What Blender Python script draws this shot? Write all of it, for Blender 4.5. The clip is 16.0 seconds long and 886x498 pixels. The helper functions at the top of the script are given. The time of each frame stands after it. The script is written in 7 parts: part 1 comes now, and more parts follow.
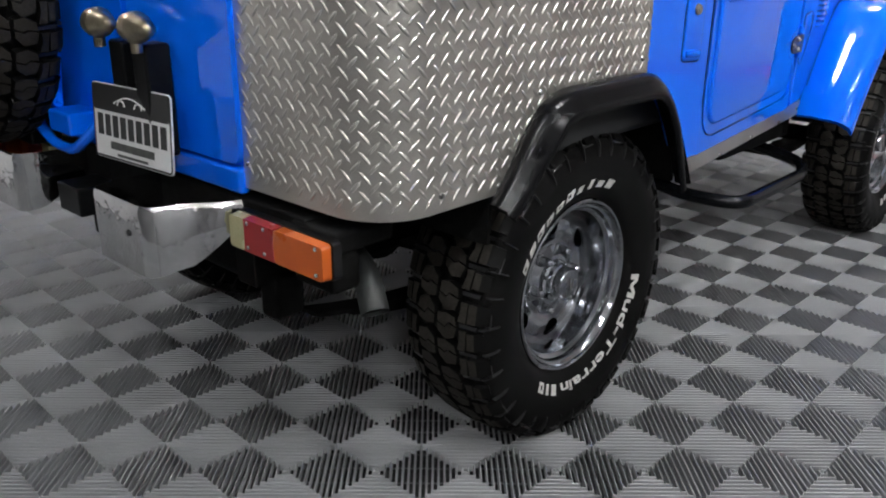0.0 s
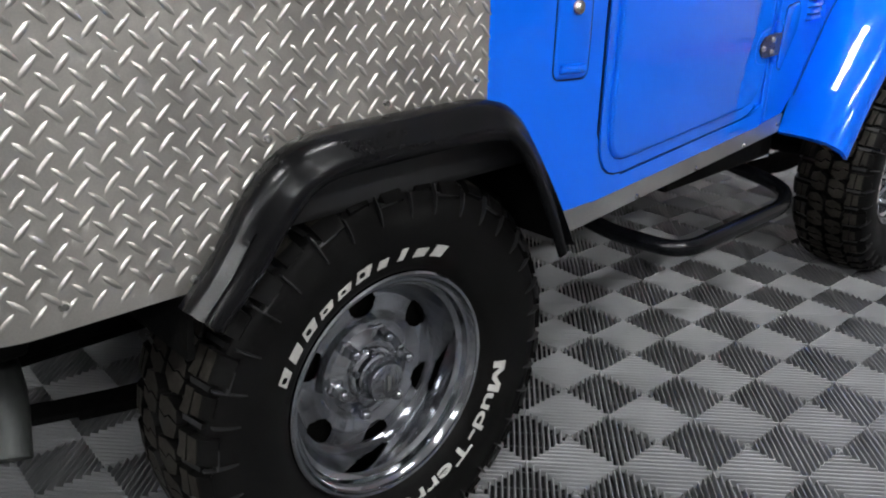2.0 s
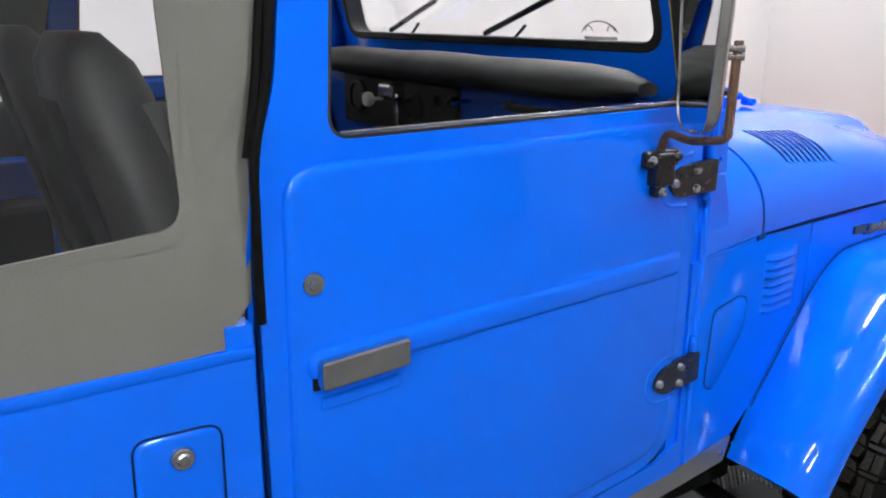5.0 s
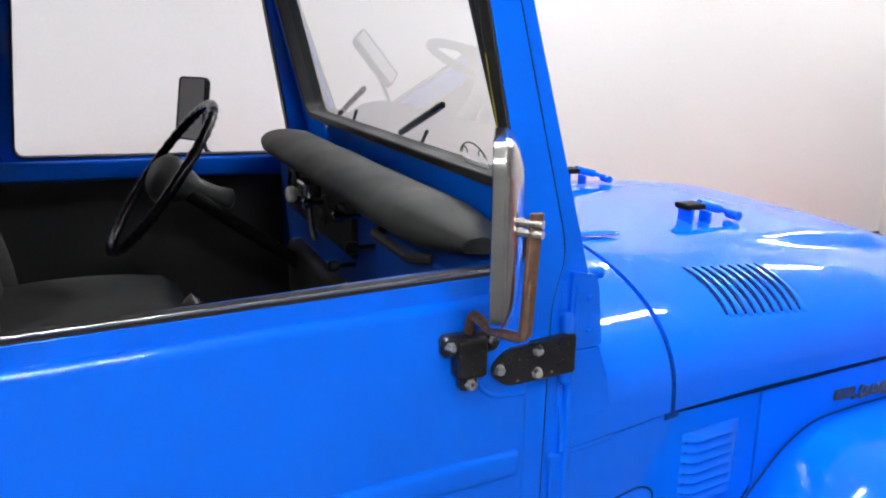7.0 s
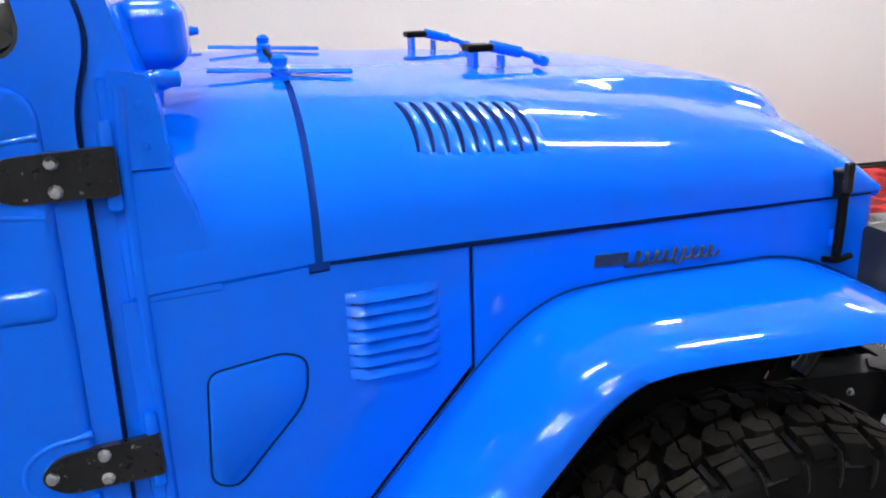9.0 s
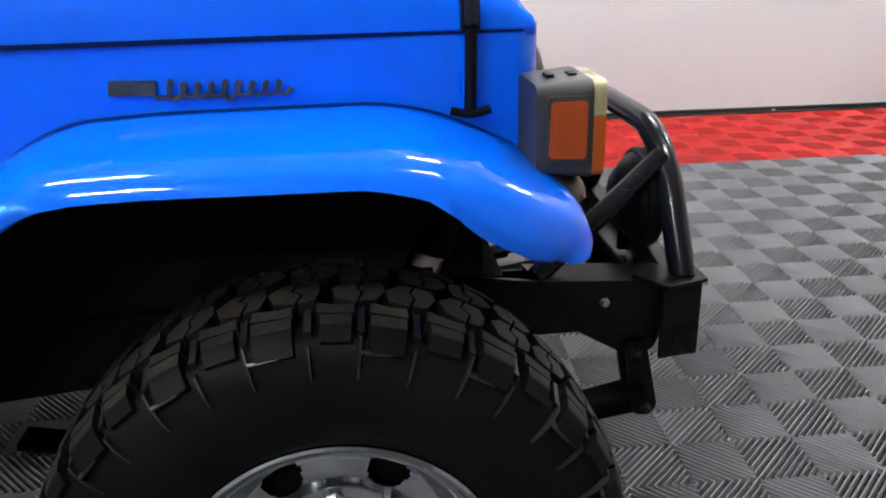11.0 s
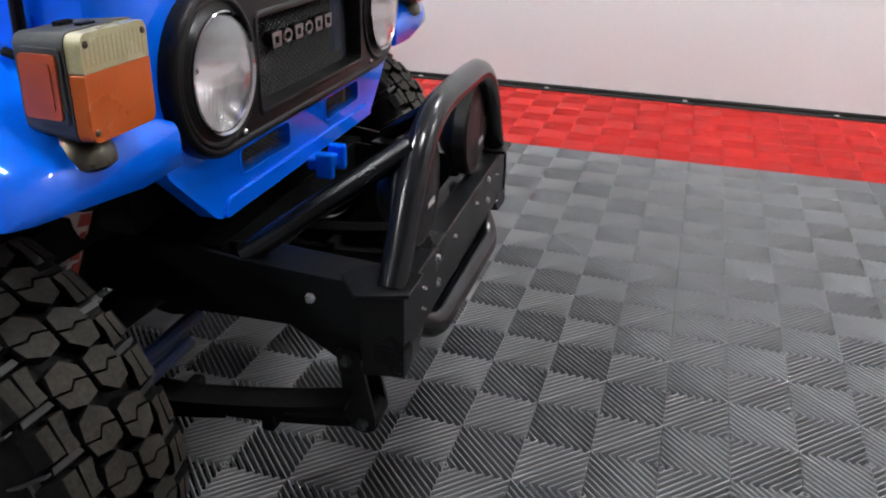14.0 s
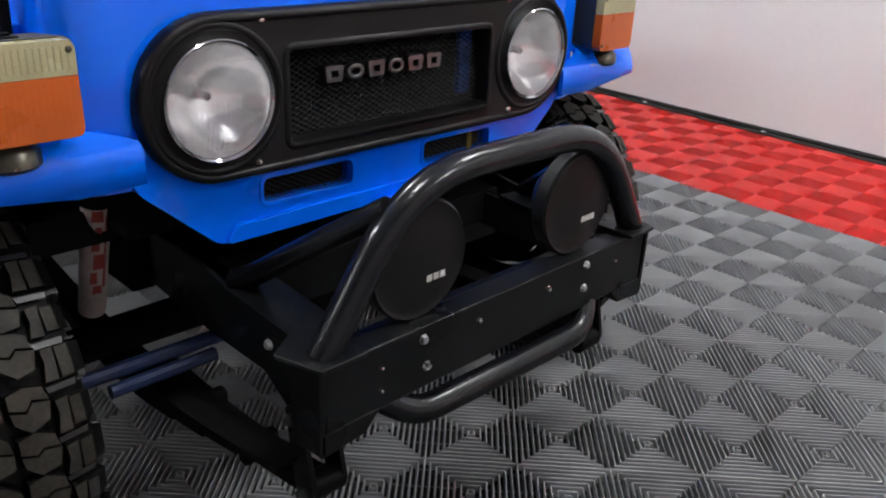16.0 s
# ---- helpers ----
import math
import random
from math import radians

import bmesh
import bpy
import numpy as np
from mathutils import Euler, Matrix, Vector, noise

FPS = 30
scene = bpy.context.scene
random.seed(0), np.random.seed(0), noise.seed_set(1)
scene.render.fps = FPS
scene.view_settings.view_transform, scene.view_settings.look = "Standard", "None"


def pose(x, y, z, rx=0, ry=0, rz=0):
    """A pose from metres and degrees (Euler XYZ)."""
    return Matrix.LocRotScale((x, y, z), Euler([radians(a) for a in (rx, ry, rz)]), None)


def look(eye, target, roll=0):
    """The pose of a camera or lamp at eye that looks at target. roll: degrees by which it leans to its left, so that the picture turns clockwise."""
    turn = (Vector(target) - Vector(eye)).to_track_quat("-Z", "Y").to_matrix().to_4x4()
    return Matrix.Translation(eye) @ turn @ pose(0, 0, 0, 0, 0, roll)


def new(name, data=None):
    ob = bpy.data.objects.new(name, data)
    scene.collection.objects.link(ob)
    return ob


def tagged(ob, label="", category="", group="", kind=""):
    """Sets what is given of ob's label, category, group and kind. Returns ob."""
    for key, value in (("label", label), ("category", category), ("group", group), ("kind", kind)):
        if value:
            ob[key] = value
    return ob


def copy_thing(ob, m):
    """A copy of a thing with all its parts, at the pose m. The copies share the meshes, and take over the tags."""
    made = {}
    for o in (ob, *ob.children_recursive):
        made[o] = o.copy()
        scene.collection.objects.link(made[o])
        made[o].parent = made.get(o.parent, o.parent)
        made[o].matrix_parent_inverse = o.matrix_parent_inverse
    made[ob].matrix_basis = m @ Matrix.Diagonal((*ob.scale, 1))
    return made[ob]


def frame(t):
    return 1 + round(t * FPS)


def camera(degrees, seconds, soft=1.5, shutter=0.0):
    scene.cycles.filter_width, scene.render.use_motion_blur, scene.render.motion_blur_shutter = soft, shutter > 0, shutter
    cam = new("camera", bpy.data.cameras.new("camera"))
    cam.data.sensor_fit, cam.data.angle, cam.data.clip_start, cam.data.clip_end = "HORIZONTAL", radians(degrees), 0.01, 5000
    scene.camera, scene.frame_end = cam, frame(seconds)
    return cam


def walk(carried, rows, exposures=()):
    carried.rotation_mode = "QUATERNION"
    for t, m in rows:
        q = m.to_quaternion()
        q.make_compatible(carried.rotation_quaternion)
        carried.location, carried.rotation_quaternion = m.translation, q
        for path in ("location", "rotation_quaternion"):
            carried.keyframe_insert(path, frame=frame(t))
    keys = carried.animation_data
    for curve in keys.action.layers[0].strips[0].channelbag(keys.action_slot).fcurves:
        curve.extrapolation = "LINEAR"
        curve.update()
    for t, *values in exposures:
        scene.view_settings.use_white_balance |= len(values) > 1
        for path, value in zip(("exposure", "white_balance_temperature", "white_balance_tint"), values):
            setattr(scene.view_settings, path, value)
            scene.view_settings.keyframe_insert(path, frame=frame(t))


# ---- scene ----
cam = camera(57.0, 16.0, 2.0)
PATH = [
    (0, (-1.66, -1.785, 1.192), (-0.281, -0.514, 0.496), 0.5),
    (0.5, (-1.449, -1.768, 1.188), (-0.131, -0.442, 0.477), 0.1),
    (1, (-1.243, -1.702, 1.181), (0.078, -0.388, 0.454), -0.1),
    (1.5, (-1.049, -1.687, 1.174), (0.268, -0.374, 0.437), 0.1),
    (2, (-0.869, -1.749, 1.201), (0.398, -0.401, 0.439), 0.8),
    (2.5, (-0.699, -1.763, 1.201), (0.56, -0.407, 0.442), 1.1),
    (3, (-0.51, -1.722, 1.215), (0.751, -0.376, 0.441), 1.9),
    (3.5, (-0.348, -1.758, 1.235), (0.876, -0.344, 0.524), 0.7),
    (4, (-0.174, -1.78, 1.318), (0.969, -0.277, 0.658), 0.1),
    (4.5, (-0.017, -1.72, 1.424), (1.079, -0.164, 0.812), 0.1),
    (5, (0.136, -1.66, 1.536), (1.192, -0.054, 0.981), 0.1),
    (5.2, (0.197, -1.654, 1.573), (1.226, -0.021, 1.051), -0.4),
    (7.3, (0.856, -1.639, 1.693), (1.539, 0.166, 1.167), 0.2),
    (7.5, (0.937, -1.653, 1.678), (1.571, 0.164, 1.134), -0.2),
    (8, (1.112, -1.616, 1.592), (1.734, 0.197, 1.021), -0.2),
    (8.5, (1.284, -1.669, 1.517), (1.837, 0.165, 0.94), -1.2),
    (9, (1.474, -1.707, 1.451), (1.948, 0.135, 0.832), -2.0),
    (9.5, (1.656, -1.697, 1.374), (2.091, 0.142, 0.719), -2.6),
    (10, (1.864, -1.69, 1.341), (2.217, 0.135, 0.603), -2.8),
    (10.2, (1.973, -1.694, 1.3), (2.246, 0.152, 0.579), -3.4),
    (12.3, (2.674, -1.657, 1.189), (2.78, 0.173, 0.389), -0.4),
    (12.5, (2.744, -1.638, 1.189), (2.811, 0.188, 0.377), -0.1),
    (13, (2.88, -1.562, 1.187), (2.85, 0.255, 0.351), 0.9),
    (13.5, (3.058, -1.533, 1.194), (2.828, 0.274, 0.368), 1.1),
    (14, (3.222, -1.46, 1.194), (2.767, 0.304, 0.367), 1.4),
    (14.5, (3.344, -1.358, 1.204), (2.681, 0.327, 0.355), 1.8),
    (15, (3.472, -1.254, 1.203), (2.588, 0.335, 0.372), 1.7),
    (15.5, (3.611, -1.12, 1.218), (2.495, 0.327, 0.406), 2.1),
    (16, (3.666, -0.981, 1.221), (2.391, 0.334, 0.418), 2.8),
]
walk(cam, [(t, look(eye, target, roll)) for t, eye, target, roll in PATH])

# ---- light: a closed white showroom, two unseen walls darkened, under rows of fluorescent fittings ----
world = bpy.data.worlds.new("world")
scene.world = world
world.use_nodes = True
world.node_tree.nodes["Background"].inputs["Color"].default_value = (0.8, 0.85, 1.0, 1)
world.node_tree.nodes["Background"].inputs["Strength"].default_value = 0.05
TUBE_POWER = 236.0

# ---- materials ----
def mat(name, color, rough=0.5, metal=0.0, coat=0.0, grain=0.0, grain_scale=60.0, stain=0.0, stain_scale=3.0,
        bump=0.0, bump_scale=200.0, spec=0.5, other=None, per_piece=0.0, relief=0.002):
    """A Principled material whose colour and gloss vary at two scales, with fine relief."""
    m = bpy.data.materials.new(name)
    m.use_nodes = True
    nt = m.node_tree
    b = nt.nodes["Principled BSDF"]
    b.inputs["Roughness"].default_value = rough
    b.inputs["Metallic"].default_value = metal
    b.inputs["Coat Weight"].default_value = coat
    b.inputs["Coat Roughness"].default_value = 0.04
    b.inputs["Specular IOR Level"].default_value = spec
    tc = nt.nodes.new("ShaderNodeTexCoord")
    base = nt.nodes.new("ShaderNodeRGB")
    base.outputs[0].default_value = (*color, 1)
    out = base.outputs[0]

    def noise_tex(scale, detail=4.0):
        n = nt.nodes.new("ShaderNodeTexNoise")
        n.inputs["Scale"].default_value = scale
        n.inputs["Detail"].default_value = detail
        nt.links.new(tc.outputs["Object"], n.inputs["Vector"])
        return n.outputs["Fac"]

    def vary(out, fac, lo, hi):
        mr = nt.nodes.new("ShaderNodeMapRange")
        mr.inputs["From Min"].default_value, mr.inputs["From Max"].default_value = 0.3, 0.7
        mr.inputs["To Min"].default_value, mr.inputs["To Max"].default_value = lo, hi
        nt.links.new(fac, mr.inputs["Value"])
        mx = nt.nodes.new("ShaderNodeMix")
        mx.data_type, mx.blend_type = "RGBA", "MULTIPLY"
        mx.inputs["Factor"].default_value = 1.0
        nt.links.new(out, mx.inputs[6])
        nt.links.new(mr.outputs["Result"], mx.inputs[7])
        return mx.outputs[2]

    if grain:
        out = vary(out, noise_tex(grain_scale), 1 - grain, 1 + grain)
    if stain:
        st = noise_tex(stain_scale)
        if other:
            ramp = nt.nodes.new("ShaderNodeMapRange")
            ramp.inputs["From Min"].default_value, ramp.inputs["From Max"].default_value = 0.60 - 0.2 * stain, 0.66 - 0.2 * stain
            nt.links.new(st, ramp.inputs["Value"])
            mx = nt.nodes.new("ShaderNodeMix")
            mx.data_type = "RGBA"
            nt.links.new(ramp.outputs["Result"], mx.inputs["Factor"])
            nt.links.new(out, mx.inputs[6])
            mx.inputs[7].default_value = (*other, 1)
            out = mx.outputs[2]
        else:
            out = vary(out, st, 1 - stain, 1 + stain)
        mr = nt.nodes.new("ShaderNodeMapRange")
        mr.inputs["From Min"].default_value, mr.inputs["From Max"].default_value = 0.3, 0.7
        mr.inputs["To Min"].default_value, mr.inputs["To Max"].default_value = rough * 0.85, min(1.0, rough * 1.2)
        nt.links.new(st, mr.inputs["Value"])
        nt.links.new(mr.outputs["Result"], b.inputs["Roughness"])
    if per_piece:
        oi = nt.nodes.new("ShaderNodeObjectInfo")
        mr = nt.nodes.new("ShaderNodeMapRange")
        mr.inputs["To Min"].default_value, mr.inputs["To Max"].default_value = 1 - per_piece, 1 + per_piece
        nt.links.new(oi.outputs["Random"], mr.inputs["Value"])
        mx = nt.nodes.new("ShaderNodeMix")
        mx.data_type, mx.blend_type = "RGBA", "MULTIPLY"
        mx.inputs["Factor"].default_value = 1.0
        nt.links.new(out, mx.inputs[6])
        nt.links.new(mr.outputs["Result"], mx.inputs[7])
        out = mx.outputs[2]
    nt.links.new(out, b.inputs["Base Color"])
    if bump:
        bp = nt.nodes.new("ShaderNodeBump")
        bp.inputs["Strength"].default_value = bump
        bp.inputs["Distance"].default_value = relief
        nt.links.new(noise_tex(bump_scale, 3.0), bp.inputs["Height"])
        nt.links.new(bp.outputs["Normal"], b.inputs["Normal"])
    return m


def glow(name, color, strength):
    m = bpy.data.materials.new(name)
    m.use_nodes = True
    b = m.node_tree.nodes["Principled BSDF"]
    b.inputs["Base Color"].default_value = (*color, 1)
    b.inputs["Emission Color"].default_value = (*color, 1)
    b.inputs["Emission Strength"].default_value = strength
    return m


def glass(name, color=(1, 1, 1), rough=0.0, ior=1.45, clear=1.0):
    m = bpy.data.materials.new(name)
    m.use_nodes = True
    b = m.node_tree.nodes["Principled BSDF"]
    b.inputs["Base Color"].default_value = (*color, 1)
    b.inputs["Roughness"].default_value = rough
    b.inputs["IOR"].default_value = ior
    b.inputs["Transmission Weight"].default_value = clear
    return m


BLUE = mat("blue_paint", (0.001, 0.140, 0.87), 0.55, 0, 0.9, 0.03, 900, 0.03, 2.0, 1.0, 7, spec=0.0, relief=0.004)
# body blue again, with the shade of cabin and grille put into the colour
BLUE_SHADED = mat("blue_paint_shaded", (0.003, 0.055, 0.34), 0.4, 0, 0.3, 0.05, 300, 0.08, 4.0)
STEEL = mat("tread_plate_aluminium", (0.66, 0.63, 0.575), 0.40, 1.0, 0, 0.06, 400, 0.14, 5.0, 0.08, 700)
STEEL_RAISED = mat("tread_plate_lug", (0.64, 0.62, 0.575), 0.47, 1.0, 0, 0.05, 300, 0.08, 6.0)
ALU = mat("brushed_aluminium", (0.50, 0.50, 0.48), 0.42, 1.0, 0, 0.08, 300, 0.15, 6.0, 0.1, 500)
CHROME = mat("chrome", (0.42, 0.43, 0.45), 0.08, 1.0, 0, 0.04, 200, 0.16, 12.0, 0.10, 25)
CHROME_WAVY = mat("wavy_chrome_sheet", (0.55, 0.55, 0.55), 0.10, 1.0, 0, 0.05, 60, 0.2, 8.0, 0.7, 9, relief=0.012)
SOOT = mat("sooty_steel", (0.020, 0.022, 0.021), 0.55, 0.3, 0, 0.2, 90, 0.3, 12.0, 0.2, 200)
MIRROR_BACK = mat("rubbed_chrome_mirror_back", (0.66, 0.63, 0.62), 0.16, 1.0, 0, 0.05, 120, 0.2, 14.0, 0.05, 60)
CHROME_DULL = mat("dull_chrome", (0.60, 0.59, 0.56), 0.22, 1.0, 0, 0.06, 200, 0.15, 14.0)
RUBBER = mat("tyre_rubber", (0.0052, 0.0051, 0.0050), 0.45, 0, 0, 0.15, 200, 0.18, 9.0, 0.12, 350, spec=0.06)
TREAD = mat("dusty_tread_rubber", (0.025, 0.0225, 0.019), 0.6, 0, 0, 0.25, 150, 0.35, 12.0, 0.2, 350, spec=0.12)
# paler, glossier rubber: the ridges' glint is partly put into its colour
FIN = mat("pale_ridge_rubber", (0.016, 0.016, 0.0165), 0.32, 0, 0, 0.2, 150, 0.25, 12.0, 0.1, 350, spec=0.55)
FLARE = mat("flare_rubber", (0.005, 0.005, 0.0056), 0.22, 0, 0, 0.1, 300, 0.18, 9.0, 0.06, 300, spec=0.14)
BLACK = mat("black_painted_steel", (0.0052, 0.0055, 0.0060), 0.30, 0, 0.0, 0.2, 120, 0.25, 7.0, 0.12, 260, spec=0.12)
BLACK_TUBE = mat("black_powder_coat_tube", (0.005, 0.0055, 0.007), 0.20, 0, 0.0, 0.2, 90, 0.25, 8.0, 0.08, 160, spec=0.28)
UNDER = mat("underbody_black", (0.0055, 0.0055, 0.0053), 0.8, 0, 0, 0.3, 60, 0.3, 5.0, 0.3, 150, spec=0.06)
BEZEL = mat("black_bezel_plastic", (0.0055, 0.0055, 0.0058), 0.36, 0, 0, 0.1, 300, 0.16, 9.0, 0.15, 600, spec=0.17)
CHIPPED = mat("chipped_black_hinge", (0.010, 0.010, 0.011), 0.3, 0, 0, 0.2, 120, -0.32, 75.0, 0.3, 120, other=(0.36, 0.36, 0.34))
WORN = mat("worn_grey_casting", (0.30, 0.30, 0.30), 0.45, 0.3, 0, 0.2, 120, 0.35, 45.0, 0.3, 150, other=(0.02, 0.02, 0.02))
BRASS = mat("worn_brass", (0.42, 0.37, 0.27), 0.30, 1.0, 0, 0.1, 90, 0.25, 18.0)
RUST = mat("rusty_bracket", (0.105, 0.056, 0.033), 0.6, 0.2, 0, 0.35, 90, 0.4, 16.0, 0.3, 160)
CANVAS = mat("grey_canvas", (0.142, 0.140, 0.124), 0.85, 0, 0, 0.07, 900, 0.06, 6.0, 0.35, 700)
# darker grey than the hood's outer canvas
CANVAS_IN = mat("dark_grey_canvas", (0.05, 0.052, 0.055), 0.9, 0, 0, 0.1, 500, 0.1, 5.0, 0.3, 600)
VINYL = mat("grey_seat_vinyl", (0.027, 0.0265, 0.025), 0.55, 0, 0, 0.08, 300, 0.12, 7.0, 0.3, 500)
VINYL_LIGHT = mat("light_grey_seat_vinyl", (0.050, 0.0505, 0.048), 0.55, 0, 0, 0.08, 300, 0.12, 7.0, 0.3, 500)
PAD = mat("charcoal_dash_pad", (0.015, 0.0155, 0.015), 0.65, 0, 0, 0.08, 300, 0.1, 7.0, 0.3, 400)
INSIDE = mat("black_interior_trim", (0.010, 0.010, 0.011), 0.6, 0, 0, 0.2, 80, 0.25, 5.0)
ORANGE = mat("amber_lens", (0.46, 0.085, 0.006), 0.30, 0, 0.2, 0.06, 500, 0.08, 12.0)
RED_LENS = mat("red_lens", (0.27, 0.012, 0.012), 0.28, 0, 0.12, 0.06, 500, 0.08, 12.0)
LAMP_FOOT = mat("tarnished_lamp_foot", (0.10, 0.095, 0.075), 0.30, 1.0, 0, 0.1, 120, 0.3, 25.0)
CLEAR_LENS = mat("yellowed_clear_lens", (0.38, 0.35, 0.19), 0.25, 0, 0.5, 0.08, 300, 0.1, 12.0)
AMBER_DEEP = mat("deep_amber_lens", (0.33, 0.050, 0.006), 0.35, 0, 0.0, 0.06, 500, 0.12, 20.0)
YELLOW = mat("yellow_bracket_paint", (0.42, 0.34, 0.03), 0.4, 0, 0, 0.1, 200, 0.2, 20.0)
LAMP_GREY = mat("grey_lamp_housing", (0.026, 0.028, 0.026), 0.5, 0, 0, 0.12, 200, 0.15, 9.0, 0.2, 400)
REFLECTOR = mat("headlamp_reflector", (0.96, 0.96, 0.96), 0.20, 1.0, 0, 0.03, 200, 0.1, 30.0, 0.6, 22, relief=0.006)
LENS_GLASS = glass("headlamp_glass", (0.98, 0.98, 0.98), 0.04, 1.45, 0.94)
PANE = glass("clear_glass", (0.97, 0.985, 0.98), 0.0)
MIRROR = mat("mirror_glass", (0.80, 0.80, 0.80), 0.02, 1.0)
WHITE_PAINT = mat("white_wall_paint", (0.70, 0.69, 0.69), 0.75, 0, 0, 0.015, 40, 0.025, 0.7, 0.15, 180)
CEIL_PAINT = mat("white_ceiling_paint", (0.78, 0.78, 0.77), 0.85, 0, 0, 0.03, 30, 0.03, 0.8)
TILE_GREY = mat("grey_plastic_tile", (0.262, 0.266, 0.272), 0.36, 0, 0, 0.06, 300, 0.10, 1.3, 0.12, 500, spec=0.6, per_piece=0.04)
TILE_GREY.node_tree.nodes["Principled BSDF"].inputs["IOR"].default_value = 1.6
TILE_RED = mat("red_plastic_tile", (0.60, 0.020, 0.016), 0.34, 0, 0, 0.05, 300, 0.06, 1.3, 0.12, 500, per_piece=0.04)
SLAB = mat("dark_concrete_slab", (0.010, 0.010, 0.011), 0.9, 0, 0, 0.2, 40, 0.2, 2.0)
TRIM = mat("black_edge_trim", (0.016, 0.018, 0.017), 0.55, 0, 0, 0.2, 60, 0.25, 2.0)
LETTER = mat("white_tyre_lettering", (0.50, 0.49, 0.46), 0.6, 0, 0, 0.08, 200, 0.14, 30.0)
PLATE_WHITE = mat("white_plate_face", (0.72, 0.72, 0.71), 0.4, 0, 0, 0.03, 200, 0.05, 12.0)
PLATE_BLACK = mat("black_plate_print", (0.015, 0.015, 0.015), 0.4, 0, 0, 0.1, 200, 0.1, 12.0)
BADGE = mat("dull_badge_metal", (0.17, 0.165, 0.165), 0.30, 1.0, 0, 0.1, 200, 0.2, 40.0)
DIM_WALL = mat("dim_wall_paint", (0.20, 0.20, 0.205), 0.8, 0, 0, 0.02, 40, 0.04, 0.7, 0.1, 180)
EMBLEM = mat("dark_metal_emblem", (0.10, 0.105, 0.10), 0.35, 0.8, 0, 0.2, 300, 0.3, 40.0)
SHOCK_WHITE = mat("white_damper_tube", (0.40, 0.34, 0.32), 0.45, 0, 0, 0.1, 150, 0.2, 20.0)
SHOCK_RED = mat("red_damper_print", (0.26, 0.035, 0.025), 0.5, 0, 0, 0.1, 150, 0.2, 20.0)
AXLE_BLUE = mat("blue_rod_paint", (0.004, 0.016, 0.065), 0.5, 0, 0, 0.2, 90, 0.3, 9.0)
TUBE_GLOW = glow("fluorescent_tube", (0.98, 0.99, 1.0), TUBE_POWER)

# ---- mesh helpers ----
def finish(bm, name, material, smooth=35, bevel=0.0, segments=2):
    bmesh.ops.remove_doubles(bm, verts=bm.verts, dist=1e-5)
    bmesh.ops.recalc_face_normals(bm, faces=bm.faces)
    me = bpy.data.meshes.new(name)
    bm.to_mesh(me)
    bm.free()
    me.materials.append(material)
    if smooth:
        for p in me.polygons:
            p.use_smooth = True
        me.set_sharp_from_angle(angle=radians(smooth))
    return me


def part(name, bm, material, parent=None, label="", smooth=35, bevel=0.0, segments=2):
    """Links a bmesh as one mesh object under a thing or under a part."""
    ob = new(name, finish(bm, name, material, smooth))
    if parent:
        ob.parent = parent
    if label:
        ob["label"] = label
    if bevel:
        md = ob.modifiers.new("bevel", "BEVEL")
        md.width, md.segments, md.limit_method, md.angle_limit = bevel, segments, "ANGLE", radians(40)
        md.use_clamp_overlap = True
        md.harden_normals = True
    return ob


def box(bm, x0, x1, y0, y1, z0, z1, m=None):
    vs = [bm.verts.new((x, y, z)) for x in (x0, x1) for y in (y0, y1) for z in (z0, z1)]
    for f in ((0, 1, 3, 2), (4, 6, 7, 5), (0, 4, 5, 1), (2, 3, 7, 6), (0, 2, 6, 4), (1, 5, 7, 3)):
        bm.faces.new([vs[i] for i in f])
    if m:
        bmesh.ops.transform(bm, matrix=m, verts=vs)
    return bm


def boxes(*items):
    bm = bmesh.new()
    for it in items:
        box(bm, *it)
    return bm


def loft(sections, closed=True, caps=True, bm=None):
    """Skins rings of points; every ring has the same number of points."""
    bm = bm or bmesh.new()
    rings = [[bm.verts.new(p) for p in s] for s in sections]
    n = len(rings[0])
    for a, b in zip(rings, rings[1:]):
        for i in range(n if closed else n - 1):
            j = (i + 1) % n
            bm.faces.new((a[i], a[j], b[j], b[i]))
    if caps and closed:
        bm.faces.new(rings[0][::-1])
        bm.faces.new(rings[-1])
    return bm


def smooth_path(pts, r=0.05, n=6):
    """Rounds the corners of a polyline."""
    pts = [Vector(p) for p in pts]
    out = [pts[0]]
    for a, b, c in zip(pts, pts[1:], pts[2:]):
        d0, d1 = (a - b), (c - b)
        k = min(r, d0.length * 0.48, d1.length * 0.48)
        p, q = b + d0.normalized() * k, b + d1.normalized() * k
        for i in range(n + 1):
            t = i / n
            out.append((1 - t) ** 2 * p + 2 * t * (1 - t) * b + t * t * q)
    out.append(pts[-1])
    return out


def pipe(bm, pts, r, seg=12, bend=0.05, flat=1.0, caps=True):
    path = smooth_path(pts, bend) if bend else [Vector(p) for p in pts]
    sections, up = [], Vector((0.13, 0.31, 1)).normalized()
    for i, p in enumerate(path):
        d = (path[min(i + 1, len(path) - 1)] - path[max(i - 1, 0)]).normalized()
        side = d.cross(up)
        if side.length < 0.1:
            side = d.cross(Vector((1, 0, 0)))
        side.normalize()
        up2 = side.cross(d).normalized()
        up = up2
        sections.append([p + r * (math.cos(a) * side + flat * math.sin(a) * up2) for a in (2 * math.pi * k / seg for k in range(seg))])
    return loft(sections, True, caps, bm)


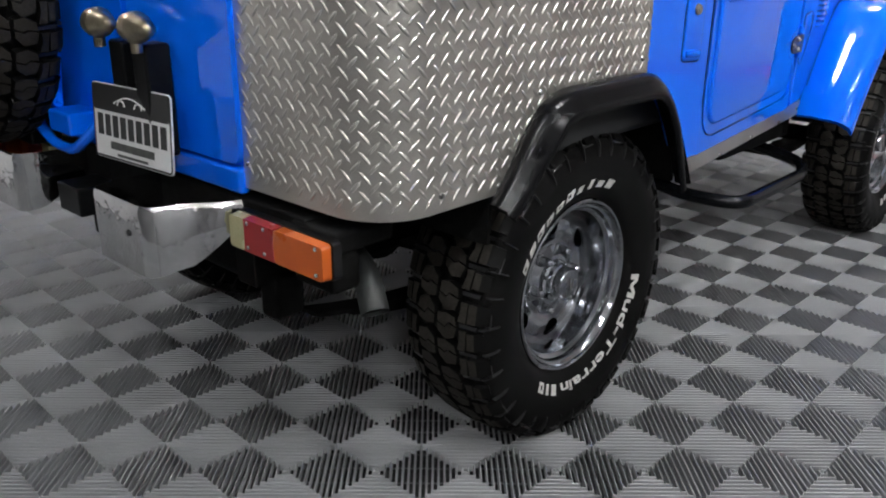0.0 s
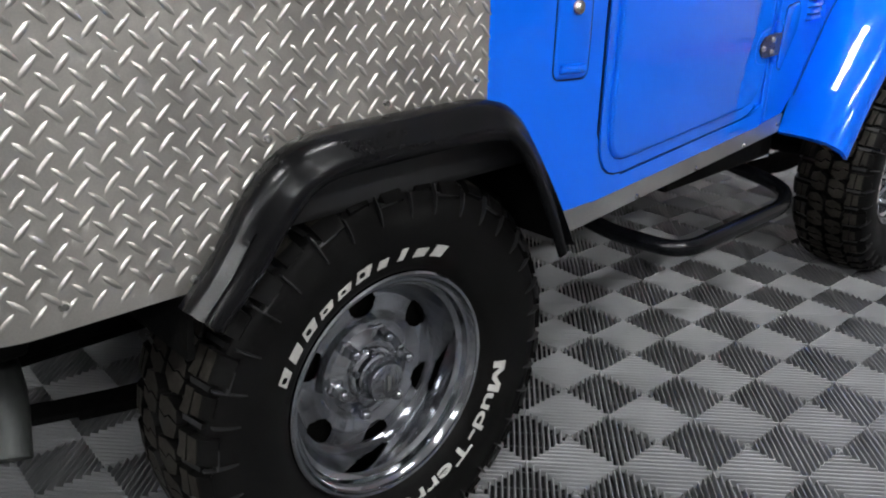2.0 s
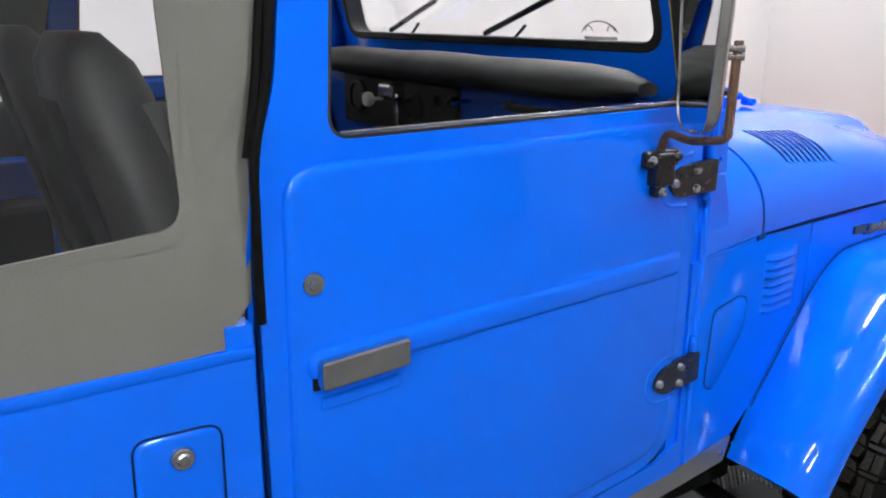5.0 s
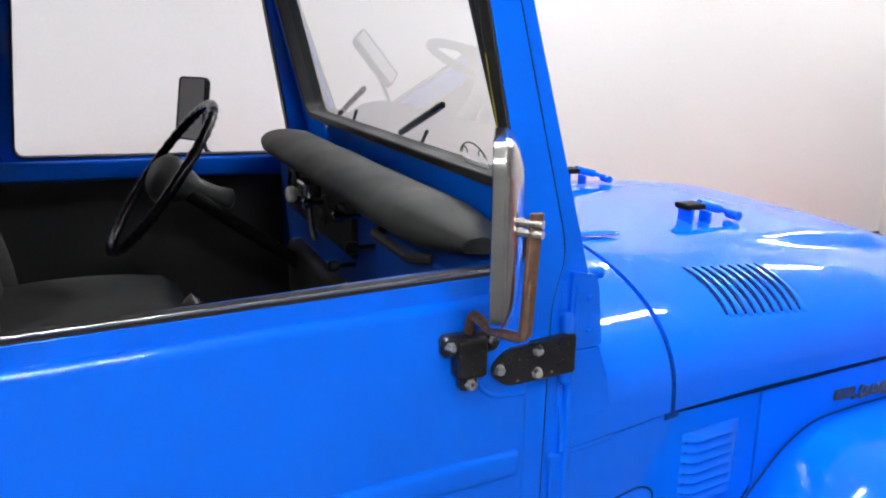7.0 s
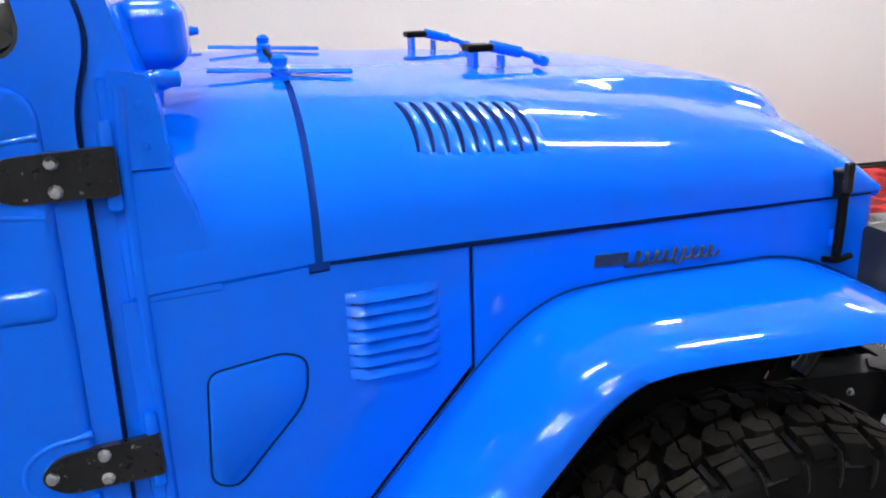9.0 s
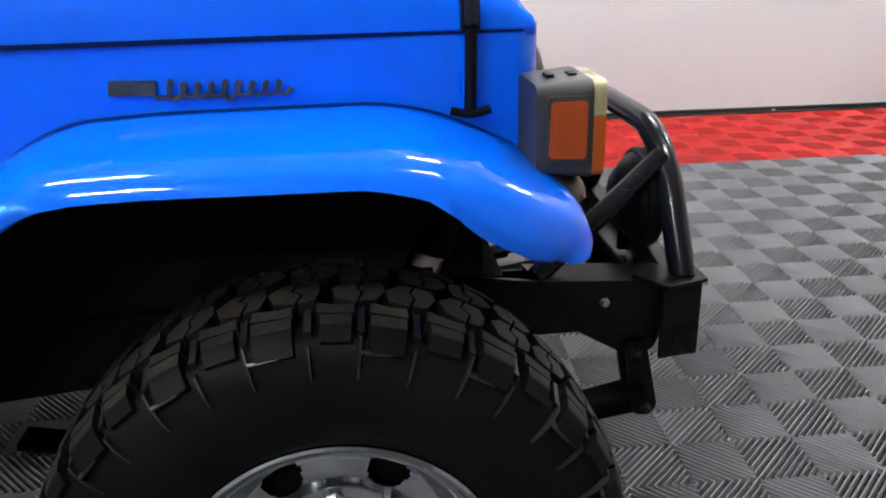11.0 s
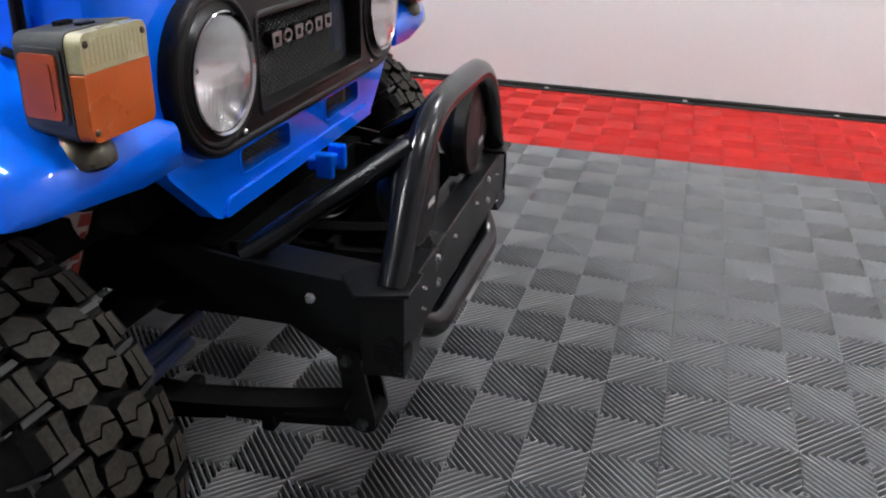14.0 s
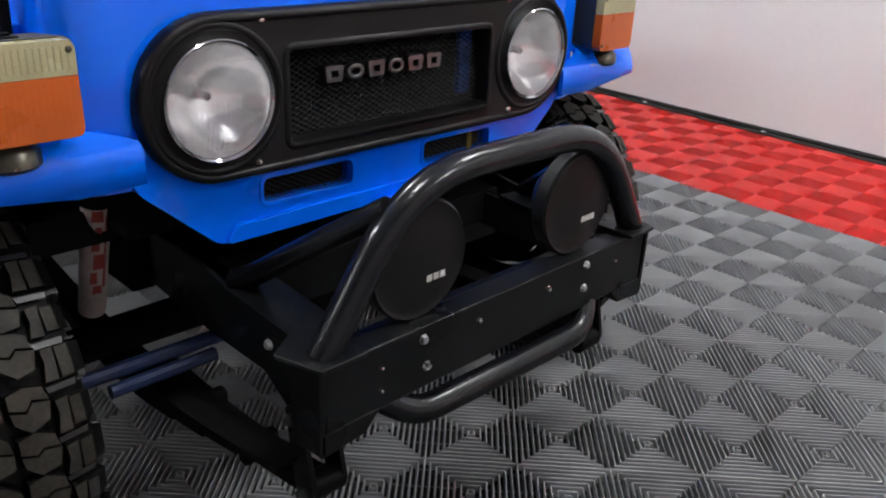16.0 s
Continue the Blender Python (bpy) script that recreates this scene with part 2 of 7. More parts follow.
def lathe(bm, profile, centre, axis="y", seg=48, sgn=1, ring_shape=False):
    """Turns (radius, depth) pairs about an axis through centre; depth runs along the axis times sgn."""
    rings = []
    for r, d in profile:
        ring = []
        for k in range(seg):
            a = 2 * math.pi * k / seg
            c, s = r * math.cos(a), r * math.sin(a)
            v = {"y": (c, sgn * d, s), "x": (sgn * d, c, s), "z": (c, s, sgn * d)}[axis]
            ring.append(Vector(centre) + Vector(v))
        rings.append(ring)
    if ring_shape:
        return loft(rings + rings[:1], True, False, bm)
    return loft(rings, True, True, bm)


def rounded(pts, radii, n=6):
    """Rounds a closed 2D outline; radii is one number or one per corner."""
    m = len(pts)
    radii = radii if isinstance(radii, (list, tuple)) else [radii] * m
    out = []
    for i, (x, y) in enumerate(pts):
        b, a, c = Vector((x, y)), Vector(pts[i - 1]), Vector(pts[(i + 1) % m])
        k = min(radii[i], (a - b).length * 0.49, (c - b).length * 0.49)
        if k < 1e-4:
            out.append((x, y))
            continue
        p, q = b + (a - b).normalized() * k, b + (c - b).normalized() * k
        for j in range(n + 1):
            t = j / n
            v = (1 - t) ** 2 * p + 2 * t * (1 - t) * b + t * t * q
            out.append((v.x, v.y))
    return out


def slab(outer, front, back, holes=(), bm=None):
    """A plate with holes: 2D outlines, and two functions that lay a 2D point on its outer and inner face."""
    bm = bm or bmesh.new()
    flat = bmesh.new()
    loops, edges = [], []
    for pts in (outer, *holes):
        vs = [flat.verts.new((x, y, 0)) for x, y in pts]
        edges += [flat.edges.new((vs[i], vs[(i + 1) % len(vs)])) for i in range(len(vs))]
        loops.append(vs)
    bmesh.ops.triangle_fill(flat, use_beauty=True, use_dissolve=False, edges=edges)
    a = {v: bm.verts.new(front(v.co.x, v.co.y)) for v in flat.verts}
    b = {v: bm.verts.new(back(v.co.x, v.co.y)) for v in flat.verts}
    for f in flat.faces:
        bm.faces.new([a[v] for v in f.verts])
        bm.faces.new([b[v] for v in reversed(f.verts)])
    for vs in loops:
        for i in range(len(vs)):
            p, q = vs[i], vs[(i + 1) % len(vs)]
            bm.faces.new((a[p], b[p], b[q], a[q]))
    flat.free()
    return bm


def relax(bm, inside, rounds):
    """Evens out small creases of a mesh and keeps its volume."""
    chosen = [v for v in bm.verts if inside(v.co)]
    for k in range(2 * rounds):
        step = -0.52 if k % 2 else 0.5
        goal = [v.co + step * (sum((e.other_vert(v).co for e in v.link_edges), Vector()) / len(v.link_edges) - v.co) for v in chosen]
        for v, co in zip(chosen, goal):
            v.co = co


def mirror_y(bm):
    for v in bm.verts:
        v.co.y = -v.co.y
    bmesh.ops.reverse_faces(bm, faces=bm.faces)
    return bm


def empty(name, label, category, group=""):
    ob = new(name)
    ob.empty_display_size = 0.2
    return tagged(ob, label, category, group)


# ---- the room ----
TURN = radians(-2.0)          # the floor's grid against the car
GRID = Vector((-0.2416, -0.8546, 0))
SQ = 0.154                    # a quarter of a floor tile


def on_grid(i, j, z=0.0):
    c, s = math.cos(TURN), math.sin(TURN)
    return Vector((GRID.x + SQ * (i * c - j * s), GRID.y + SQ * (i * s + j * c), z))


ROOM = (-7.0, 7.15, -6.6, 3.62)     # x and y of the walls
H_ROOM = 3.7
WALL_M = Matrix.Rotation(radians(-3.5), 4, "Z")


def wall(name, x0, x1, y0, y1, m=None, paint=WHITE_PAINT, label="plain white painted showroom wall"):
    ob = part(name, boxes((x0, x1, y0, y1, -0.02, H_ROOM)), paint, smooth=0)
    if m:
        ob.matrix_world = m
    return tagged(ob, label, "wall", kind="structure")


BACK_M = Matrix.Translation((3.0, ROOM[3], 0)) @ WALL_M
wall("wall_north", -13, 10, 0, 0.15, BACK_M)
# south and west walls stay out of view; dark grey cuts side light
wall("wall_south", ROOM[0], ROOM[1], ROOM[2] - 0.15, ROOM[2], None, DIM_WALL, "unseen closing wall, darkened to hold light off the car")
wall("wall_west", ROOM[0] - 0.15, ROOM[0], ROOM[2], ROOM[3] + 2, None, DIM_WALL, "unseen closing wall, darkened to hold light off the car")
wall("wall_east", ROOM[1], ROOM[1] + 0.15, ROOM[2], ROOM[3] + 2)
tagged(part("ceiling", boxes((ROOM[0], ROOM[1], ROOM[2], ROOM[3] + 2, H_ROOM, H_ROOM + 0.1)), CEIL_PAINT, smooth=0),
       "plain white showroom ceiling", "ceiling", kind="structure")
tagged(part("floor", boxes((ROOM[0], ROOM[1], ROOM[2], ROOM[3] + 2, -0.08, -0.019)), SLAB, smooth=0),
       "showroom floor of ribbed grey and red plastic tiles", "floor", kind="structure")

trim_bm = boxes((-10, 6.5, -0.045, 0, -0.016, 0.014), (-10, 6.5, -0.016, 0, 0.014, 0.034))
trim = tagged(part("baseboard", trim_bm, TRIM, smooth=0, bevel=0.006), "black edge trim along the wall with pale studs", "trim", kind="structure")
trim.matrix_world = BACK_M
for k in range(17):
    s_bm = bmesh.new()
    lathe(s_bm, [(0.002, 0.006), (0.013, 0.004), (0.015, 0.0)], (-8 + 0.84 * k, -0.028, 0.013), "z", 10)
    part("stud", s_bm, PLATE_WHITE, trim)


def light_fitting(x, y):
    th = empty("ceiling_light", "long white fluorescent ceiling fitting with twin tubes", "ceiling light", "ceiling lights")
    part("tray", boxes((-0.43, 0.43, -0.11, 0.11, -0.03, 0.0), (-0.43, 0.43, -0.02, 0.02, -0.06, -0.03)), CEIL_PAINT, th, smooth=0)
    for s in (-1, 1):
        t_bm = bmesh.new()
        pipe(t_bm, [(-0.4, 0.06 * s, -0.055), (0.4, 0.06 * s, -0.055)], 0.019, 10, 0)
        part("tube", t_bm, TUBE_GLOW, th)
    th.matrix_world = pose(x, y, H_ROOM)
    return th


first = light_fitting(-1.7, -5.1)
for gx in range(3):
    for gy in range(4):
        if (gx or gy) and (gx, gy) not in ((2, 0), (2, 1), (1, 3), (0, 2)):
            copy_thing(first, pose(-1.7 + 2.7 * gx, -5.1 + 2.4 * gy, H_ROOM))
# extra unseen fitting, added to brighten the wall ahead of the nose
copy_thing(first, pose(6.4, 2.1, H_ROOM))
# extra unseen pair, added to brighten the tread plate and the floor
for gy in range(2):
    copy_thing(first, pose(-4.4, -5.1 + 2.4 * gy, H_ROOM))

# ---- the vehicle: x ahead, its right flank at negative y ----
car = empty("off_road_vehicle", "blue vintage two-door off-road vehicle with grey soft top and tread-plate flanks", "car")

PLAN_X = [-0.80, 0.44, 1.31, 1.58, 1.79, 2.53]
PLAN_W = [0.80, 0.80, 0.707, 0.665, 0.640, 0.575]
BELT = 1.385


def half_width(x):
    return float(np.interp(x, PLAN_X, PLAN_W))


def flank(off=0.0, sgn=-1):
    """Lays (x, z) on the flank, off metres proud of it; above the belt it leans inwards."""
    def put(x, z):
        return Vector((x, sgn * (half_width(x) + off - 0.09 * max(0.0, z - BELT)), z))
    return put


def side_slab(outer, off, thick, holes=(), sgn=-1, bm=None):
    return slab(outer, flank(off, sgn), flank(off - thick, sgn), holes, bm)


# tub: flanks with the wheel arches, round rear corners and the rear face
ARCH = [(0.347, 0.657), (0.330, 0.66), (0.240, 0.80), (0.168, 0.875), (0.09, 0.896), (-0.24, 0.896), (-0.30, 0.875), (-0.35, 0.82), (-0.41, 0.735)]
for sgn in (-1, 1):
    bm = bmesh.new()
    flank_outline = [(-0.63, 0.735), (-0.63, 1.16), (0.437, 1.16), (0.437, 0.657)] + ARCH
    side_slab(flank_outline, 0.0, 0.02, sgn=sgn, bm=bm)
    # upper rail with a rolled edge
    sections = []
    for x in (-0.63, 0.437):
        p = flank(0, sgn)
        sections.append([Vector((x, sgn * (half_width(x) + dy), z)) for dy, z in ((0.001, 1.148), (0.004, 1.155), (0.003, 1.163), (-0.03, 1.166), (-0.05, 1.160), (-0.05, 1.145))])
    loft(sections, bm=bm)
    # door post
    side_slab([(0.405, 1.16), (0.437, 1.16), (0.437, 1.19), (0.405, 1.19)], 0.0, 0.03, sgn=sgn, bm=bm)
    part("tub_side", bm, BLUE, car)

# rear corners and rear face
ring = []
for k in range(9):
    a = math.pi / 2 * k / 8
    ring.append((-0.63 - 0.12 * math.sin(a), -0.80 + 0.12 * (1 - math.cos(a))))
back = ring + [(x, -y) for x, y in reversed(ring)]
bm = loft([[Vector((x, y, z)) for x, y in back] + [Vector((x + 0.02, y * 0.97, z)) for x, y in reversed(back)] for z in (0.732, 1.16)])
part("tub_rear", bm, BLUE, car)
part("rear_sill", boxes((-0.768, -0.74, -0.404, 0.404, 0.712, 0.768)), BLUE, car, bevel=0.010)
for sgn in (-1, 1):
    y0, y1 = sorted((sgn * 0.405, sgn * 0.012))
    bm = bmesh.new()
    slab(rounded([(y0, 0.775), (y1, 0.775), (y1, 1.62), (y0, 1.62)], 0.03), lambda y, z: Vector((-0.768, y, z)), lambda y, z: Vector((-0.745, y, z)), bm=bm)
    part("rear_door", bm, BLUE, car, bevel=0.006)

# aluminium sills under the doors
for sgn in (-1, 1):
    sill = part("sill_plate", side_slab([(0.335, 0.606), (1.505, 0.606), (1.53, 0.657), (0.318, 0.657)], 0.004, 0.012, sgn=sgn), ALU, car, "dull aluminium sill strip", bevel=0.002)
    for x in (0.345, 0.628, 0.927, 1.225, 1.49):
        b2 = bmesh.new()
        w = half_width(x) + 0.004
        lathe(b2, [(0.001, 0.005), (0.005, 0.004), (0.0065, 0.0)], (x, sgn * w, 0.622 + 0.01 * (x > 1.4)), "y", 10, sgn)
        part("screw", b2, CHROME_DULL, sill)

# tread plate cladding on the flanks, wrapped round the rear corners
def along_wrap(s):
    """Plan point and outward normal at distance s from the cladding's front edge, round the right rear corner."""
    a0 = 0.117 + 0.63
    arc = math.pi / 2 * 0.125
    if s < a0:
        return Vector((0.117 - s, -0.803, 0)), Vector((0, -1, 0))
    if s < a0 + arc:
        a = (s - a0) / 0.125
        n = Vector((-math.sin(a), -math.cos(a), 0))
        return Vector((-0.63, -0.678, 0)) + 0.125 * n, n
    return Vector((-0.755, -0.678 + (s - a0 - arc), 0)), Vector((-1, 0, 0))


def plate_bottom(s):
    x = 0.117 - s
    xs = [(-9.0, 0.728), (-0.42, 0.728), (-0.39, 0.75), (-0.33, 0.84), (-0.28, 0.885), (0.13, 0.892)]
    return float(np.interp(x, [a for a, _ in xs], [b for _, b in xs]))


S_END = 0.117 + 0.63 + math.pi / 2 * 0.125 + 0.275
for sgn in (-1, 1):
    bm = bmesh.new()
    steps = sorted(set([0.117 - x for x in (0.117, -0.28, -0.33, -0.39, -0.42)] + list(np.linspace(0, S_END, 60))))
    rows = []
    for s in steps:
        p, n = along_wrap(s)
        lo = plate_bottom(s)
        rows.append([p + Vector((0, 0, lo)), p + Vector((0, 0, 1.139)), p - 0.003 * n + Vector((0, 0, 1.139)), p - 0.003 * n + Vector((0, 0, lo))])
    loft(rows, bm=bm)
    if sgn > 0:
        mirror_y(bm)
    clad = part("tread_plate", bm, STEEL, car, "bright aluminium tread plate with raised diamond lugs")
    # raised lugs in two crossing directions
    verts, faces = [], []
    pitch, length, width, rise = 0.018, 0.0345, 0.0076, 0.0020
    ns, nz = int(S_END / pitch) + 1, int(0.42 / pitch) + 1
    lug2d = [(-0.5, 0), (-0.28, 0.42), (0.0, 0.5), (0.28, 0.42), (0.5, 0), (0.28, -0.42), (0.0, -0.5), (-0.28, -0.42)]
    for i in range(ns):
        for j in range(nz):
            if (i + j) % 2:
                continue
            s, z = (i + 0.5) * pitch, 0.728 + (j + 0.5) * pitch
            if s > S_END - 0.012 or z > 1.128 or z < plate_bottom(s - 0.008) + 0.010 or z < plate_bottom(s + 0.008) + 0.010:
                continue
            a = radians(-47 if i % 2 else 47)
            ca, sa = math.cos(a), math.sin(a)
            k = len(verts)
            for lift, scale in ((0.0, 1.0), (1.0, 0.62)):
                for u, v in lug2d:
                    u2, v2 = u * length * (scale if lift == 0 else 0.86), v * width * scale
                    ss, zz = s + u2 * ca - v2 * sa, z + u2 * sa + v2 * ca
                    p, n = along_wrap(ss)
                    q = p + n * (0.0002 + rise * lift)
                    verts.append((q.x, q.y if sgn < 0 else -q.y, zz))
            for e in range(8):
                f = (e + 1) % 8
                faces.append((k + e, k + f, k + 8 + f, k + 8 + e))
            faces.append(tuple(k + 8 + e for e in range(8)))
    me = bpy.data.meshes.new("raised_pattern")
    me.from_pydata(verts, [], [f[::-1] for f in faces] if sgn < 0 else faces)
    me.materials.append(STEEL_RAISED)
    lb = bmesh.new()
    lb.from_mesh(me)
    bmesh.ops.recalc_face_normals(lb, faces=lb.faces)
    for f in lb.faces:
        f.smooth = True
    lb.to_mesh(me)
    lb.free()
    lugs = tagged(new("raised_pattern", me), kind="stuff")
    lugs.parent = clad
    for x, z in ((-0.307, 0.916), (-0.432, 0.745), (-0.10, 0.935), (0.079, 1.108), (0.091, 0.949), (-0.06, 1.108), (-0.40, 1.11), (-0.60, 0.76)):
        b2 = bmesh.new()
        lathe(b2, [(0.001, 0.0048), (0.005, 0.004), (0.0075, 0.0)], (x, sgn * 0.803, z), "y", 12, sgn)
        part("rivet", b2, CHROME_DULL, clad)
    for z in (0.78, 0.90, 1.02, 1.11):
        b2 = bmesh.new()
        lathe(b2, [(0.001, 0.004), (0.004, 0.0035), (0.006, 0.0)], (-0.755, sgn * 0.418, z), "x", 10, -1)
        part("rivet", b2, CHROME_DULL, clad)

# black rubber arch flares on the rear wings
FLARE_LINE = [(-0.452, 0.705), (-0.40, 0.76), (-0.345, 0.84), (-0.30, 0.885), (-0.24, 0.905), (-0.05, 0.908), (0.08, 0.907), (0.135, 0.897), (0.18, 0.862), (0.235, 0.785), (0.295, 0.69), (0.34, 0.605)]
for sgn in (-1, 1):
    path = [Vector((x, 0, z)) for x, z in FLARE_LINE]
    path = smooth_path(path, 0.06, 3)
    secs = []
    for i, p in enumerate(path):
        d = (path[min(i + 1, len(path) - 1)] - path[max(i - 1, 0)]).normalized()
        n = Vector((-d.z, 0, d.x))
        if n.z < 0 and abs(d.x) > 0.2:
            n = -n
        if abs(d.x) <= 0.2:
            n = Vector((1 if p.x > 0 else -1, 0, 0.1)).normalized()
        t = i / (len(path) - 1)
        out = 0.062 * (0.72 + 0.28 * min(1, 6 * t, 6 * (1 - t)))
        prof = [(0.003, 0.012), (0.022, 0.012), (0.030, 0.006), (0.045, -0.006), (out - 0.016, -0.013), (out - 0.003, -0.022), (out, -0.034), (out - 0.004, -0.046), (out - 0.010, -0.046), (out - 0.012, -0.030), (0.040, -0.020), (0.0, -0.012)]
        secs.append([Vector((p.x + n.x * v, sgn * (0.80 + o), p.z + n.z * v)) for o, v in prof])
    part("wheel_arch_flare", loft(secs), FLARE, car, "satin black rubber wheel arch flare", smooth=80)
    # inner wheel house
    bm = bmesh.new()
    loft([[Vector((x, sgn * y, z)) for x, z in ((-0.44, 0.62), (-0.42, 0.90), (-0.30, 0.955), (0.14, 0.955), (0.25, 0.90), (0.33, 0.60))] +
          [Vector((x, sgn * y, z)) for x, z in ((0.34, 0.60), (0.26, 0.92), (0.15, 0.97), (-0.31, 0.97), (-0.43, 0.92), (-0.45, 0.62))] for y in (0.79, 0.45)], bm=bm)
    part("wheel_house", bm, UNDER, car)

# fuel flap on the right flank
groove = lambda pts, name, mtl, off, parent, sgn=-1, w=0.0026: part(name, side_slab(pts, off, 0.004, [[(x, z) for x, z in inset(pts, w)]], sgn), mtl, parent)


def inset(pts, w):
    cx, cz = sum(p[0] for p in pts) / len(pts), sum(p[1] for p in pts) / len(pts)
    out = []
    m = len(pts)
    for i, p in enumerate(pts):
        a, b, c = Vector(pts[i - 1]), Vector(p), Vector(pts[(i + 1) % m])
        t = (c - a).normalized()
        n = Vector((-t.y, t.x))
        if n.dot(Vector((cx, cz)) - b) < 0:
            n = -n
        out.append(tuple(b + n * w))
    return out


def pressing(outline, profile, sgn=-1):
    """A panel raised from the flank in rounded steps: profile is (distance inside the outline, height) pairs."""
    return loft([[flank(off, sgn)(x, z) for x, z in (inset(outline, d) if d else outline)] for d, off in profile])


SEAM = mat("dark_panel_gap", (0.002, 0.012, 0.065), 0.7, spec=0.04)
flap_o = rounded([(0.286, 0.920), (0.391, 0.914), (0.393, 1.078), (0.289, 1.082)], 0.022)
flap = part("fuel_flap", pressing(inset(flap_o, 0.0025), ((0, -0.003), (0, 0.0005), (0.0015, 0.0025), (0.004, 0.0040), (0.008, 0.0046))), BLUE, car, smooth=60)
groove(flap_o, "flap_gap", SEAM, 0.0012, flap)
b2 = bmesh.new()
lathe(b2, [(0.001, 0.010), (0.006, 0.010), (0.008, 0.008), (0.012, 0.008), (0.0145, 0.005), (0.0150, 0.0)], (0.343, -0.803, 1.048), "y", 24, -1)
part("flap_lock", b2, CHROME_DULL, flap, "round chrome lock")
part("finger_grip", pressing(rounded([(0.302, 0.932), (0.378, 0.928), (0.378, 0.946), (0.302, 0.950)], 0.006), ((0, 0.003), (0, 0.006), (0.002, 0.0095), (0.005, 0.0110))), BLUE, flap, smooth=60)

# ---- doors ----
def door_outline():
    return rounded([(0.447, 1.25), (0.447, 0.697), (1.296, 0.706), (1.307, 1.33), (1.331, 1.405), (1.220, 1.90), (0.552, 1.90), (0.500, 1.58), (0.482, 1.457), (0.457, 1.395)],
                   [0.03, 0.10, 0.12, 0.03, 0.03, 0.03, 0.05, 0.10, 0.05, 0.05])


def window_outline(sgn=-1):
    low = 0.0 if sgn < 0 else 0.030
    return rounded([(0.545, 1.392 - low), (1.274, 1.386 - low), (1.193, 1.84), (0.590, 1.84)], [0.035, 0.05, 0.05, 0.05])


for sgn in (-1, 1):
    door = part("door", side_slab(door_outline(), 0.004, 0.03, [window_outline(sgn)], sgn), BLUE, car, bevel=0.004)
    inner = rounded([(0.482, 1.368), (0.472, 0.725), (1.264, 0.733), (1.272, 1.362)], [0.045, 0.085, 0.10, 0.045])
    part("door_skin", pressing(inner, ((0, -0.002), (0, 0.0045), (0.0015, 0.0078), (0.004, 0.0108), (0.008, 0.0130), (0.013, 0.0138)), sgn), BLUE, door, smooth=60)
    part("door_gap", side_slab(rounded([(0.437, 1.26), (0.437, 0.687), (1.306, 0.697), (1.324, 1.34), (1.343, 1.405), (1.235, 1.905), (0.556, 1.905), (0.503, 1.58), (0.484, 1.457), (0.459, 1.395)], [0.03, 0.11, 0.13, 0.03, 0.03, 0.03, 0.05, 0.1, 0.05, 0.05]), -0.010, 0.012, [inset(door_outline(), 0.02)], sgn), BLUE, door)
    part("door_shut_line", side_slab(inset(door_outline(), -0.0040), 0.000, 0.010, [inset(door_outline(), 0.001)], sgn), SEAM, door)
    part("rocker", side_slab([(0.437, 0.655), (1.325, 0.655), (1.325, 0.72), (1.25, 0.698), (0.55, 0.690), (0.46, 0.75), (0.437, 0.80)], 0.0, 0.008, (), sgn), BLUE, car)
    part("waist_pressing", pressing(rounded([(0.50, 1.102), (1.255, 1.088), (1.258, 1.131), (0.50, 1.140)], [0.018, 0.012, 0.018, 0.018]), ((0, 0.004), (0, 0.0142), (0.002, 0.0172), (0.006, 0.0198), (0.010, 0.0208)), sgn), BLUE, door, smooth=60)
    part("window_channel", side_slab(inset(window_outline(sgn), 0.0005), 0.0025, 0.03, [inset(window_outline(sgn), 0.0045)], sgn), INSIDE, door, "black rubber window channel")
    if sgn < 0:
        part("window_strip", side_slab([(0.562, 1.399), (1.24, 1.393), (1.24, 1.397), (0.562, 1.403)], 0.008, 0.003, (), sgn), CHROME_DULL, door, bevel=0.002)
        b2 = bmesh.new()
        pipe(b2, [flank(-0.026, sgn)(x, z) for x, z in ((1.264, 1.425), (1.259, 1.455), (1.240, 1.56), (1.220, 1.67))], 0.0022, 6, 0.02)
        part("channel_edge", b2, YELLOW, door, "dull yellow edge of the window channel")
    # handle
    hm = Matrix.Translation(flank(0.010, sgn)(0.576, 1.112)) @ Matrix.Rotation(-sgn * math.atan2(0.093, 0.87), 4, "Z")
    bm = bmesh.new()
    box(bm, -0.067, 0.067, *sorted((sgn * 0.004, sgn * 0.026)), -0.020, 0.019)
    h = part("door_handle", bm, CHROME_DULL, door, "chrome paddle door handle", bevel=0.006, segments=3)
    h.matrix_local = hm
    bm = boxes((-0.071, 0.071, *sorted((0, sgn * 0.007)), -0.025, 0.025))
    e = part("escutcheon", bm, BEZEL, h, bevel=0.004)
    bm = boxes((-0.060, 0.062, *sorted((0, sgn * 0.008)), -0.054, -0.036))
    e = part("hand_recess", bm, BLUE, h, bevel=0.007, segments=3)
    b2 = bmesh.new()
    lathe(b2, [(0.001, 0.010), (0.006, 0.010), (0.0075, 0.007), (0.013, 0.007), (0.0155, 0.003), (0.016, 0.0)], flank(0.010, sgn)(0.513, 1.226), "y", 24, sgn)
    part("door_lock", b2, CHROME_DULL, door, "round chrome lock")
    # inner trim
    part("inner_trim", side_slab([(0.47, 0.72), (1.28, 0.73), (1.28, 1.30), (0.47, 1.30)], -0.032, 0.01, (), sgn), INSIDE, door)
    top_z = 1.385 if sgn < 0 else 1.357
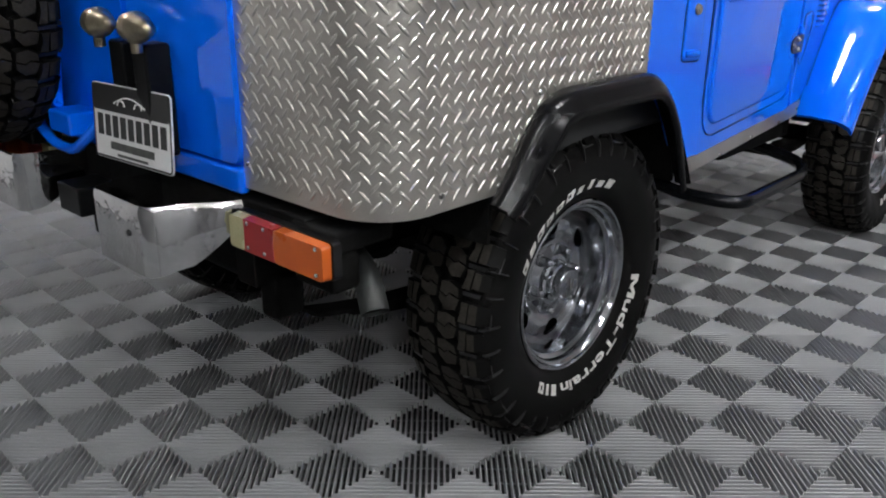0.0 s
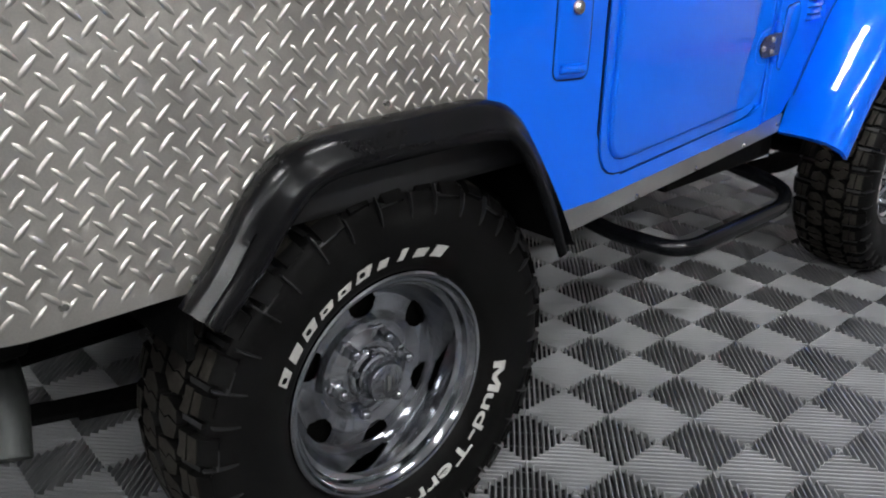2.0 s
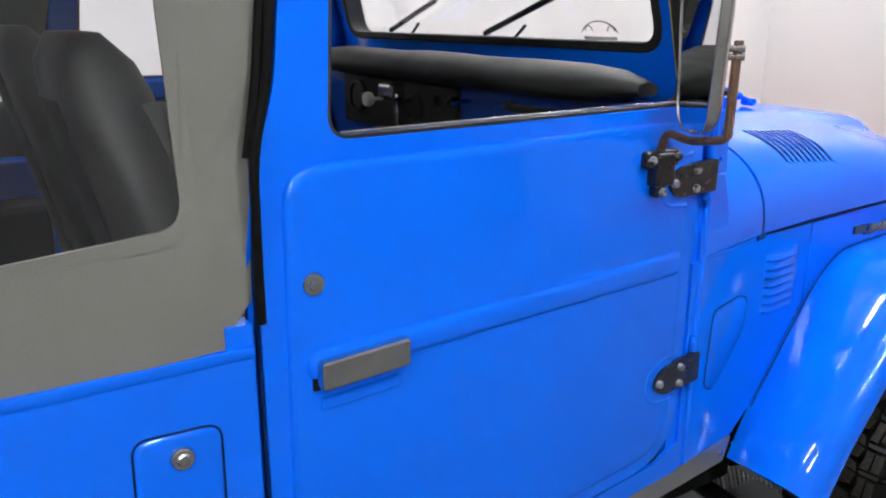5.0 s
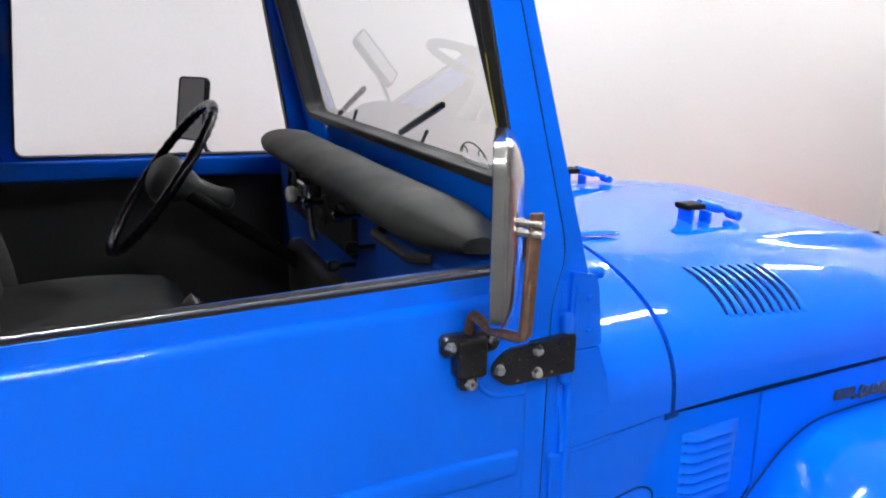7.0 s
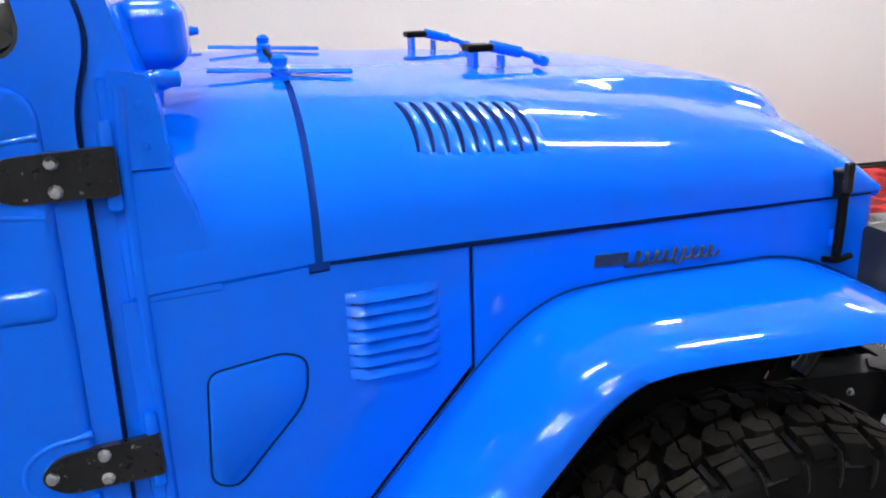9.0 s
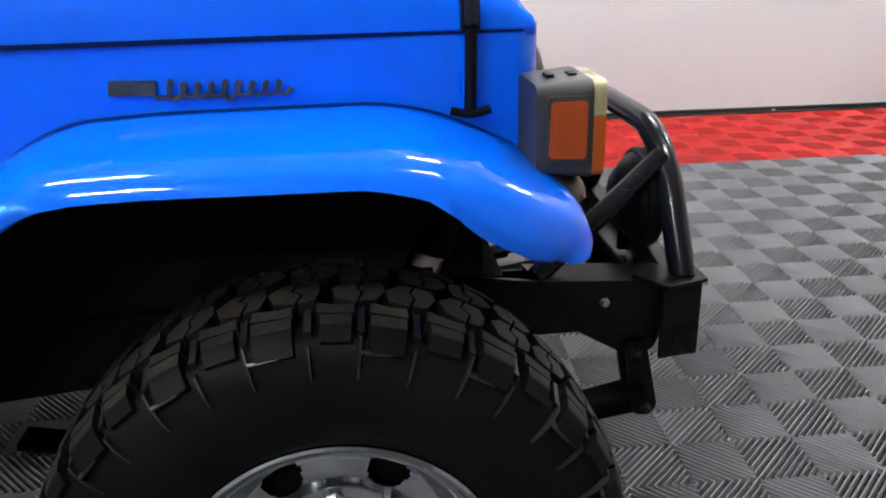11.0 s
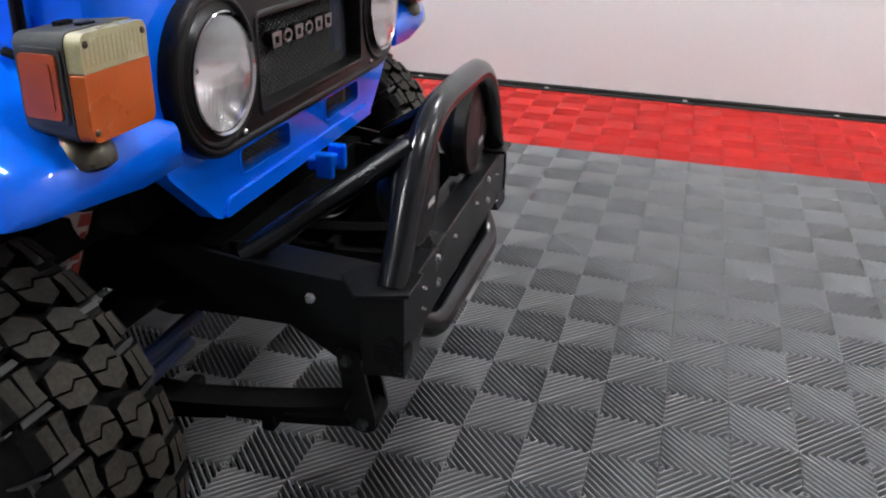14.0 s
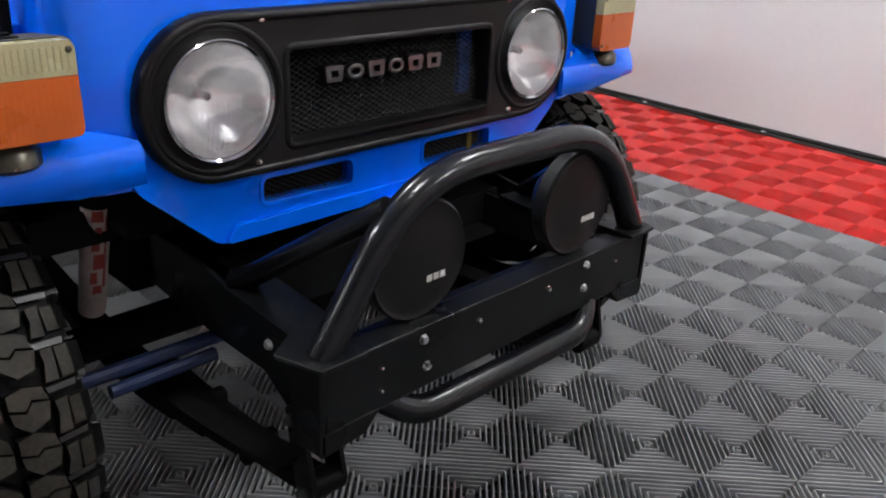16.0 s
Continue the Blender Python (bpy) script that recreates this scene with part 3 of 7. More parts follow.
    # near rail takes the blue with painted shade, far rail the plain body blue
    part("inner_rail", side_slab([(0.46, 1.305), (1.29, 1.305), (1.29, top_z), (0.46, top_z)], -0.030, 0.035, (), sgn), BLUE_SHADED if sgn < 0 else BLUE, door, bevel=0.008, segments=3)
    # hinges with painted knuckles
    for zc in (1.258, 0.885):
        outl = rounded([(1.198, zc), (1.225, zc + 0.027), (1.345, zc + 0.029), (1.345, zc - 0.029), (1.225, zc - 0.027)], [0.03, 0.02, 0.005, 0.005, 0.02])
        hg = part("hinge", side_slab(outl, 0.019, 0.012, (), sgn), CHIPPED, door, "black strap hinge with chipped paint", bevel=0.004)
        for bx, bz in ((1.216, 0.0), (1.278, 0.017), (1.278, -0.016)):
            b2 = bmesh.new()
            lathe(b2, [(0.001, 0.008), (0.006, 0.007), (0.0085, 0.0)], flank(0.019, sgn)(bx, zc + bz), "y", 8, sgn)
            part("hinge_bolt", b2, WORN, hg)
        b2 = bmesh.new()
        w = half_width(1.333) + 0.006
        lathe(b2, [(0.001, zc + 0.028), (0.0085, zc + 0.029), (0.009, zc + 0.032), (0.009, zc + 0.052), (0.006, zc + 0.058), (0.001, zc + 0.059)], (1.336, sgn * w, 0), "z", 14)
        part("hinge_knuckle", b2, BLUE, hg)
        b2 = bmesh.new()
        lathe(b2, [(0.001, zc - 0.051), (0.006, zc - 0.050), (0.009, zc - 0.046), (0.009, zc - 0.031), (0.0085, zc - 0.028), (0.001, zc - 0.027)], (1.336, sgn * w, 0), "z", 14)
        part("hinge_knuckle", b2, BLUE, hg)
    # raised bead round each hinge
    for zc in (1.258, 0.885):
        b2 = bmesh.new()
        pipe(b2, [flank(0.0105, sgn)(x, z) for x, z in ((1.268, zc + 0.046), (1.215, zc + 0.041), (1.186, zc + 0.020), (1.183, zc - 0.018), (1.208, zc - 0.040), (1.262, zc - 0.046))], 0.0052, 8, 0.03)
        part("hinge_bead", b2, BLUE, door, smooth=60)
    # rubber between door and canvas
    b2 = bmesh.new()
    pipe(b2, [flank(0.006, sgn)(x, z) for x, z in ((0.447, 1.19), (0.447, 1.27), (0.449, 1.385), (0.471, 1.455), (0.489, 1.58), (0.54, 1.88))], 0.0055, 8, 0.05)
    part("door_seal", b2, UNDER, door)
    b2 = bmesh.new()
    pipe(b2, [flank(-0.008, sgn)(x, z) for x, z in ((0.450, 1.38), (0.468, 1.455), (0.487, 1.58), (0.538, 1.88))], 0.009, 8, 0.05)
    part("seal_backing", b2, UNDER, door)

# ---- cowl, bonnet and nose ----
for sgn in (-1, 1):
    bm = bmesh.new()
    side_slab([(1.322, 0.657), (1.53, 0.657), (1.60, 0.70), (1.788, 0.905), (1.788, 1.098), (1.585, 1.10), (1.322, 1.090)], 0.0, 0.02, sgn=sgn, bm=bm)
    cowl = part("cowl_side", bm, BLUE, car, bevel=0.003)
    part("door_jamb", side_slab([(1.29, 0.66), (1.345, 0.66), (1.345, 1.40), (1.29, 1.40)], -0.007, 0.02, (), sgn), BLUE, cowl)
    # half-round bead along the door's edge, and the flat corner under the pillar's bracket
    b2 = bmesh.new()
    pipe(b2, [flank(0.0005, sgn)(x, z) for x, z in ((1.346, 0.665), (1.348, 1.14), (1.351, 1.257), (1.357, 1.352))], 0.0075, 10, 0.02)
    part("edge_bead", b2, BLUE, cowl)
    part("cowl_corner", side_slab([(1.345, 1.086), (1.446, 1.086), (1.434, 1.146), (1.424, 1.198), (1.404, 1.250), (1.352, 1.251)], 0.0015, 0.045, (), sgn), BLUE, cowl, bevel=0.003)
    hatch = rounded([(1.397, 0.812), (1.432, 0.795), (1.540, 0.905), (1.545, 0.968), (1.515, 0.985), (1.410, 0.976)], [0.02, 0.02, 0.05, 0.02, 0.02, 0.02])
    hp = part("vent_hatch", pressing(inset(hatch, 0.0025), ((0, -0.003), (0, 0.0005), (0.0015, 0.0025), (0.004, 0.0038)), sgn), BLUE, cowl, smooth=60)
    groove(hatch, "hatch_gap", SEAM, 0.0012, hp, sgn)
    for k in range(7):
        z = 0.928 + 0.0192 * k
        x0, x1 = 1.602, 1.738
        secs = []
        for t in np.linspace(0, 1, 11):
            x = x0 + (x1 - x0) * t
            b = min(1.0, 5 * t, 5 * (1 - t))
            b = math.sin(b * math.pi / 2)
            w = half_width(x)
            secs.append([Vector((x, sgn * (w + o * b), z + dz)) for o, dz in ((-0.001, 0.0095), (0.006, 0.0065), (0.0125, 0.000), (0.0150, -0.005), (0.0120, -0.0055), (-0.001, -0.003))])
        part("louvre", loft(secs), BLUE, cowl, smooth=30)
        part("louvre_slot", side_slab([(x0 + 0.008, z - 0.010), (x1 - 0.008, z - 0.010), (x1 - 0.008, z - 0.004), (x0 + 0.008, z - 0.004)], 0.0012, 0.003, (), sgn), SEAM, cowl)
    # panel beside the engine, above the wing
    bm = bmesh.new()
    side_slab([(1.7935, 0.86), (1.92, 0.955), (2.35, 0.955), (2.53, 0.80), (2.53, 1.083), (1.7935, 1.098)], 0.0, 0.02, sgn=sgn, bm=bm)
    eng = part("engine_bay_side", bm, BLUE, car, bevel=0.003)
    part("panel_gap", side_slab([(1.788, 0.88), (1.797, 0.88), (1.797, 1.10), (1.788, 1.10)], -0.007, 0.01, (), sgn), SEAM, eng)
    # script emblem: plain slanted bars
    em = part("emblem", side_slab([(1.990, 1.030), (2.048, 1.027), (2.050, 1.046), (1.992, 1.049)], 0.006, 0.006, (), sgn), EMBLEM, eng, "dark metal script emblem", bevel=0.002)
    # one looping stroke with two tall strokes stands for the script
    b2 = bmesh.new()
    stroke = []
    for i in range(121):
        t = i / 120
        w = 2 * math.pi * 9 * t
        tall = 0.0085 + 0.006 * math.exp(-((t - 0.05) / 0.05) ** 2) + 0.006 * math.exp(-((t - 0.52) / 0.05) ** 2)
        x = 2.060 + 0.152 * t + 0.0052 * math.cos(w) + 0.25 * tall * math.sin(w)
        stroke.append(flank(0.0065, sgn)(x, 1.0335 - 0.006 * t + tall * math.sin(w)))
    pipe(b2, stroke, 0.0026, 6, 0)
    part("script_stroke", b2, EMBLEM, em)
    part("script_bar", side_slab([(2.045, 1.0215), (2.135, 1.0185), (2.135, 1.0225), (2.045, 1.0265)], 0.005, 0.005, (), sgn), EMBLEM, em)


def shell_z(x, y):
    """Height of the bonnet: rounded shoulders, a crown and a raised middle that ends short of the nose."""
    w = half_width(x) + 0.004
    edge = float(np.interp(x, [1.3, 1.58, 2.53], [1.10, 1.108, 1.092]))
    rise = float(np.interp(x, [1.3, 1.58, 1.9, 2.2, 2.38, 2.46, 2.52, 2.545], [0.225, 0.218, 0.200, 0.172, 0.142, 0.115, 0.072, 0.022]))
    u = min(1.0, abs(y) / w)
    z = edge + rise * max(0.0, 1 - u ** 3.3) ** (1 / 2.7)
    mid = float(np.interp(x, [1.75, 2.1, 2.35, 2.44, 2.485, 2.50], [0, 0.014, 0.030, 0.036, 0.030, 0.0]))
    b = min(1.0, max(0.0, (0.395 - abs(y)) / 0.05))
    return z + mid * b * b * (3 - 2 * b)


def shell(x0, x1, nx, name, skirt=0.0):
    us = [math.sin(math.pi / 2 * t) for t in np.linspace(-1, 1, 61)]
    bm = bmesh.new()
    rows = []
    for x in np.linspace(x0, x1, nx):
        w = half_width(x) + 0.004
        row = [Vector((x, -w, shell_z(x, w) - 0.004))] + [Vector((x, u * w, shell_z(x, u * w))) for u in us] + [Vector((x, w, shell_z(x, w) - 0.004))]
        under = [Vector((v.x, v.y * 0.985, v.z - 0.012)) for v in reversed(row)]
        rows.append(row + under)
    loft(rows, bm=bm)
    return bm


# shade in the bonnet gap and wing seam is put into a darker blue
GAP = mat("shaded_panel_gap", (0.001, 0.030, 0.20), 0.6, spec=0.1)
part("scuttle_flange", boxes((1.331, 1.345, -0.698, 0.698, 1.06, 1.362)), BLUE, car, bevel=0.004)
part("scuttle", shell(1.335, 1.5650, 8, "scuttle"), BLUE, car)
bonnet = part("bonnet", shell(1.5755, 2.545, 60, "bonnet"), BLUE, car, "glossy blue bonnet with slotted side vents")
part("bonnet_gap", shell(1.556, 1.584, 2, "gap"), GAP, bonnet).location.z = -0.011
for sgn in (-1, 1):
    part("bonnet_shut_line", side_slab([(1.585, 1.0966), (2.53, 1.0820), (2.53, 1.0890), (1.585, 1.1036)], 0.0020, 0.006, (), sgn), SEAM, bonnet)
# bonnet side vents: nine curved slots each side
for sgn in (-1, 1):
    for k in range(9):
        secs = []
        for t in np.linspace(0, 1, 9):
            y = 0.487 + 0.115 * t
            x = 1.722 + 0.0225 * k + 0.006 * t + 0.005 * (1 - (2 * t - 1) ** 2)
            y = min(y - 0.0011 * k, half_width(x) - 0.03)
            dz = 0.0015
            wdt = 0.0034 * math.sin(math.pi * (0.14 + 0.72 * t)) ** 0.5
            secs.append([Vector((x - wdt, sgn * y, shell_z(x, y) + dz)), Vector((x + wdt, sgn * y, shell_z(x, y) + dz)), Vector((x + wdt, sgn * y, shell_z(x, y) - 0.004)), Vector((x - wdt, sgn * y, shell_z(x, y) - 0.004))])
        part("vent_slot", loft(secs), SEAM, bonnet)
        b2 = bmesh.new()
        secs = []
        for t in np.linspace(0, 1, 9):
            y = 0.487 + 0.118 * t
            x = 1.733 + 0.0225 * k + 0.006 * t + 0.005 * (1 - (2 * t - 1) ** 2)
            y = min(y - 0.0011 * k, half_width(x) - 0.028)
            w2, hh = 0.0074, 0.0048 * math.sin(math.pi * (0.1 + 0.8 * t))
            z = shell_z(x, y)
            secs.append([Vector((x + a, sgn * y, z + b)) for a, b in ((-w2, hh), (-w2 * 0.3, hh * 0.9), (w2 * 0.5, hh * 0.4), (w2, -0.001), (-w2, -0.001))])
        part("vent_fin", loft(secs, bm=b2), BLUE, bonnet, smooth=50)

# front wings
WING_TOP = [(1.535, 0.600), (1.60, 0.692), (1.70, 0.80), (1.80, 0.905), (1.865, 0.965), (1.935, 0.998), (2.05, 1.003), (2.33, 0.997), (2.40, 0.982), (2.46, 0.955), (2.53, 0.918), (2.570, 0.890), (2.587, 0.866), (2.588, 0.808)]
for sgn in (-1, 1):
    path = smooth_path([Vector((x, 0, z)) for x, z in WING_TOP], 0.05, 5)
    secs = []
    for i, p in enumerate(path):
        d = (path[min(i + 1, len(path) - 1)] - path[max(i - 1, 0)]).normalized()
        n = Vector((-d.z, 0, d.x))
        t = max(0.0, (p.x - 2.42) / 0.18)
        out = 0.862 - 0.060 * min(1.0, t) ** 2
        inn = half_width(p.x) - 0.004 - 0.085 * min(1.0, max(0.0, (p.x - 2.555) / 0.025))
        lip = float(np.interp(p.x, [1.5, 1.8, 2.0, 2.3, 2.42, 2.52, 2.60], [0.05, 0.03, -0.005, -0.005, 0.0, 0.0, 0.0]))
        dp = float(np.interp(p.x, [1.6, 1.85, 2.0, 2.3, 2.38, 2.42, 2.46, 2.53, 2.565, 2.585, 2.59], [1.0, 0.85, 0.64, 0.62, 0.72, 0.90, 1.10, 1.22, 1.16, 0.92, 0.55]))
        prof = [(inn, 0.0), (inn + 0.3 * (out - inn), 0.002), (out - 0.075, -0.003), (out - 0.045, -0.010), (out - 0.020, -0.024 * dp), (out - 0.006, -0.043 * dp), (out, -0.062 * dp), (out - 0.002, -0.062 * dp - 0.4 * lip), (out - 0.012, -0.062 * dp - 0.4 * lip),
                (out - 0.016, -0.058 * dp), (out - 0.05, -0.026), (inn + 0.3 * (out - inn), -0.012), (inn, -0.012)]
        ring = []
        for o, v in prof:
            q = Vector((p.x + n.x * v, sgn * o, p.z + max(n.z, 0.74) * v))
            if p.x > 2.42:
                lo = float(np.interp(o, [0.485, 0.60, 0.70, 0.76, 0.80, 0.86], [0.802, 0.796, 0.808, 0.822, 0.831, 0.834]))
                q.z = lo + 0.5 * (q.z - lo + math.sqrt((q.z - lo) ** 2 + 0.022 ** 2))
            ring.append(q)
        secs.append(ring)
    bm = loft(secs)
    bmesh.ops.remove_doubles(bm, verts=bm.verts, dist=1e-5)
    relax(bm, lambda c: c.x > 2.40 and abs(c.y) > half_width(c.x) + 0.012, 8)
    wing = part("front_wing", bm, BLUE, car, "glossy blue rounded front wing", smooth=75)
    bm = bmesh.new()
    seam = [Vector((p.x, sgn * (half_width(p.x) + 0.003), p.z + 0.002)) for p in path if 1.60 < p.x < 2.52]
    pipe(bm, seam, 0.0019, 6, 0)
    part("wing_seam", bm, GAP, wing)
    # inner wheel house
    bm = bmesh.new()
    side_slab([(1.60, 0.60), (1.80, 0.90), (1.93, 0.985), (2.40, 0.985), (2.50, 0.90), (2.38, 0.80), (2.28, 0.62)], -0.02, 0.02, (), sgn, bm)
    part("front_wheel_house", bm, UNDER, wing)

# nose panel with the two slots
NOSE_X = 2.562
nose_o = rounded([(-0.50, 1.088), (-0.50, 0.80), (-0.362, 0.676), (0.362, 0.676), (0.50, 0.80), (0.50, 1.088)], [0.01, 0.03, 0.02, 0.02, 0.03, 0.01])
slots = [rounded([(s * 0.278, 0.730), (s * 0.088, 0.726), (s * 0.088, 0.773), (s * 0.278, 0.773)], 0.014) for s in (-1, 1)]
grille_hole = rounded([(-0.266, 0.815), (0.266, 0.815), (0.266, 1.002), (-0.266, 1.002)], 0.012)
lamp_holes = [[(s * 0.367 + 0.004 + 0.093 * math.cos(a), 0.918 + 0.093 * math.sin(a)) for a in np.linspace(0, 2 * math.pi, 33)[:-1]] for s in (-1, 1)]
nose = part("nose_panel", slab(nose_o, lambda y, z: Vector((NOSE_X, y, z)), lambda y, z: Vector((NOSE_X - 0.03, y, z)), slots + [grille_hole] + lamp_holes), BLUE, car, bevel=0.005)
for sgn in (-1, 1):
    bm = bmesh.new()
    rows = []
    for t in np.linspace(0, 1, 7):
        a = t * math.pi / 2
        x, y = 2.522 + 0.040 * math.sin(a), sgn * (0.500 + 0.076 * math.cos(a))
        rows.append([Vector((x, y, 0.80)), Vector((x, y, 1.088)), Vector((x - 0.02, y * 0.97, 1.088)), Vector((x - 0.02, y * 0.97, 0.80))])
    loft(rows, bm=bm)
    part("nose_corner", bm, BLUE, nose)
    part("slot_pressing", slab(inset(slots[0 if sgn < 0 else 1], -0.007), lambda y, z: Vector((NOSE_X + 0.002, y, z)), lambda y, z: Vector((NOSE_X, y, z)), [inset(slots[0 if sgn < 0 else 1], 0.001)]), BLUE, nose, bevel=0.0015)

lip = rounded([(-0.352, 0.677), (0.352, 0.677), (0.335, 0.706), (-0.335, 0.706)], [0.01, 0.01, 0.012, 0.012])
part("nose_lip", slab(lip, lambda y, z: Vector((NOSE_X + 0.007, y, z)), lambda y, z: Vector((NOSE_X - 0.001, y, z))), BLUE, nose, bevel=0.004, segments=3)

# black bezel round lamps and grille
def stadium(w, h, zc, n=16):
    pts = []
    for s, a0 in ((1, -90), (-1, 90)):
        for k in range(n + 1):
            a = radians(a0 + 180 * k / n)
            pts.append((s * (w - h) + h * math.cos(a), zc + h * math.sin(a)))
    return pts


bezel_holes = [[(s * 0.367 + 0.004 + 0.092 * math.cos(a), 0.920 + 0.092 * math.sin(a)) for a in np.linspace(0, 2 * math.pi, 41)[:-1]] for s in (-1, 1)]
bz = part("bezel", slab(stadium(0.485, 0.125, 0.918), lambda y, z: Vector((NOSE_X + 0.024, y, z)), lambda y, z: Vector((NOSE_X - 0.002, y, z)), bezel_holes + [rounded([(-0.235, 0.832), (0.235, 0.832), (0.235, 0.982), (-0.235, 0.982)], 0.010)]),
          BEZEL, car, "satin black lamp and grille surround", smooth=0)
def rolled(loop, profile):
    """A rolled frame: profile is (outward growth, height over the nose) pairs round a closed outline."""
    return loft([[Vector((NOSE_X + h, y, z)) for y, z in (inset(loop, -g) if g else loop)] for g, h in profile + profile[:1]], True, False)


part("bezel_rim", rolled(stadium(0.485, 0.125, 0.918), [(0.0035, -0.001), (0.0045, 0.010), (0.003, 0.022), (-0.001, 0.0275), (-0.007, 0.0285), (-0.011, 0.0262), (-0.013, 0.0232), (-0.010, 0.010)]), BEZEL, bz, smooth=60)
part("grille_frame", rolled(rounded([(-0.235, 0.832), (0.235, 0.832), (0.235, 0.982), (-0.235, 0.982)], 0.010), [(-0.001, -0.008), (-0.001, 0.018), (0.001, 0.0265), (0.005, 0.0275), (0.010, 0.0262), (0.012, 0.0235), (0.006, 0.010)]), BEZEL, bz, smooth=60)
for sgn in (-1, 1):
    b2 = bmesh.new()
    lathe(b2, [(0.117, 0.0232), (0.1145, 0.0275), (0.110, 0.0290), (0.105, 0.0270), (0.099, 0.0175), (0.0945, 0.0085), (0.0922, -0.002), (0.100, -0.002)], (NOSE_X, sgn * 0.367 + 0.004, 0.920), "x", 56, 1, True)
    part("lamp_recess", b2, BEZEL, bz, smooth=60)
for y, z in ((-0.283, 1.033), (0.283, 1.033), (-0.297, 0.811), (0.306, 0.811)):
    b2 = bmesh.new()
    lathe(b2, [(0.001, 0.004), (0.005, 0.003), (0.0065, 0.0)], (NOSE_X + 0.024, y, z), "x", 10, 1)
    part("bezel_screw", b2, CHROME_DULL, bz)
# expanded-metal mesh: crossing diagonal wires
def mesh_wires(y0, y1, z0, z1, x, pitch, slope, r):
    bm = bmesh.new()
    for s in (-1, 1):
        c = -2.0
        while c < 2.0:
            pts = []
            # z = z0 + s * slope * (y - c)
            for y in (y0, y1):
                z = z0 + s * slope * (y - c)
                pts.append((y, z))
            (ya, za), (yb, zb) = pts
            t0, t1 = 0.0, 1.0
            dz = zb - za
            for lim, sign in ((z0, 1), (z1, -1)):
                fa, fb = sign * (za - lim), sign * (zb - lim)
                if fa < 0 and fb < 0:
                    t0, t1 = 1, 0
                elif fa < 0:
                    t0 = max(t0, fa / (fa - fb))
                elif fb < 0:
                    t1 = min(t1, fa / (fa - fb))
            if t1 - t0 > 0.02:
                p = (x + 0.0006 * s, ya + (yb - ya) * t0, za + dz * t0)
                q = (x + 0.0006 * s, ya + (yb - ya) * t1, za + dz * t1)
                pipe(bm, [p, q], r, 4, 0, 1.0, False)
            c += pitch
    return bm


part("grille_mesh", mesh_wires(-0.238, 0.238, 0.830, 0.984, NOSE_X - 0.006, 0.0165, 0.60, 0.0013), BEZEL, bz, "black expanded-metal grille mesh", smooth=0)
for sgn in (-1, 1):
    y0, y1 = sorted((sgn * 0.28, sgn * 0.086))
    part("slot_mesh", mesh_wires(y0, y1, 0.724, 0.776, NOSE_X - 0.016, 0.017, 0.55, 0.0008), BEZEL, nose, smooth=0)
part("core_support", boxes((2.40, 2.485, -0.48, 0.48, 0.69, 1.07)), UNDER, car, smooth=0)
part("front_crossmember", boxes((2.28, 2.545, -0.34, 0.34, 0.55, 0.62)), UNDER, car, smooth=0)
# black sheet added to stand in for the shade behind grille and slots
part("radiator", boxes((2.488, 2.512, -0.272, 0.272, 0.70, 1.03)), UNDER, car, smooth=0)
part("yellow_stay", boxes((NOSE_X - 0.024, NOSE_X - 0.018, 0.236, 0.246, 0.724, 0.778)), YELLOW, nose, "small yellow painted bracket", bevel=0.001)
bm = boxes((NOSE_X - 0.030, NOSE_X - 0.016, 0.195, 0.228, 0.85, 0.984))
part("grille_stay", bm, BLUE_SHADED, bz, bevel=0.003)
# raised badge on the mesh, as plain blocks
for k in range(6):
    y = -0.134 + 0.0465 * k
    bm = bmesh.new()
    holes = []
    if k in (1, 3):
        outl = [(y + 0.019 * math.cos(a), 0.931 + 0.0135 * math.sin(a)) for a in np.linspace(0, 2 * math.pi, 21)[:-1]]
        holes = [[(y + 0.010 * math.cos(a), 0.931 + 0.0065 * math.sin(a)) for a in np.linspace(0, 2 * math.pi, 21)[:-1]]]
    else:
        outl = rounded([(y - 0.016, 0.918), (y + 0.016, 0.918), (y + 0.019, 0.945), (y - 0.019, 0.945)], 0.004)
        holes = [[(y - 0.007, 0.925), (y + 0.007, 0.925), (y + 0.008, 0.937), (y - 0.008, 0.937)]]
    slab(outl, lambda a, b: Vector((NOSE_X + 0.010, a, b)), lambda a, b: Vector((NOSE_X - 0.004, a, b)), holes, bm)
    part("badge_block", bm, BADGE, bz, "worn silver badge block", bevel=0.002)

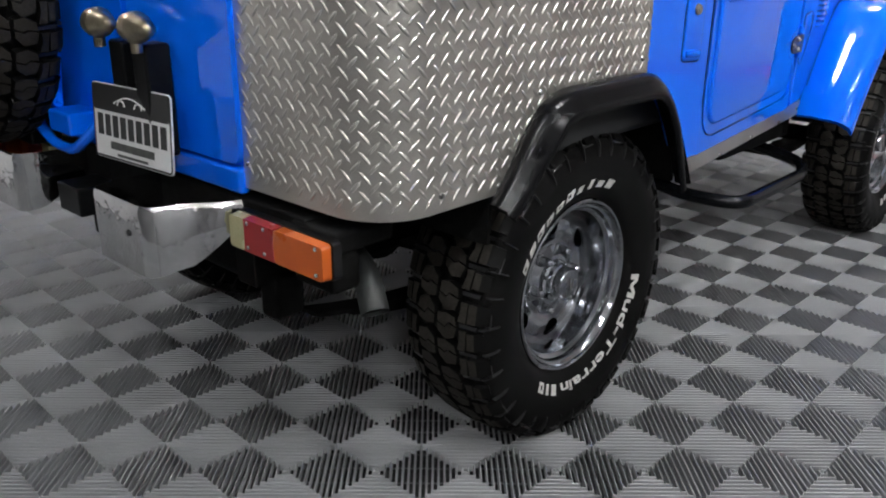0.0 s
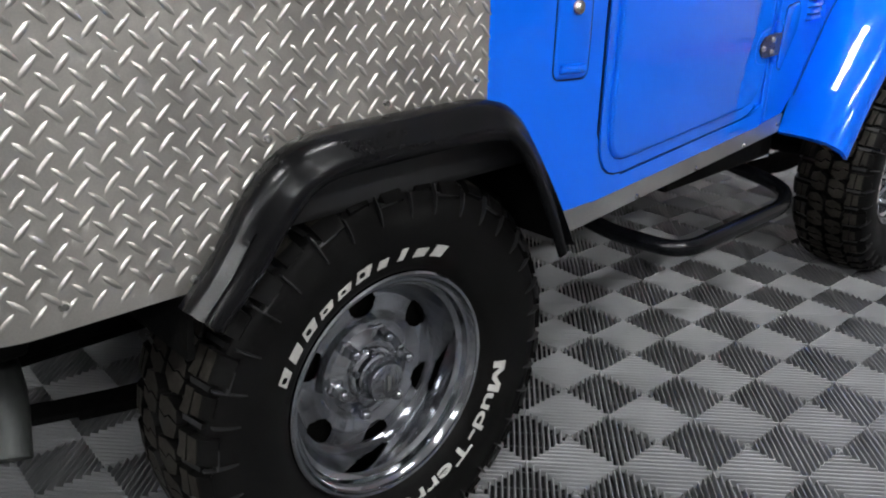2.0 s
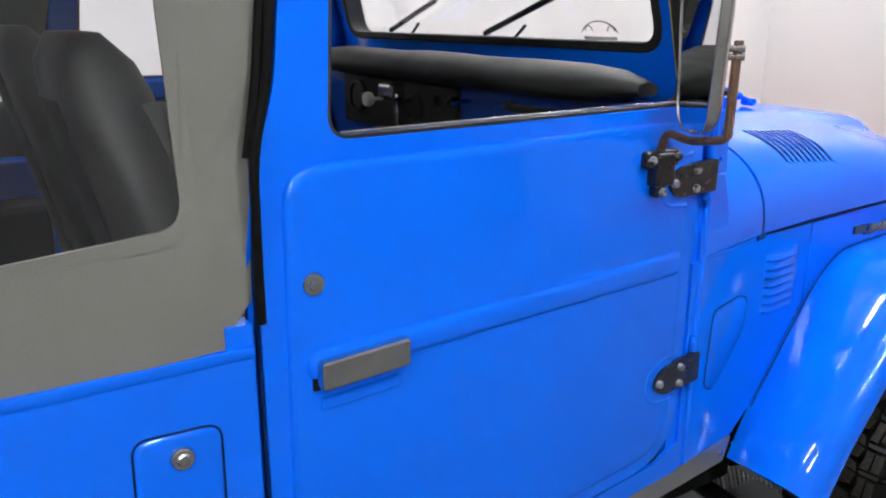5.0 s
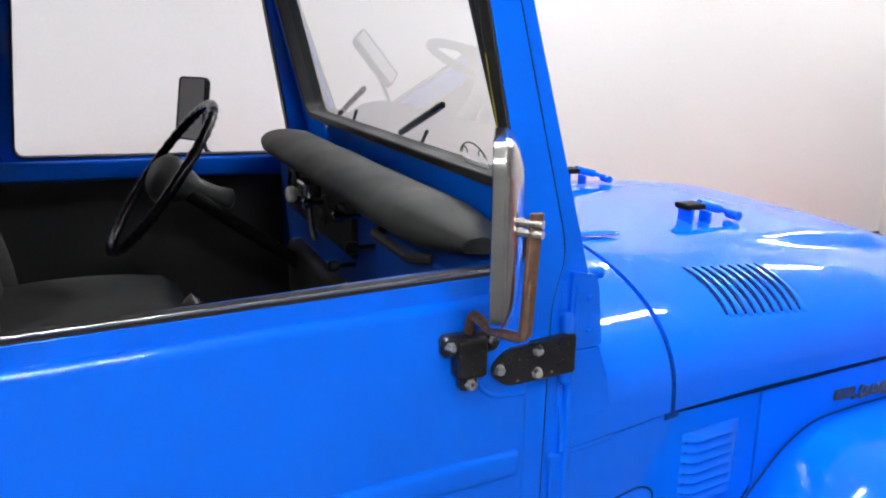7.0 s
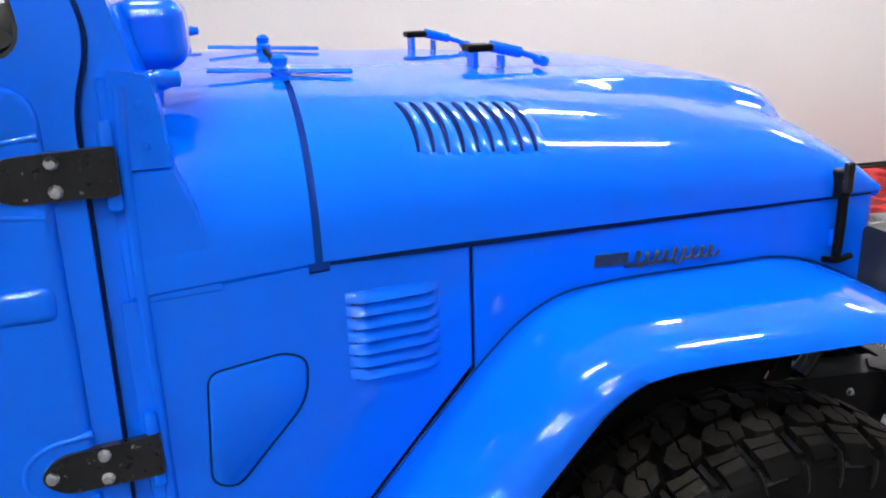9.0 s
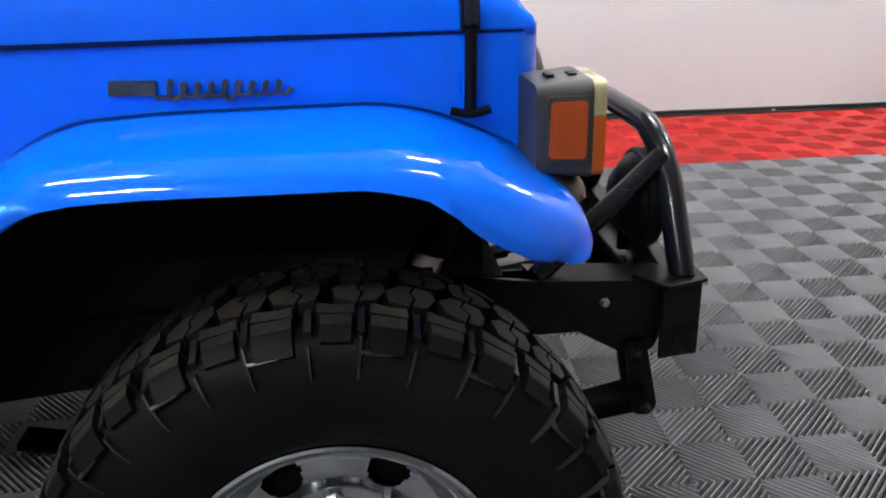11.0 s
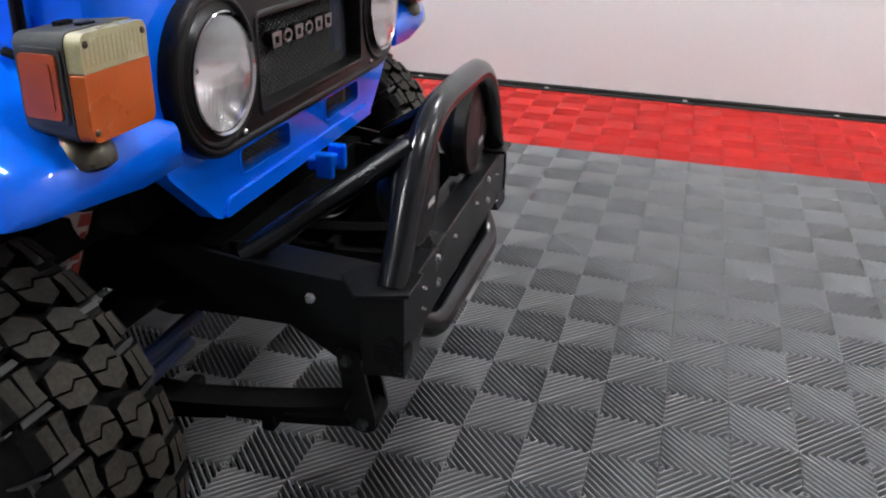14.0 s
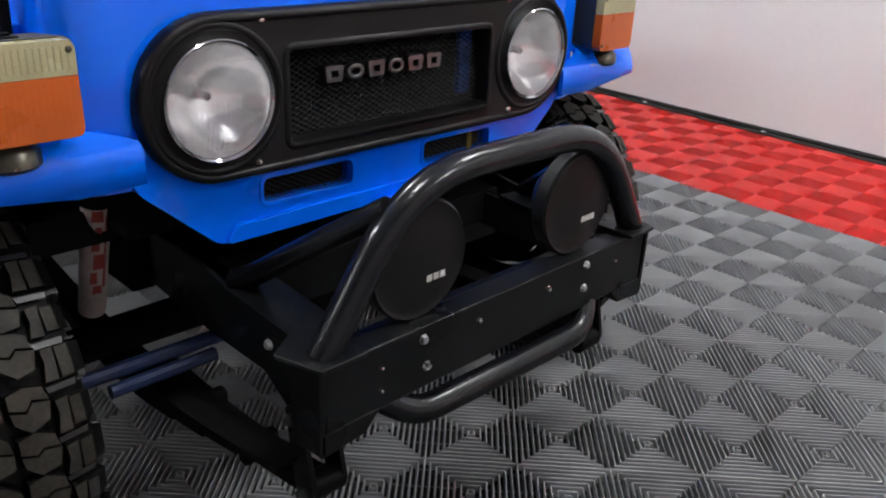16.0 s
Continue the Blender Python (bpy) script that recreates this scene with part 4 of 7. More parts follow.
# headlamps
for sgn in (-1, 1):
    c = (NOSE_X + 0.026, sgn * 0.367 + 0.004, 0.920)
    b2 = bmesh.new()
    lathe(b2, [(0.001, -0.060), (0.030, -0.055), (0.060, -0.035), (0.080, -0.008), (0.086, 0.004), (0.092, 0.006), (0.092, -0.02), (0.075, -0.045), (0.03, -0.07), (0.001, -0.072)], c, "x", 48)
    lamp = part("headlamp", b2, REFLECTOR, car, "round clear glass headlamp with chrome ring")
    b2 = bmesh.new()
    lathe(b2, [(0.087, 0.004), (0.092, 0.006), (0.0925, 0.010), (0.0905, 0.012), (0.087, 0.009)], c, "x", 48, 1, True)
    part("lamp_ring", b2, CHROME, lamp)
    b2 = bmesh.new()
    lathe(b2, [(0.001, 0.030), (0.03, 0.028), (0.06, 0.021), (0.080, 0.012), (0.0865, 0.006), (0.0865, 0.003), (0.078, 0.008), (0.06, 0.017), (0.03, 0.024), (0.001, 0.026)], c, "x", 48)
    part("lamp_glass", b2, LENS_GLASS, lamp)
    b2 = bmesh.new()
    for k in range(-9, 10):
        yy = 0.0080 * k
        hz = math.sqrt(max(0.0, 0.078 ** 2 - yy ** 2))
        pipe(b2, [(c[0] + 0.0235 - 2.1 * (yy * yy + (t * hz) ** 2), c[1] + yy, c[2] + t * hz) for t in np.linspace(-0.9, 0.1, 7)], 0.0007, 5, 0)
    part("lens_flute", b2, LENS_GLASS, lamp)
    b2 = bmesh.new()
    pipe(b2, [(c[0] - 0.058, c[1], c[2]), (c[0] - 0.034, c[1], c[2])], 0.007, 10, 0)
    part("bulb", b2, CHROME, lamp)

# side and turn lamps standing on the wings
for sgn in (-1, 1):
    y0, y1 = sorted((sgn * 0.567, sgn * 0.702))
    outl = rounded([(y0, 0.906), (y1, 0.906), (y1, 1.034), (y0, 1.034)], 0.018)
    yo = sgn * 0.702
    bm = bmesh.new()
    slab(outl, lambda y, z: Vector((2.5950, y, z)), lambda y, z: Vector((2.5230, 0.12 * (sgn * 0.635) + 0.88 * y, 0.975 + 0.90 * (z - 0.975))), bm=bm)
    ts = part("turn_lamp", bm, LAMP_GREY, car, "grey wing-top lamp with amber and clear lens", bevel=0.008, segments=3)
    for nm, z0, z1, mt in (("amber_lens", 0.908, 0.9875, ORANGE), ("clear_lens", 0.988, 1.032, CLEAR_LENS)):
        o2 = rounded([(y0 + 0.002, z0), (y1 - 0.002, z0), (y1 - 0.002, z1), (y0 + 0.002, z1)], [0.014, 0.014, 0.002, 0.002] if mt is ORANGE else [0.002, 0.002, 0.014, 0.014])
        part(nm, slab(o2, lambda y, z: Vector((2.6130, 0.06 * (sgn * 0.635) + 0.94 * y, z)), lambda y, z: Vector((2.5945, y, z))), mt, ts, bevel=0.007, segments=3)
        for k in range(14):
            y = y0 + 0.014 + (y1 - y0 - 0.028) * k / 13
            part("lens_rib", boxes((2.6122, 2.6134 if mt is CLEAR_LENS else 2.6131, y - 0.0024, y + 0.0024, z0 + 0.007, z1 - 0.007)), mt, ts, bevel=0.0005)
    part("side_lens", slab(rounded([(2.5370, 0.938), (2.5850, 0.936), (2.5860, 1.010), (2.5390, 1.010)], 0.006), lambda x, z: Vector((x, yo + sgn * 0.006, z)), lambda x, z: Vector((x, yo - sgn * 0.012, z))), AMBER_DEEP, ts, bevel=0.003)
    part("lens_frame", slab(rounded([(2.5320, 0.932), (2.5900, 0.930), (2.5910, 1.016), (2.5340, 1.016)], 0.008), lambda x, z: Vector((x, yo + sgn * 0.003, z)), lambda x, z: Vector((x, yo - sgn * 0.012, z))), LAMP_GREY, ts, bevel=0.002)
    part("lens_core", slab(rounded([(2.5440, 0.948), (2.5780, 0.947), (2.5790, 1.000), (2.5450, 1.000)], 0.004), lambda x, z: Vector((x, yo + sgn * 0.0075, z)), lambda x, z: Vector((x, yo - sgn * 0.002, z))), AMBER_DEEP, ts, bevel=0.0015)
    for x in (2.545, 2.575):
        part("lamp_top_slot", boxes((x, x + 0.010, sgn * 0.640 - 0.012, sgn * 0.640 + 0.012, 1.026, 1.0352)), RUBBER, ts, smooth=0)
    b2 = bmesh.new()
    lathe(b2, [(0.036, 0.880), (0.042, 0.886), (0.040, 0.902), (0.030, 0.916), (0.018, 0.930)], (2.5580, sgn * 0.655, -0.014), "z", 20)
    part("lamp_foot", b2, LAMP_FOOT, ts)
    for y, z in ((y0 + 0.014, 1.020), (y1 - 0.014, 1.020), (y0 + 0.014, 0.920)):
        b2 = bmesh.new()
        lathe(b2, [(0.001, 0.003), (0.004, 0.002), (0.005, 0.0)], (2.6125, y, z), "x", 8)
        part("lens_screw", b2, LAMP_FOOT, ts)

# ---- wheels ----
R_TYRE, R_RIM = 0.386, 0.222


def across(d):
    """A tyre's section sits a little to its outer face."""
    return 0.0015 + d


def wheel_at(x, y, sgn, turn, deep):
    b2 = bmesh.new()
    lathe(b2, [(r, across(d)) for r, d in [(R_RIM - 0.004, 0.088), (0.230, 0.100), (0.240, 0.107), (0.262, 0.1165), (0.300, 0.1245), (0.335, 0.1255), (0.360, 0.119), (0.376, 0.110), (R_TYRE - 0.004, 0.100), (R_TYRE - 0.002, 0.05), (R_TYRE - 0.002, -0.05), (R_TYRE - 0.004, -0.100), (0.376, -0.110), (0.360, -0.119), (0.335, -0.1255),
               (0.300, -0.1245), (0.240, -0.107), (R_RIM - 0.004, -0.088), (0.205, -0.08), (0.205, 0.08)]], (0, 0, 0), "y", 72, -1, True)
    # rim: rolled flange, stepped barrel and a deep well
    rim = bmesh.new()
    lathe(rim, [(R_RIM + 0.003, 0.093), (R_RIM + 0.001, 0.100), (R_RIM - 0.003, 0.1025), (0.214, 0.101), (0.211, 0.092), (0.206, 0.087), (0.201, 0.086), (0.198, 0.074), (0.192, 0.069), (0.188, 0.067), (0.185, 0.052), (0.180, deep + 0.014), (0.176, deep), (0.170, deep - 0.010),
                (0.182, deep - 0.014), (0.196, 0.045), (0.205, 0.07), (0.214, 0.088)], (0, 0, 0), "y", 72, -1, True)
    wheel = part("wheel", rim, CHROME, car, "chromed steel wheel with white-lettered mud tyre", smooth=32)
    part("tyre", b2, RUBBER, wheel, "black mud-terrain tyre with blocky tread", smooth=40)
    # dished disc with six rounded windows
    radii = [0.046 + 0.0025 * i for i in range(54)]
    depth = [deep + float(np.interp(r, [0.046, 0.064, 0.086, 0.100, 0.125, 0.155, 0.178], [0.020, 0.018, 0.006, 0.004, 0.012, 0.010, -0.002])) for r in radii]
    disc = bmesh.new()
    grid = [[disc.verts.new((r * math.cos(radians(1.5 * k)), -d, r * math.sin(radians(1.5 * k)))) for k in range(240)] for r, d in zip(radii, depth)]
    for i in range(len(radii) - 1):
        for k in range(240):
            off = abs((1.5 * k + 0.75 - 35 + 30) % 60 - 30)
            rm = 0.5 * (radii[i] + radii[i + 1])
            if abs((rm - 0.140) / 0.0215) ** 3 + abs(off / (11.5 + 110 * (rm - 0.140))) ** 3 < 1:
                continue
            k2 = (k + 1) % 240
            disc.faces.new((grid[i][k], grid[i][k2], grid[i + 1][k2], grid[i + 1][k]))
    loose = [v for v in disc.verts if not v.link_faces]
    for v in loose:
        disc.verts.remove(v)
    bmesh.ops.recalc_face_normals(disc, faces=disc.faces)
    bmesh.ops.solidify(disc, geom=list(disc.faces), thickness=0.005)
    part("wheel_disc", disc, CHROME, wheel, smooth=40)
    b2 = bmesh.new()
    lathe(b2, [(0.165, -0.03), (0.165, -0.015), (0.001, -0.015), (0.001, -0.03)], (0, 0, 0), "y", 32, -1)
    part("brake_drum", b2, UNDER, wheel)
    # locking hub: flange ring, body and a domed cap with a dial bar
    b2 = bmesh.new()
    lathe(b2, [(0.054, deep - 0.01), (0.054, deep + 0.024), (0.050, deep + 0.028), (0.046, deep + 0.029), (0.045, deep + 0.040), (0.042, deep + 0.043), (0.0405, deep + 0.062), (0.037, deep + 0.067), (0.030, deep + 0.0685), (0.001, deep + 0.0700)], (0, 0, 0), "y", 40, -1)
    part("hub", b2, CHROME, wheel, "polished wheel hub")
    b2 = bmesh.new()
    box(b2, -0.004, 0.004, -deep - 0.0725, -deep - 0.066, -0.017, 0.017)
    box(b2, -0.013, -0.010, -deep - 0.0712, -deep - 0.066, -0.012, 0.012)
    box(b2, 0.010, 0.013, -deep - 0.0712, -deep - 0.066, -0.012, 0.012)
    part("hub_dial", b2, CHROME_DULL, wheel, bevel=0.001)
    for k in range(6):
        a = radians(60 * k + 8)
        c = (0.078 * math.cos(a), 0, 0.078 * math.sin(a))
        b2 = bmesh.new()
        lathe(b2, [(0.0165, deep + 0.002), (0.0165, deep + 0.009), (0.0125, deep + 0.012), (0.0120, deep + 0.030)], c, "y", 6, -1)
        lathe(b2, [(0.0115, deep + 0.029), (0.0112, deep + 0.034), (0.0085, deep + 0.041), (0.0045, deep + 0.0445), (0.001, deep + 0.0455)], c, "y", 14, -1)
        part("wheel_nut", b2, CHROME, wheel, smooth=30)
    for k in range(6):
        a = radians(60 * k + 38)
        b2 = bmesh.new()
        lathe(b2, [(0.0065, deep + 0.026), (0.0065, deep + 0.036), (0.001, deep + 0.0365)], (0.0495 * math.cos(a), 0, 0.0495 * math.sin(a)), "y", 6, -1)
        part("hub_bolt", b2, CHROME, wheel, smooth=30)
    # tread: square-shouldered lugs, interlocking centre blocks and thin sidewall ridges; the running faces are scuffed and dusty
    verts, faces, slot = [], [], []

    top = 0.4066

    def crown(d):
        """The tread's round section: radius over the distance from its middle."""
        return top - 0.0125 * (abs(d) / 0.104) ** 2.4

    def block(corners, r0, low=0.0, kind=1, taper=0.95):
        """corners: (angle, across) of a block's foot; it stands from r0 to the crown, or low metres under it."""
        ca = sum(c[0] for c in corners) / len(corners)
        cd = sum(c[1] for c in corners) / len(corners)
        k, n = len(verts), len(corners)
        for lift, sc in ((None, 1.0), (-0.002, taper + 0.05), (0.0, taper + 0.015)):
            for a, d in corners:
                aa, dd = ca + (a - ca) * sc, cd + (d - cd) * sc
                r = r0 if lift is None else crown(dd) - low + lift
                verts.append((r * math.cos(aa), -across(dd), r * math.sin(aa)))
        for lv in (0, n):
            for e in range(n):
                f = (e + 1) % n
                faces.append((k + lv + e, k + lv + f, k + lv + n + f, k + lv + n + e))
                slot.append(0)
        faces.append(tuple(k + 2 * n + e for e in range(n)))
        slot.append(kind)

    def lug(a0, a1, side, outer, inner, skew, kind=0, crown=0, ease=0.05):
        """A bar over the shoulder: outer and inner are (radius, across) lines; the first crown spans are running face."""
        k, n = len(verts), len(outer)
        e0 = ease * (a1 - a0)
        for i, ((ro, do), (ri, di)) in enumerate(zip(outer, inner)):
            off = skew[i]
            for a, r, d in ((a0, ri, di), (a0 + e0, ro, do), (a1 - e0, ro, do), (a1, ri, di)):
                verts.append((r * math.cos(a + off), -across(side * d), r * math.sin(a + off)))
        for i in range(n - 1):
            o = k + 4 * i
            for e in range(3):
                faces.append((o + e, o + e + 1, o + e + 5, o + e + 4))
                slot.append(1 if e == 1 and i < crown else kind)
        faces.append((k, k + 1, k + 2, k + 3))
        slot.append(kind)
        o = k + 4 * (n - 1)
        faces.append((o + 3, o + 2, o + 1, o))
        slot.append(kind)
    N = 36
    st = 2 * math.pi / N
    fin_out = [(0.386, 0.1145), (0.376, 0.1205), (0.362, 0.1265), (0.346, 0.1290), (0.334, 0.1280)]
    fin_in = [(0.386, 0.106), (0.376, 0.110), (0.362, 0.117), (0.346, 0.122), (0.334, 0.1235)]
    cap_out = [(0.3715, 0.1245), (0.3690, 0.1268), (0.3665, 0.1262)]
    cap_in = [(0.3715, 0.114), (0.3690, 0.115), (0.3665, 0.116)]
    # a centre block is cut in two by a crooked sipe
    p1 = [(0.00, 0.0045), (0.30, 0.0035), (0.41, 0.025), (0.28, 0.036), (0.37, 0.0585), (0.08, 0.054), (-0.07, 0.028)]
    p2 = [(0.345, 0.0035), (0.60, 0.0055), (0.87, 0.026), (0.78, 0.053), (0.415, 0.060), (0.325, 0.036), (0.455, 0.025)]
    for k in range(N):
        for side in (-1, 1):
            a = k * st + 0.05 * math.sin(2.4 * k) * st + 0.45 * st * (side > 0)
            odd = (k + (side > 0)) % 2
            j, w = 0.03 * math.sin(1.7 * k + side), 0.002 * math.sin(2.9 * k + 2 * side)
            ang = lambda u: a + side * u * st
            for p in (p1, p2):
                block([(ang(u + (j if d > 0.03 else -j)), side * (d + (w if 0.01 < d < 0.05 else 0.0))) for u, d in p], 0.380)
            # shoulder: an inner block, a sipe, and a lug that runs down the sidewall, long and short by turns
            u0, u1 = 0.44 + j, 1.14 - j * 0.5
            block([(ang(u0 + 0.01), side * 0.0645), (ang(u0 + 0.30), side * 0.0665), (ang(u1 - 0.02), side * 0.0600), (ang(u1), side * 0.0805), (ang(u0 - 0.01), side * 0.0835)], 0.380)
            if odd:
                outer = [(crown(0.085), 0.085), (crown(0.094), 0.094), (crown(0.104), 0.104), (0.3905, 0.1085), (0.382, 0.1175), (0.370, 0.1265), (0.3685, 0.1215)]
                inner = [(0.380, 0.085), (0.380, 0.092), (0.377, 0.100), (0.374, 0.104), (0.369, 0.111), (0.363, 0.117), (0.361, 0.117)]
            else:
                outer = [(crown(0.085), 0.085), (crown(0.094), 0.094), (crown(0.102), 0.102), (0.3905, 0.1065), (0.386, 0.1115), (0.380, 0.1180), (0.3785, 0.1130)]
                inner = [(0.380, 0.085), (0.380, 0.092), (0.377, 0.098), (0.374, 0.102), (0.372, 0.106), (0.369, 0.110), (0.368, 0.110)]
            e0, e1 = sorted((ang(u0 + (0.0 if odd else 0.04)), ang(u1 - (0.0 if odd else 0.06))))
            lug(e0, e1, side, outer, inner, [0.0] * 7, 0, 2, 0.035)
            # a low bar lies in each cross groove
            block([(ang(u1 + 0.08), side * 0.058), (ang(u1 + 0.21), side * 0.061), (ang(u1 + 0.215), side * 0.103), (ang(u1 + 0.075), side * 0.105)], 0.378, 0.0075, 2)
            # raised ridges beside each lug, every other one with a cross bar
            e0, e1 = sorted((ang(u1 + 0.12), ang(u1 + 0.165)))
            lug(e0, e1, side, fin_out if odd else fin_out[1:], fin_in if odd else fin_in[1:], [0.0] * 5, 2)
            if odd:
                e0, e1 = sorted((ang(u1 - 0.42), ang(u1 + 0.13)))
                lug(e0, e1, side, cap_out, cap_in, [0.0] * 3, 2, 0, 0.01)
    me = bpy.data.meshes.new("tread")
    me.from_pydata(verts, [], faces)
    for mt in (RUBBER, TREAD, FIN):
        me.materials.append(mt)
    me.polygons.foreach_set("material_index", slot)
    tb = bmesh.new()
    tb.from_mesh(me)
    bmesh.ops.recalc_face_normals(tb, faces=tb.faces)
    for f in tb.faces:
        f.smooth = True
    tb.to_mesh(me)
    tb.free()
    me.set_sharp_from_angle(angle=radians(32))
    tr = tagged(new("tread", me), kind="stuff")
    tr.parent = wheel
    # raised white sidewall writing: the tyre's type, and plain blocks for the maker's mark
    def bulge(r):
        return float(np.interp(r, [0.230, 0.240, 0.262, 0.300, 0.335], [across(d) for d in (0.100, 0.107, 0.1165, 0.1245, 0.1255)]))

    glyphs = []
    for ch in "Mud-Terrain":
        cu = bpy.data.curves.new("glyph", "FONT")
        cu.body = ch
        cu.size = 0.037
        cu.offset = 0.0004
        cu.extrude = 0.0016
        cu.resolution_u = 3
        tmp = bpy.data.objects.new("glyph", cu)
        if ch == "M":
            cap = slab([(0, 0), (0, 0.026), (0.0075, 0.026), (0.0140, 0.0105), (0.0205, 0.026), (0.028, 0.026), (0.028, 0), (0.0220, 0), (0.0220, 0.0160), (0.0165, 0.003), (0.0115, 0.003), (0.0060, 0.0160), (0.0060, 0)],
                       lambda x, y: Vector((x, y, 0.0016)), lambda x, y: Vector((x, y, -0.0016)))
            me = bpy.data.meshes.new("glyph")
            cap.to_mesh(me)
            cap.free()
        else:
            me = bpy.data.meshes.new_from_object(tmp)
        bpy.data.objects.remove(tmp)
        bpy.data.curves.remove(cu)
        xs = [v.co.x for v in me.vertices]
        glyphs.append((me, min(xs), max(xs)))
    room = radians(96) * 0.266 - 0.0045 * (len(glyphs) - 1)
    wide = room / sum(hi - lo for _, lo, hi in glyphs)
    run = 0.0
    for me, lo, hi in glyphs:
        for v in me.vertices:
            r = 0.253 + v.co.y
            a = radians(-8.5) - (run + (v.co.x - lo) * wide) / 0.266
            v.co = Vector((r * math.cos(a), -(bulge(r) + v.co.z), r * math.sin(a)))
        run += (hi - lo) * wide + 0.0045
        me.name = "sidewall_letter"
        me.materials.clear()
        me.materials.append(LETTER)
        ob = new("sidewall_letter", me)
        ob.parent = wheel
    # leaning blocks: (half width in degrees, height, hollow)
    mark = [(3.1, 1.0, 1), (3.0, 1.0, 0), (3.3, 1.0, 1), (3.1, 0.74, 1), (3.1, 0.74, 1), (3.2, 1.0, 1), (2.2, 0.74, 0), (1.4, 1.0, 0), (2.9, 0.74, 0), (3.0, 1.0, 0)]
    tail = [(2.3, 1.0, 0), (1.2, 1.0, 0), (2.5, 1.0, 1)]
    for start, step, r0, tall, lean, row in ((153.5, -9.15, 0.2555, 0.0225, 1.6, mark), (-111.5, -6.6, 0.253, 0.026, 0.0, tail)):
        for i, (half, high, hollow) in enumerate(row):
            a = start + step * i
            r1 = r0 + tall * high
            pts = []
            for r, s in ((r0, 1), (r1, -1)):
                for t in np.linspace(-1, 1, 5):
                    aa = radians(a + s * t * half - lean * (r - r0) / tall)
                    pts.append((r * math.cos(aa), r * math.sin(aa)))
            hole = []
            if hollow:
                rm, dr = 0.5 * (r0 + r1), 0.27 * (r1 - r0)
                hole = [[((rm + q * dr) * math.cos(radians(a + p * half * 0.42)), (rm + q * dr) * math.sin(radians(a + p * half * 0.42))) for p, q in ((-1, -0.5), (-0.5, -1), (0.5, -1), (1, -0.5), (1, 0.5), (0.5, 1), (-0.5, 1), (-1, 0.5))]]
            put = lambda off: (lambda u, v: Vector((u, -(bulge(math.hypot(u, v)) + off), v)))
            part("sidewall_block", slab(pts, put(0.0016), put(-0.002), hole), LETTER, wheel, "raised white block", smooth=0)
    wheel.matrix_local = Matrix.Translation((x, y, 0.398)) @ Matrix.Rotation(0 if sgn < 0 else math.pi, 4, "Z") @ Matrix.Rotation(radians(turn), 4, "Y")
    return wheel


RX, FX = -0.052, 2.236
rear_r = wheel_at(RX, -0.655, -1, 0, 0.014)
for x, y, sgn, turn in ((FX, -0.730, -1, 155), (RX, 0.655, 1, 40), (FX, 0.730, 1, 230)):
    turned = copy_thing(rear_r, Matrix.Translation((x, y, 0.398)) @ Matrix.Rotation(0 if sgn < 0 else math.pi, 4, "Z") @ Matrix.Rotation(radians(turn), 4, "Y"))
    if sgn < 0:
        front_r = turned
# the right front tyre's lettering is worn off over the top
for ob in [o for o in front_r.children if o.name.startswith("sidewall_")]:
    c = front_r.matrix_basis @ (sum((v.co for v in ob.data.vertices), Vector()) / len(ob.data.vertices))
    if c.z > 0.51:
        bpy.data.objects.remove(ob)
# spare on the tail carrier
copy_thing(rear_r, Matrix.Translation((-0.95, 0.55, 1.10)) @ Matrix.Rotation(radians(-90), 4, "Z"))

# ---- chassis ----
for sgn in (-1, 1):
    part("chassis_rail", boxes((-0.75, 2.30, sgn * 0.37 - 0.035, sgn * 0.37 + 0.035, 0.50, 0.61)), UNDER, car, bevel=0.006)
    for xa in (RX, FX):
        bm = bmesh.new()
        for k in range(4):
            L = 0.56 - 0.11 * k
            pts = [(xa - L, sgn * 0.40, 0.40 - 0.013 * k - 0.05 * (1 - (L / 0.56) ** 2)), (xa, sgn * 0.40, 0.335 - 0.013 * k), (xa + L, sgn * 0.40, 0.40 - 0.013 * k - 0.05 * (1 - (L / 0.56) ** 2))]
            rows = []
            for i in range(13):
                t = i / 12
                p = (1 - t) ** 2 * Vector(pts[0]) + 2 * t * (1 - t) * (2 * Vector(pts[1]) - 0.5 * Vector(pts[0]) - 0.5 * Vector(pts[2])) + t * t * Vector(pts[2])
                rows.append([p + Vector((0, dy, dz)) for dy, dz in ((-0.03, -0.0055), (0.03, -0.0055), (0.03, 0.0055), (-0.03, 0.0055))])
            loft(rows, bm=bm)
        part("leaf_spring", bm, UNDER, car, smooth=0)
for xa in (RX, FX):
    bm = bmesh.new()
    lathe(bm, [(0.035, -0.60), (0.040, -0.2), (0.045, -0.10), (0.10, -0.06), (0.12, 0.0), (0.10, 0.06), (0.045, 0.10), (0.040, 0.2), (0.035, 0.60)], (xa, 0.0, 0.39), "y", 20)
    part("axle", bm, UNDER, car)
part("underbody", boxes((-0.72, 2.40, -0.62, 0.62, 0.66, 0.72), (0.30, 1.55, -0.66, 0.66, 0.60, 0.66), (0.1, 1.3, -0.30, 0.30, 0.42, 0.60)), UNDER, car, smooth=0)
for y in (-0.62, 0.42):
    part("body_outrigger", boxes((1.02, 1.62, y, y + 0.20, 0.50, 0.655)), UNDER, car, bevel=0.01)
bm = bmesh.new()
pipe(bm, [(2.44, -0.58, 0.440), (2.44, -0.27, 0.437)], 0.014, 10, 0)
part("steering_rod", bm, AXLE_BLUE, car)
bm = bmesh.new()
